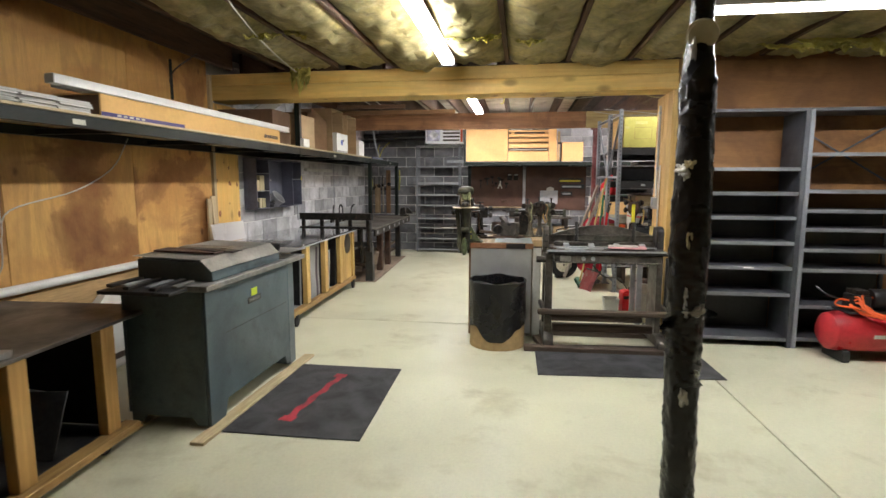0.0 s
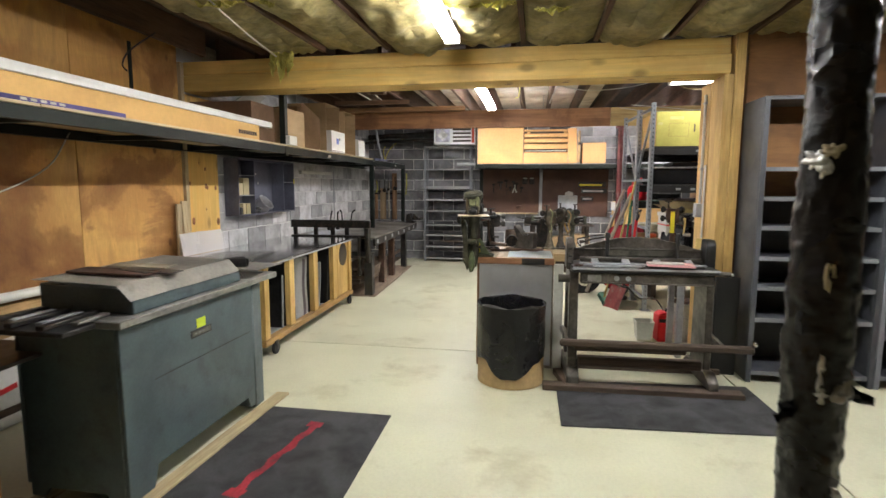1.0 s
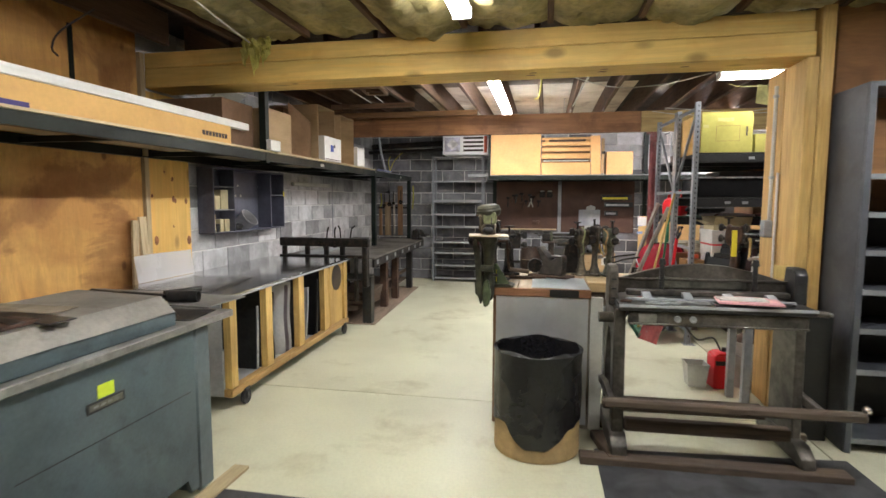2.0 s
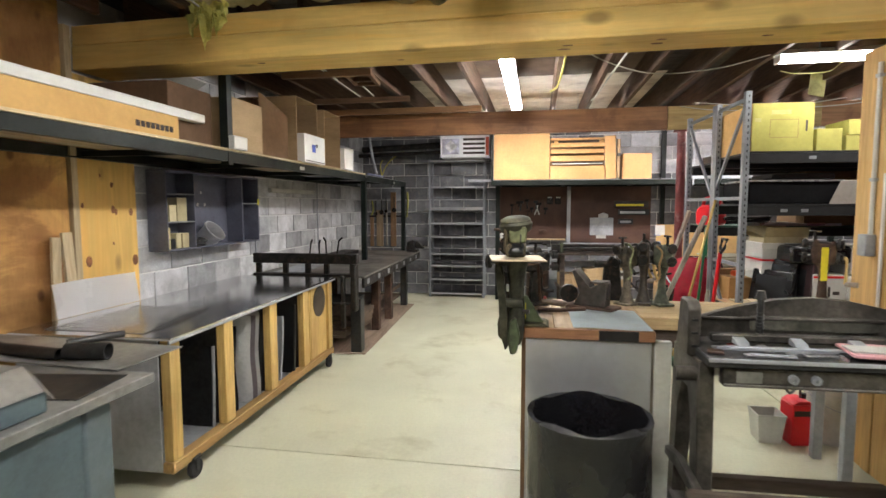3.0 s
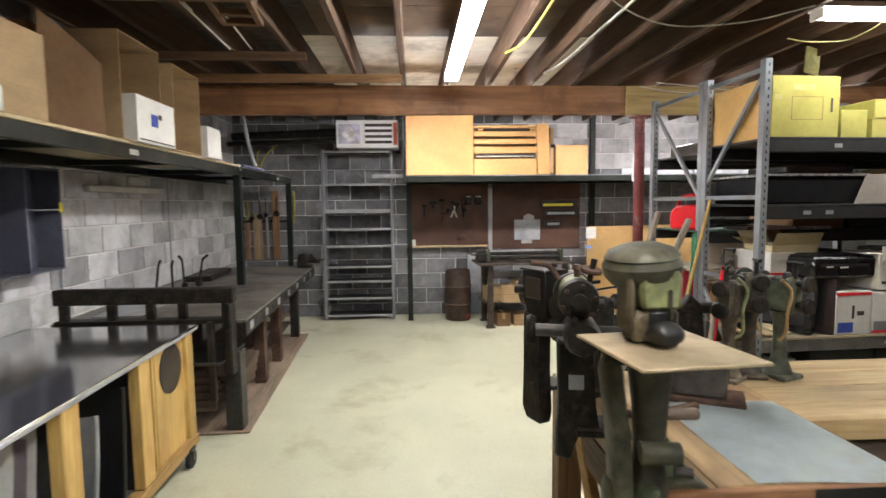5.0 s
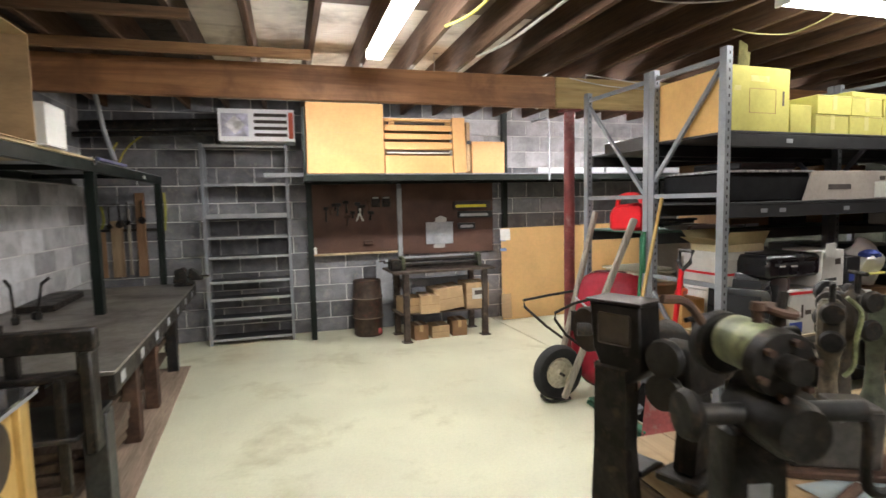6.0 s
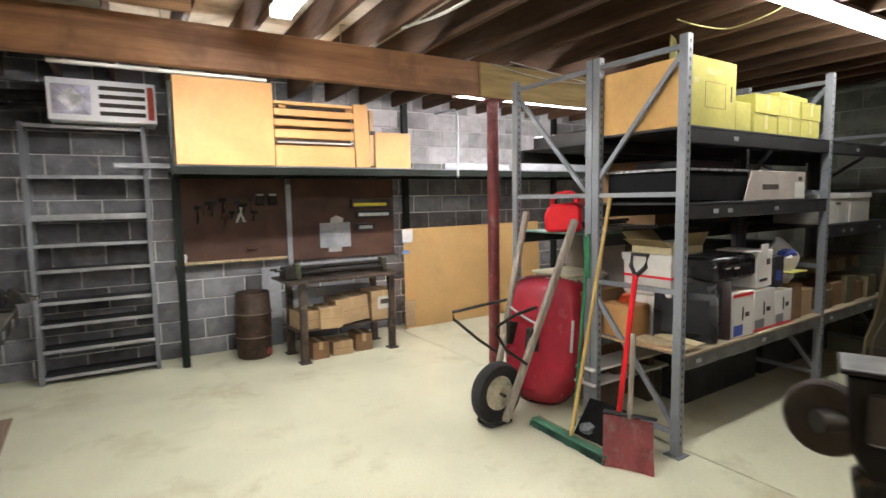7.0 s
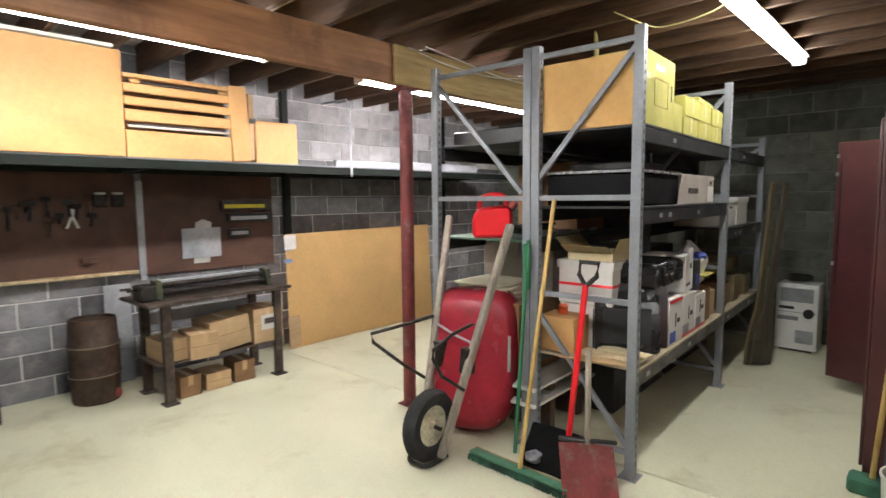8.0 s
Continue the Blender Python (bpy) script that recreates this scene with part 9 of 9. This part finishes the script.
part("upper_grille", box(B(), -0.004, 0.0, 0.04, 0.32, 0.50, 0.64, 0.002), GALV_DULL, un)
for k in range(6):
    part("grille_slat", box(B(), -0.007, -0.004, 0.045, 0.315, 0.512 + 0.021 * k, 0.518 + 0.021 * k), RACK, un)
part("side_seam", box(B(), -0.003, 0.0, 0.01, 0.35, 0.395, 0.40), RACK, un)
part("control_slot", box(B(), -0.004, 0.0, 0.20, 0.33, 0.425, 0.455, 0.002), BLACK, un)
part("badge", box(B(), -0.004, 0.0, 0.16, 0.34, 0.315, 0.355, 0.002), RACK, un)
part("knob", cyl(B(), (-0.03, 0.075, 0.395), (0.0, 0.075, 0.395), 0.045, seg=20), BLACK, un)
part("lower_grille", box(B(), -0.004, 0.0, 0.03, 0.18, 0.09, 0.22, 0.002), GALV_DULL, un)
for x in (0.05, 0.25):
    part("foot", box(B(), x - 0.03, x + 0.03, 0.04, 0.32, 0, 0.02, 0.003), BLACK, un)
solo("coiled_hose", pipe(B(), [(0.10 * math.cos(k * 0.9), 0.10 * math.sin(k * 0.9), 0.0035 * k + 0.018) for k in range(18)], 0.013, 8), CAST, 4.86, 7.24, 0.682, 0, "dark coiled hose on the air conditioner", "hose")
for k in range(2):
    lk = thing("locker_bank", 2.06 + 0.80 * k, 6.00, 0, 0, "dark maroon steel lockers", "locker", "lockers")
    part("body", box(B(), 0, 0.78, 0, 0.45, 0.0, 1.98, 0.004), MAROON, lk)
    for j in range(2):
        if k == 1 and j == 1:
            continue
        d = part("door", box(B(), 0.02 + 0.38 * j, 0.38 + 0.38 * j, 0.452, 0.468, 0.10, 1.94, 0.003), MAROON, lk)
        part("door_handle", box(B(), 0.32 + 0.38 * j, 0.35 + 0.38 * j, 0.469, 0.49, 1.0, 1.14, 0.004), CHROME, d)
dl = part("open_door", box(B(), 0.0, 0.38, -0.008, 0.008, 0, 1.86, 0.003), MAROON, lk, "door standing open")
dl.matrix_basis = pose(0.745, 0.485, 0.10, 0, 0, 72)
for z in (0.90, 1.60, 1.74):
    part("latch_plate", box(B(), 0.365, 0.384, 0.0085, 0.014, z, z + 0.03, 0.001), GALV, dl)
part("latch_rod", box(B(), 0.345, 0.352, 0.0085, 0.013, 0.75, 1.70, 0.001), CAST, dl)
for z in (0.2, 1.6):
    part("hinge", cyl(B(), (0.0, 0.0, z), (0.0, 0.0, z + 0.08), 0.010, seg=8), CAST, dl)
bh = thing("corn_broom", 1.98, 6.40, 0, 0, "wooden-handled broom with a green head against the lockers", "broom")
part("pole", cyl(B(), (0.0, 0.0, 0.08), (0.08, -0.07, 1.25), 0.013, seg=10), YELLOW_POLE, bh)
part("head", box(B(), -0.06, 0.06, -0.15, 0.10, 0.0, 0.09, 0.015), BROOM_GREEN, bh)
solo("steel_sheet", box(B(), 0, 0.012, -0.25, 0.0, 0, 0.75, 0.003), surf("slate_blue", (0.07, 0.09, 0.14), 0.5), 2.02, 6.36, 0.0, 0, "slate blue panel leaning on the lockers", "panel", ry=3)


# ---- wall blocks, one by one ----
CO, BL = 0.2032, 0.4064
Z0 = 0.172


def block_mesh(w, h, material):
    bm = B()
    box(bm, 0, w, -0.02, 0.0, 0, h, 0.004)
    return finish("block", bm, material, False)


BLOCK_MESHES = {}


def lay(wall, length, place, first, material=BLOCK):
    """Courses of blocks along a wall; place(s, z) gives the pose of a block that begins s metres along it."""
    for c in range(-1, 14):
        z0 = Z0 + CO * c
        z1 = z0 + CO - 0.010
        lo, hi = max(z0, 0.0), min(z1, DECK - 0.002)
        if hi - lo < 0.03:
            continue
        s = first + (BL / 2 if c % 2 else 0) - BL
        while s < length:
            a, b = max(s, 0.0), min(s + BL - 0.010, length)
            s += BL
            if b - a < 0.03:
                continue
            # Upper north blocks run paler by the strip light, its light in their colour
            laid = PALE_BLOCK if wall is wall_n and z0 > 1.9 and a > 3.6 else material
            key = (round(b - a, 3), round(hi - lo, 3), laid)
            if key not in BLOCK_MESHES:
                BLOCK_MESHES[key] = block_mesh(*key)
            o = new("block", BLOCK_MESHES[key])
            o.parent = wall
            o.matrix_basis = place(a, lo)


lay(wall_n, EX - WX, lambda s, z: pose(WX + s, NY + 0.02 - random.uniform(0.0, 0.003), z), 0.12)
lay(wall_w, NY - 5.95, lambda s, z: pose(WX - 0.02 + random.uniform(0, 0.003), 5.95 + s, z, 0, 0, 90), 0.05, PALE_BLOCK)
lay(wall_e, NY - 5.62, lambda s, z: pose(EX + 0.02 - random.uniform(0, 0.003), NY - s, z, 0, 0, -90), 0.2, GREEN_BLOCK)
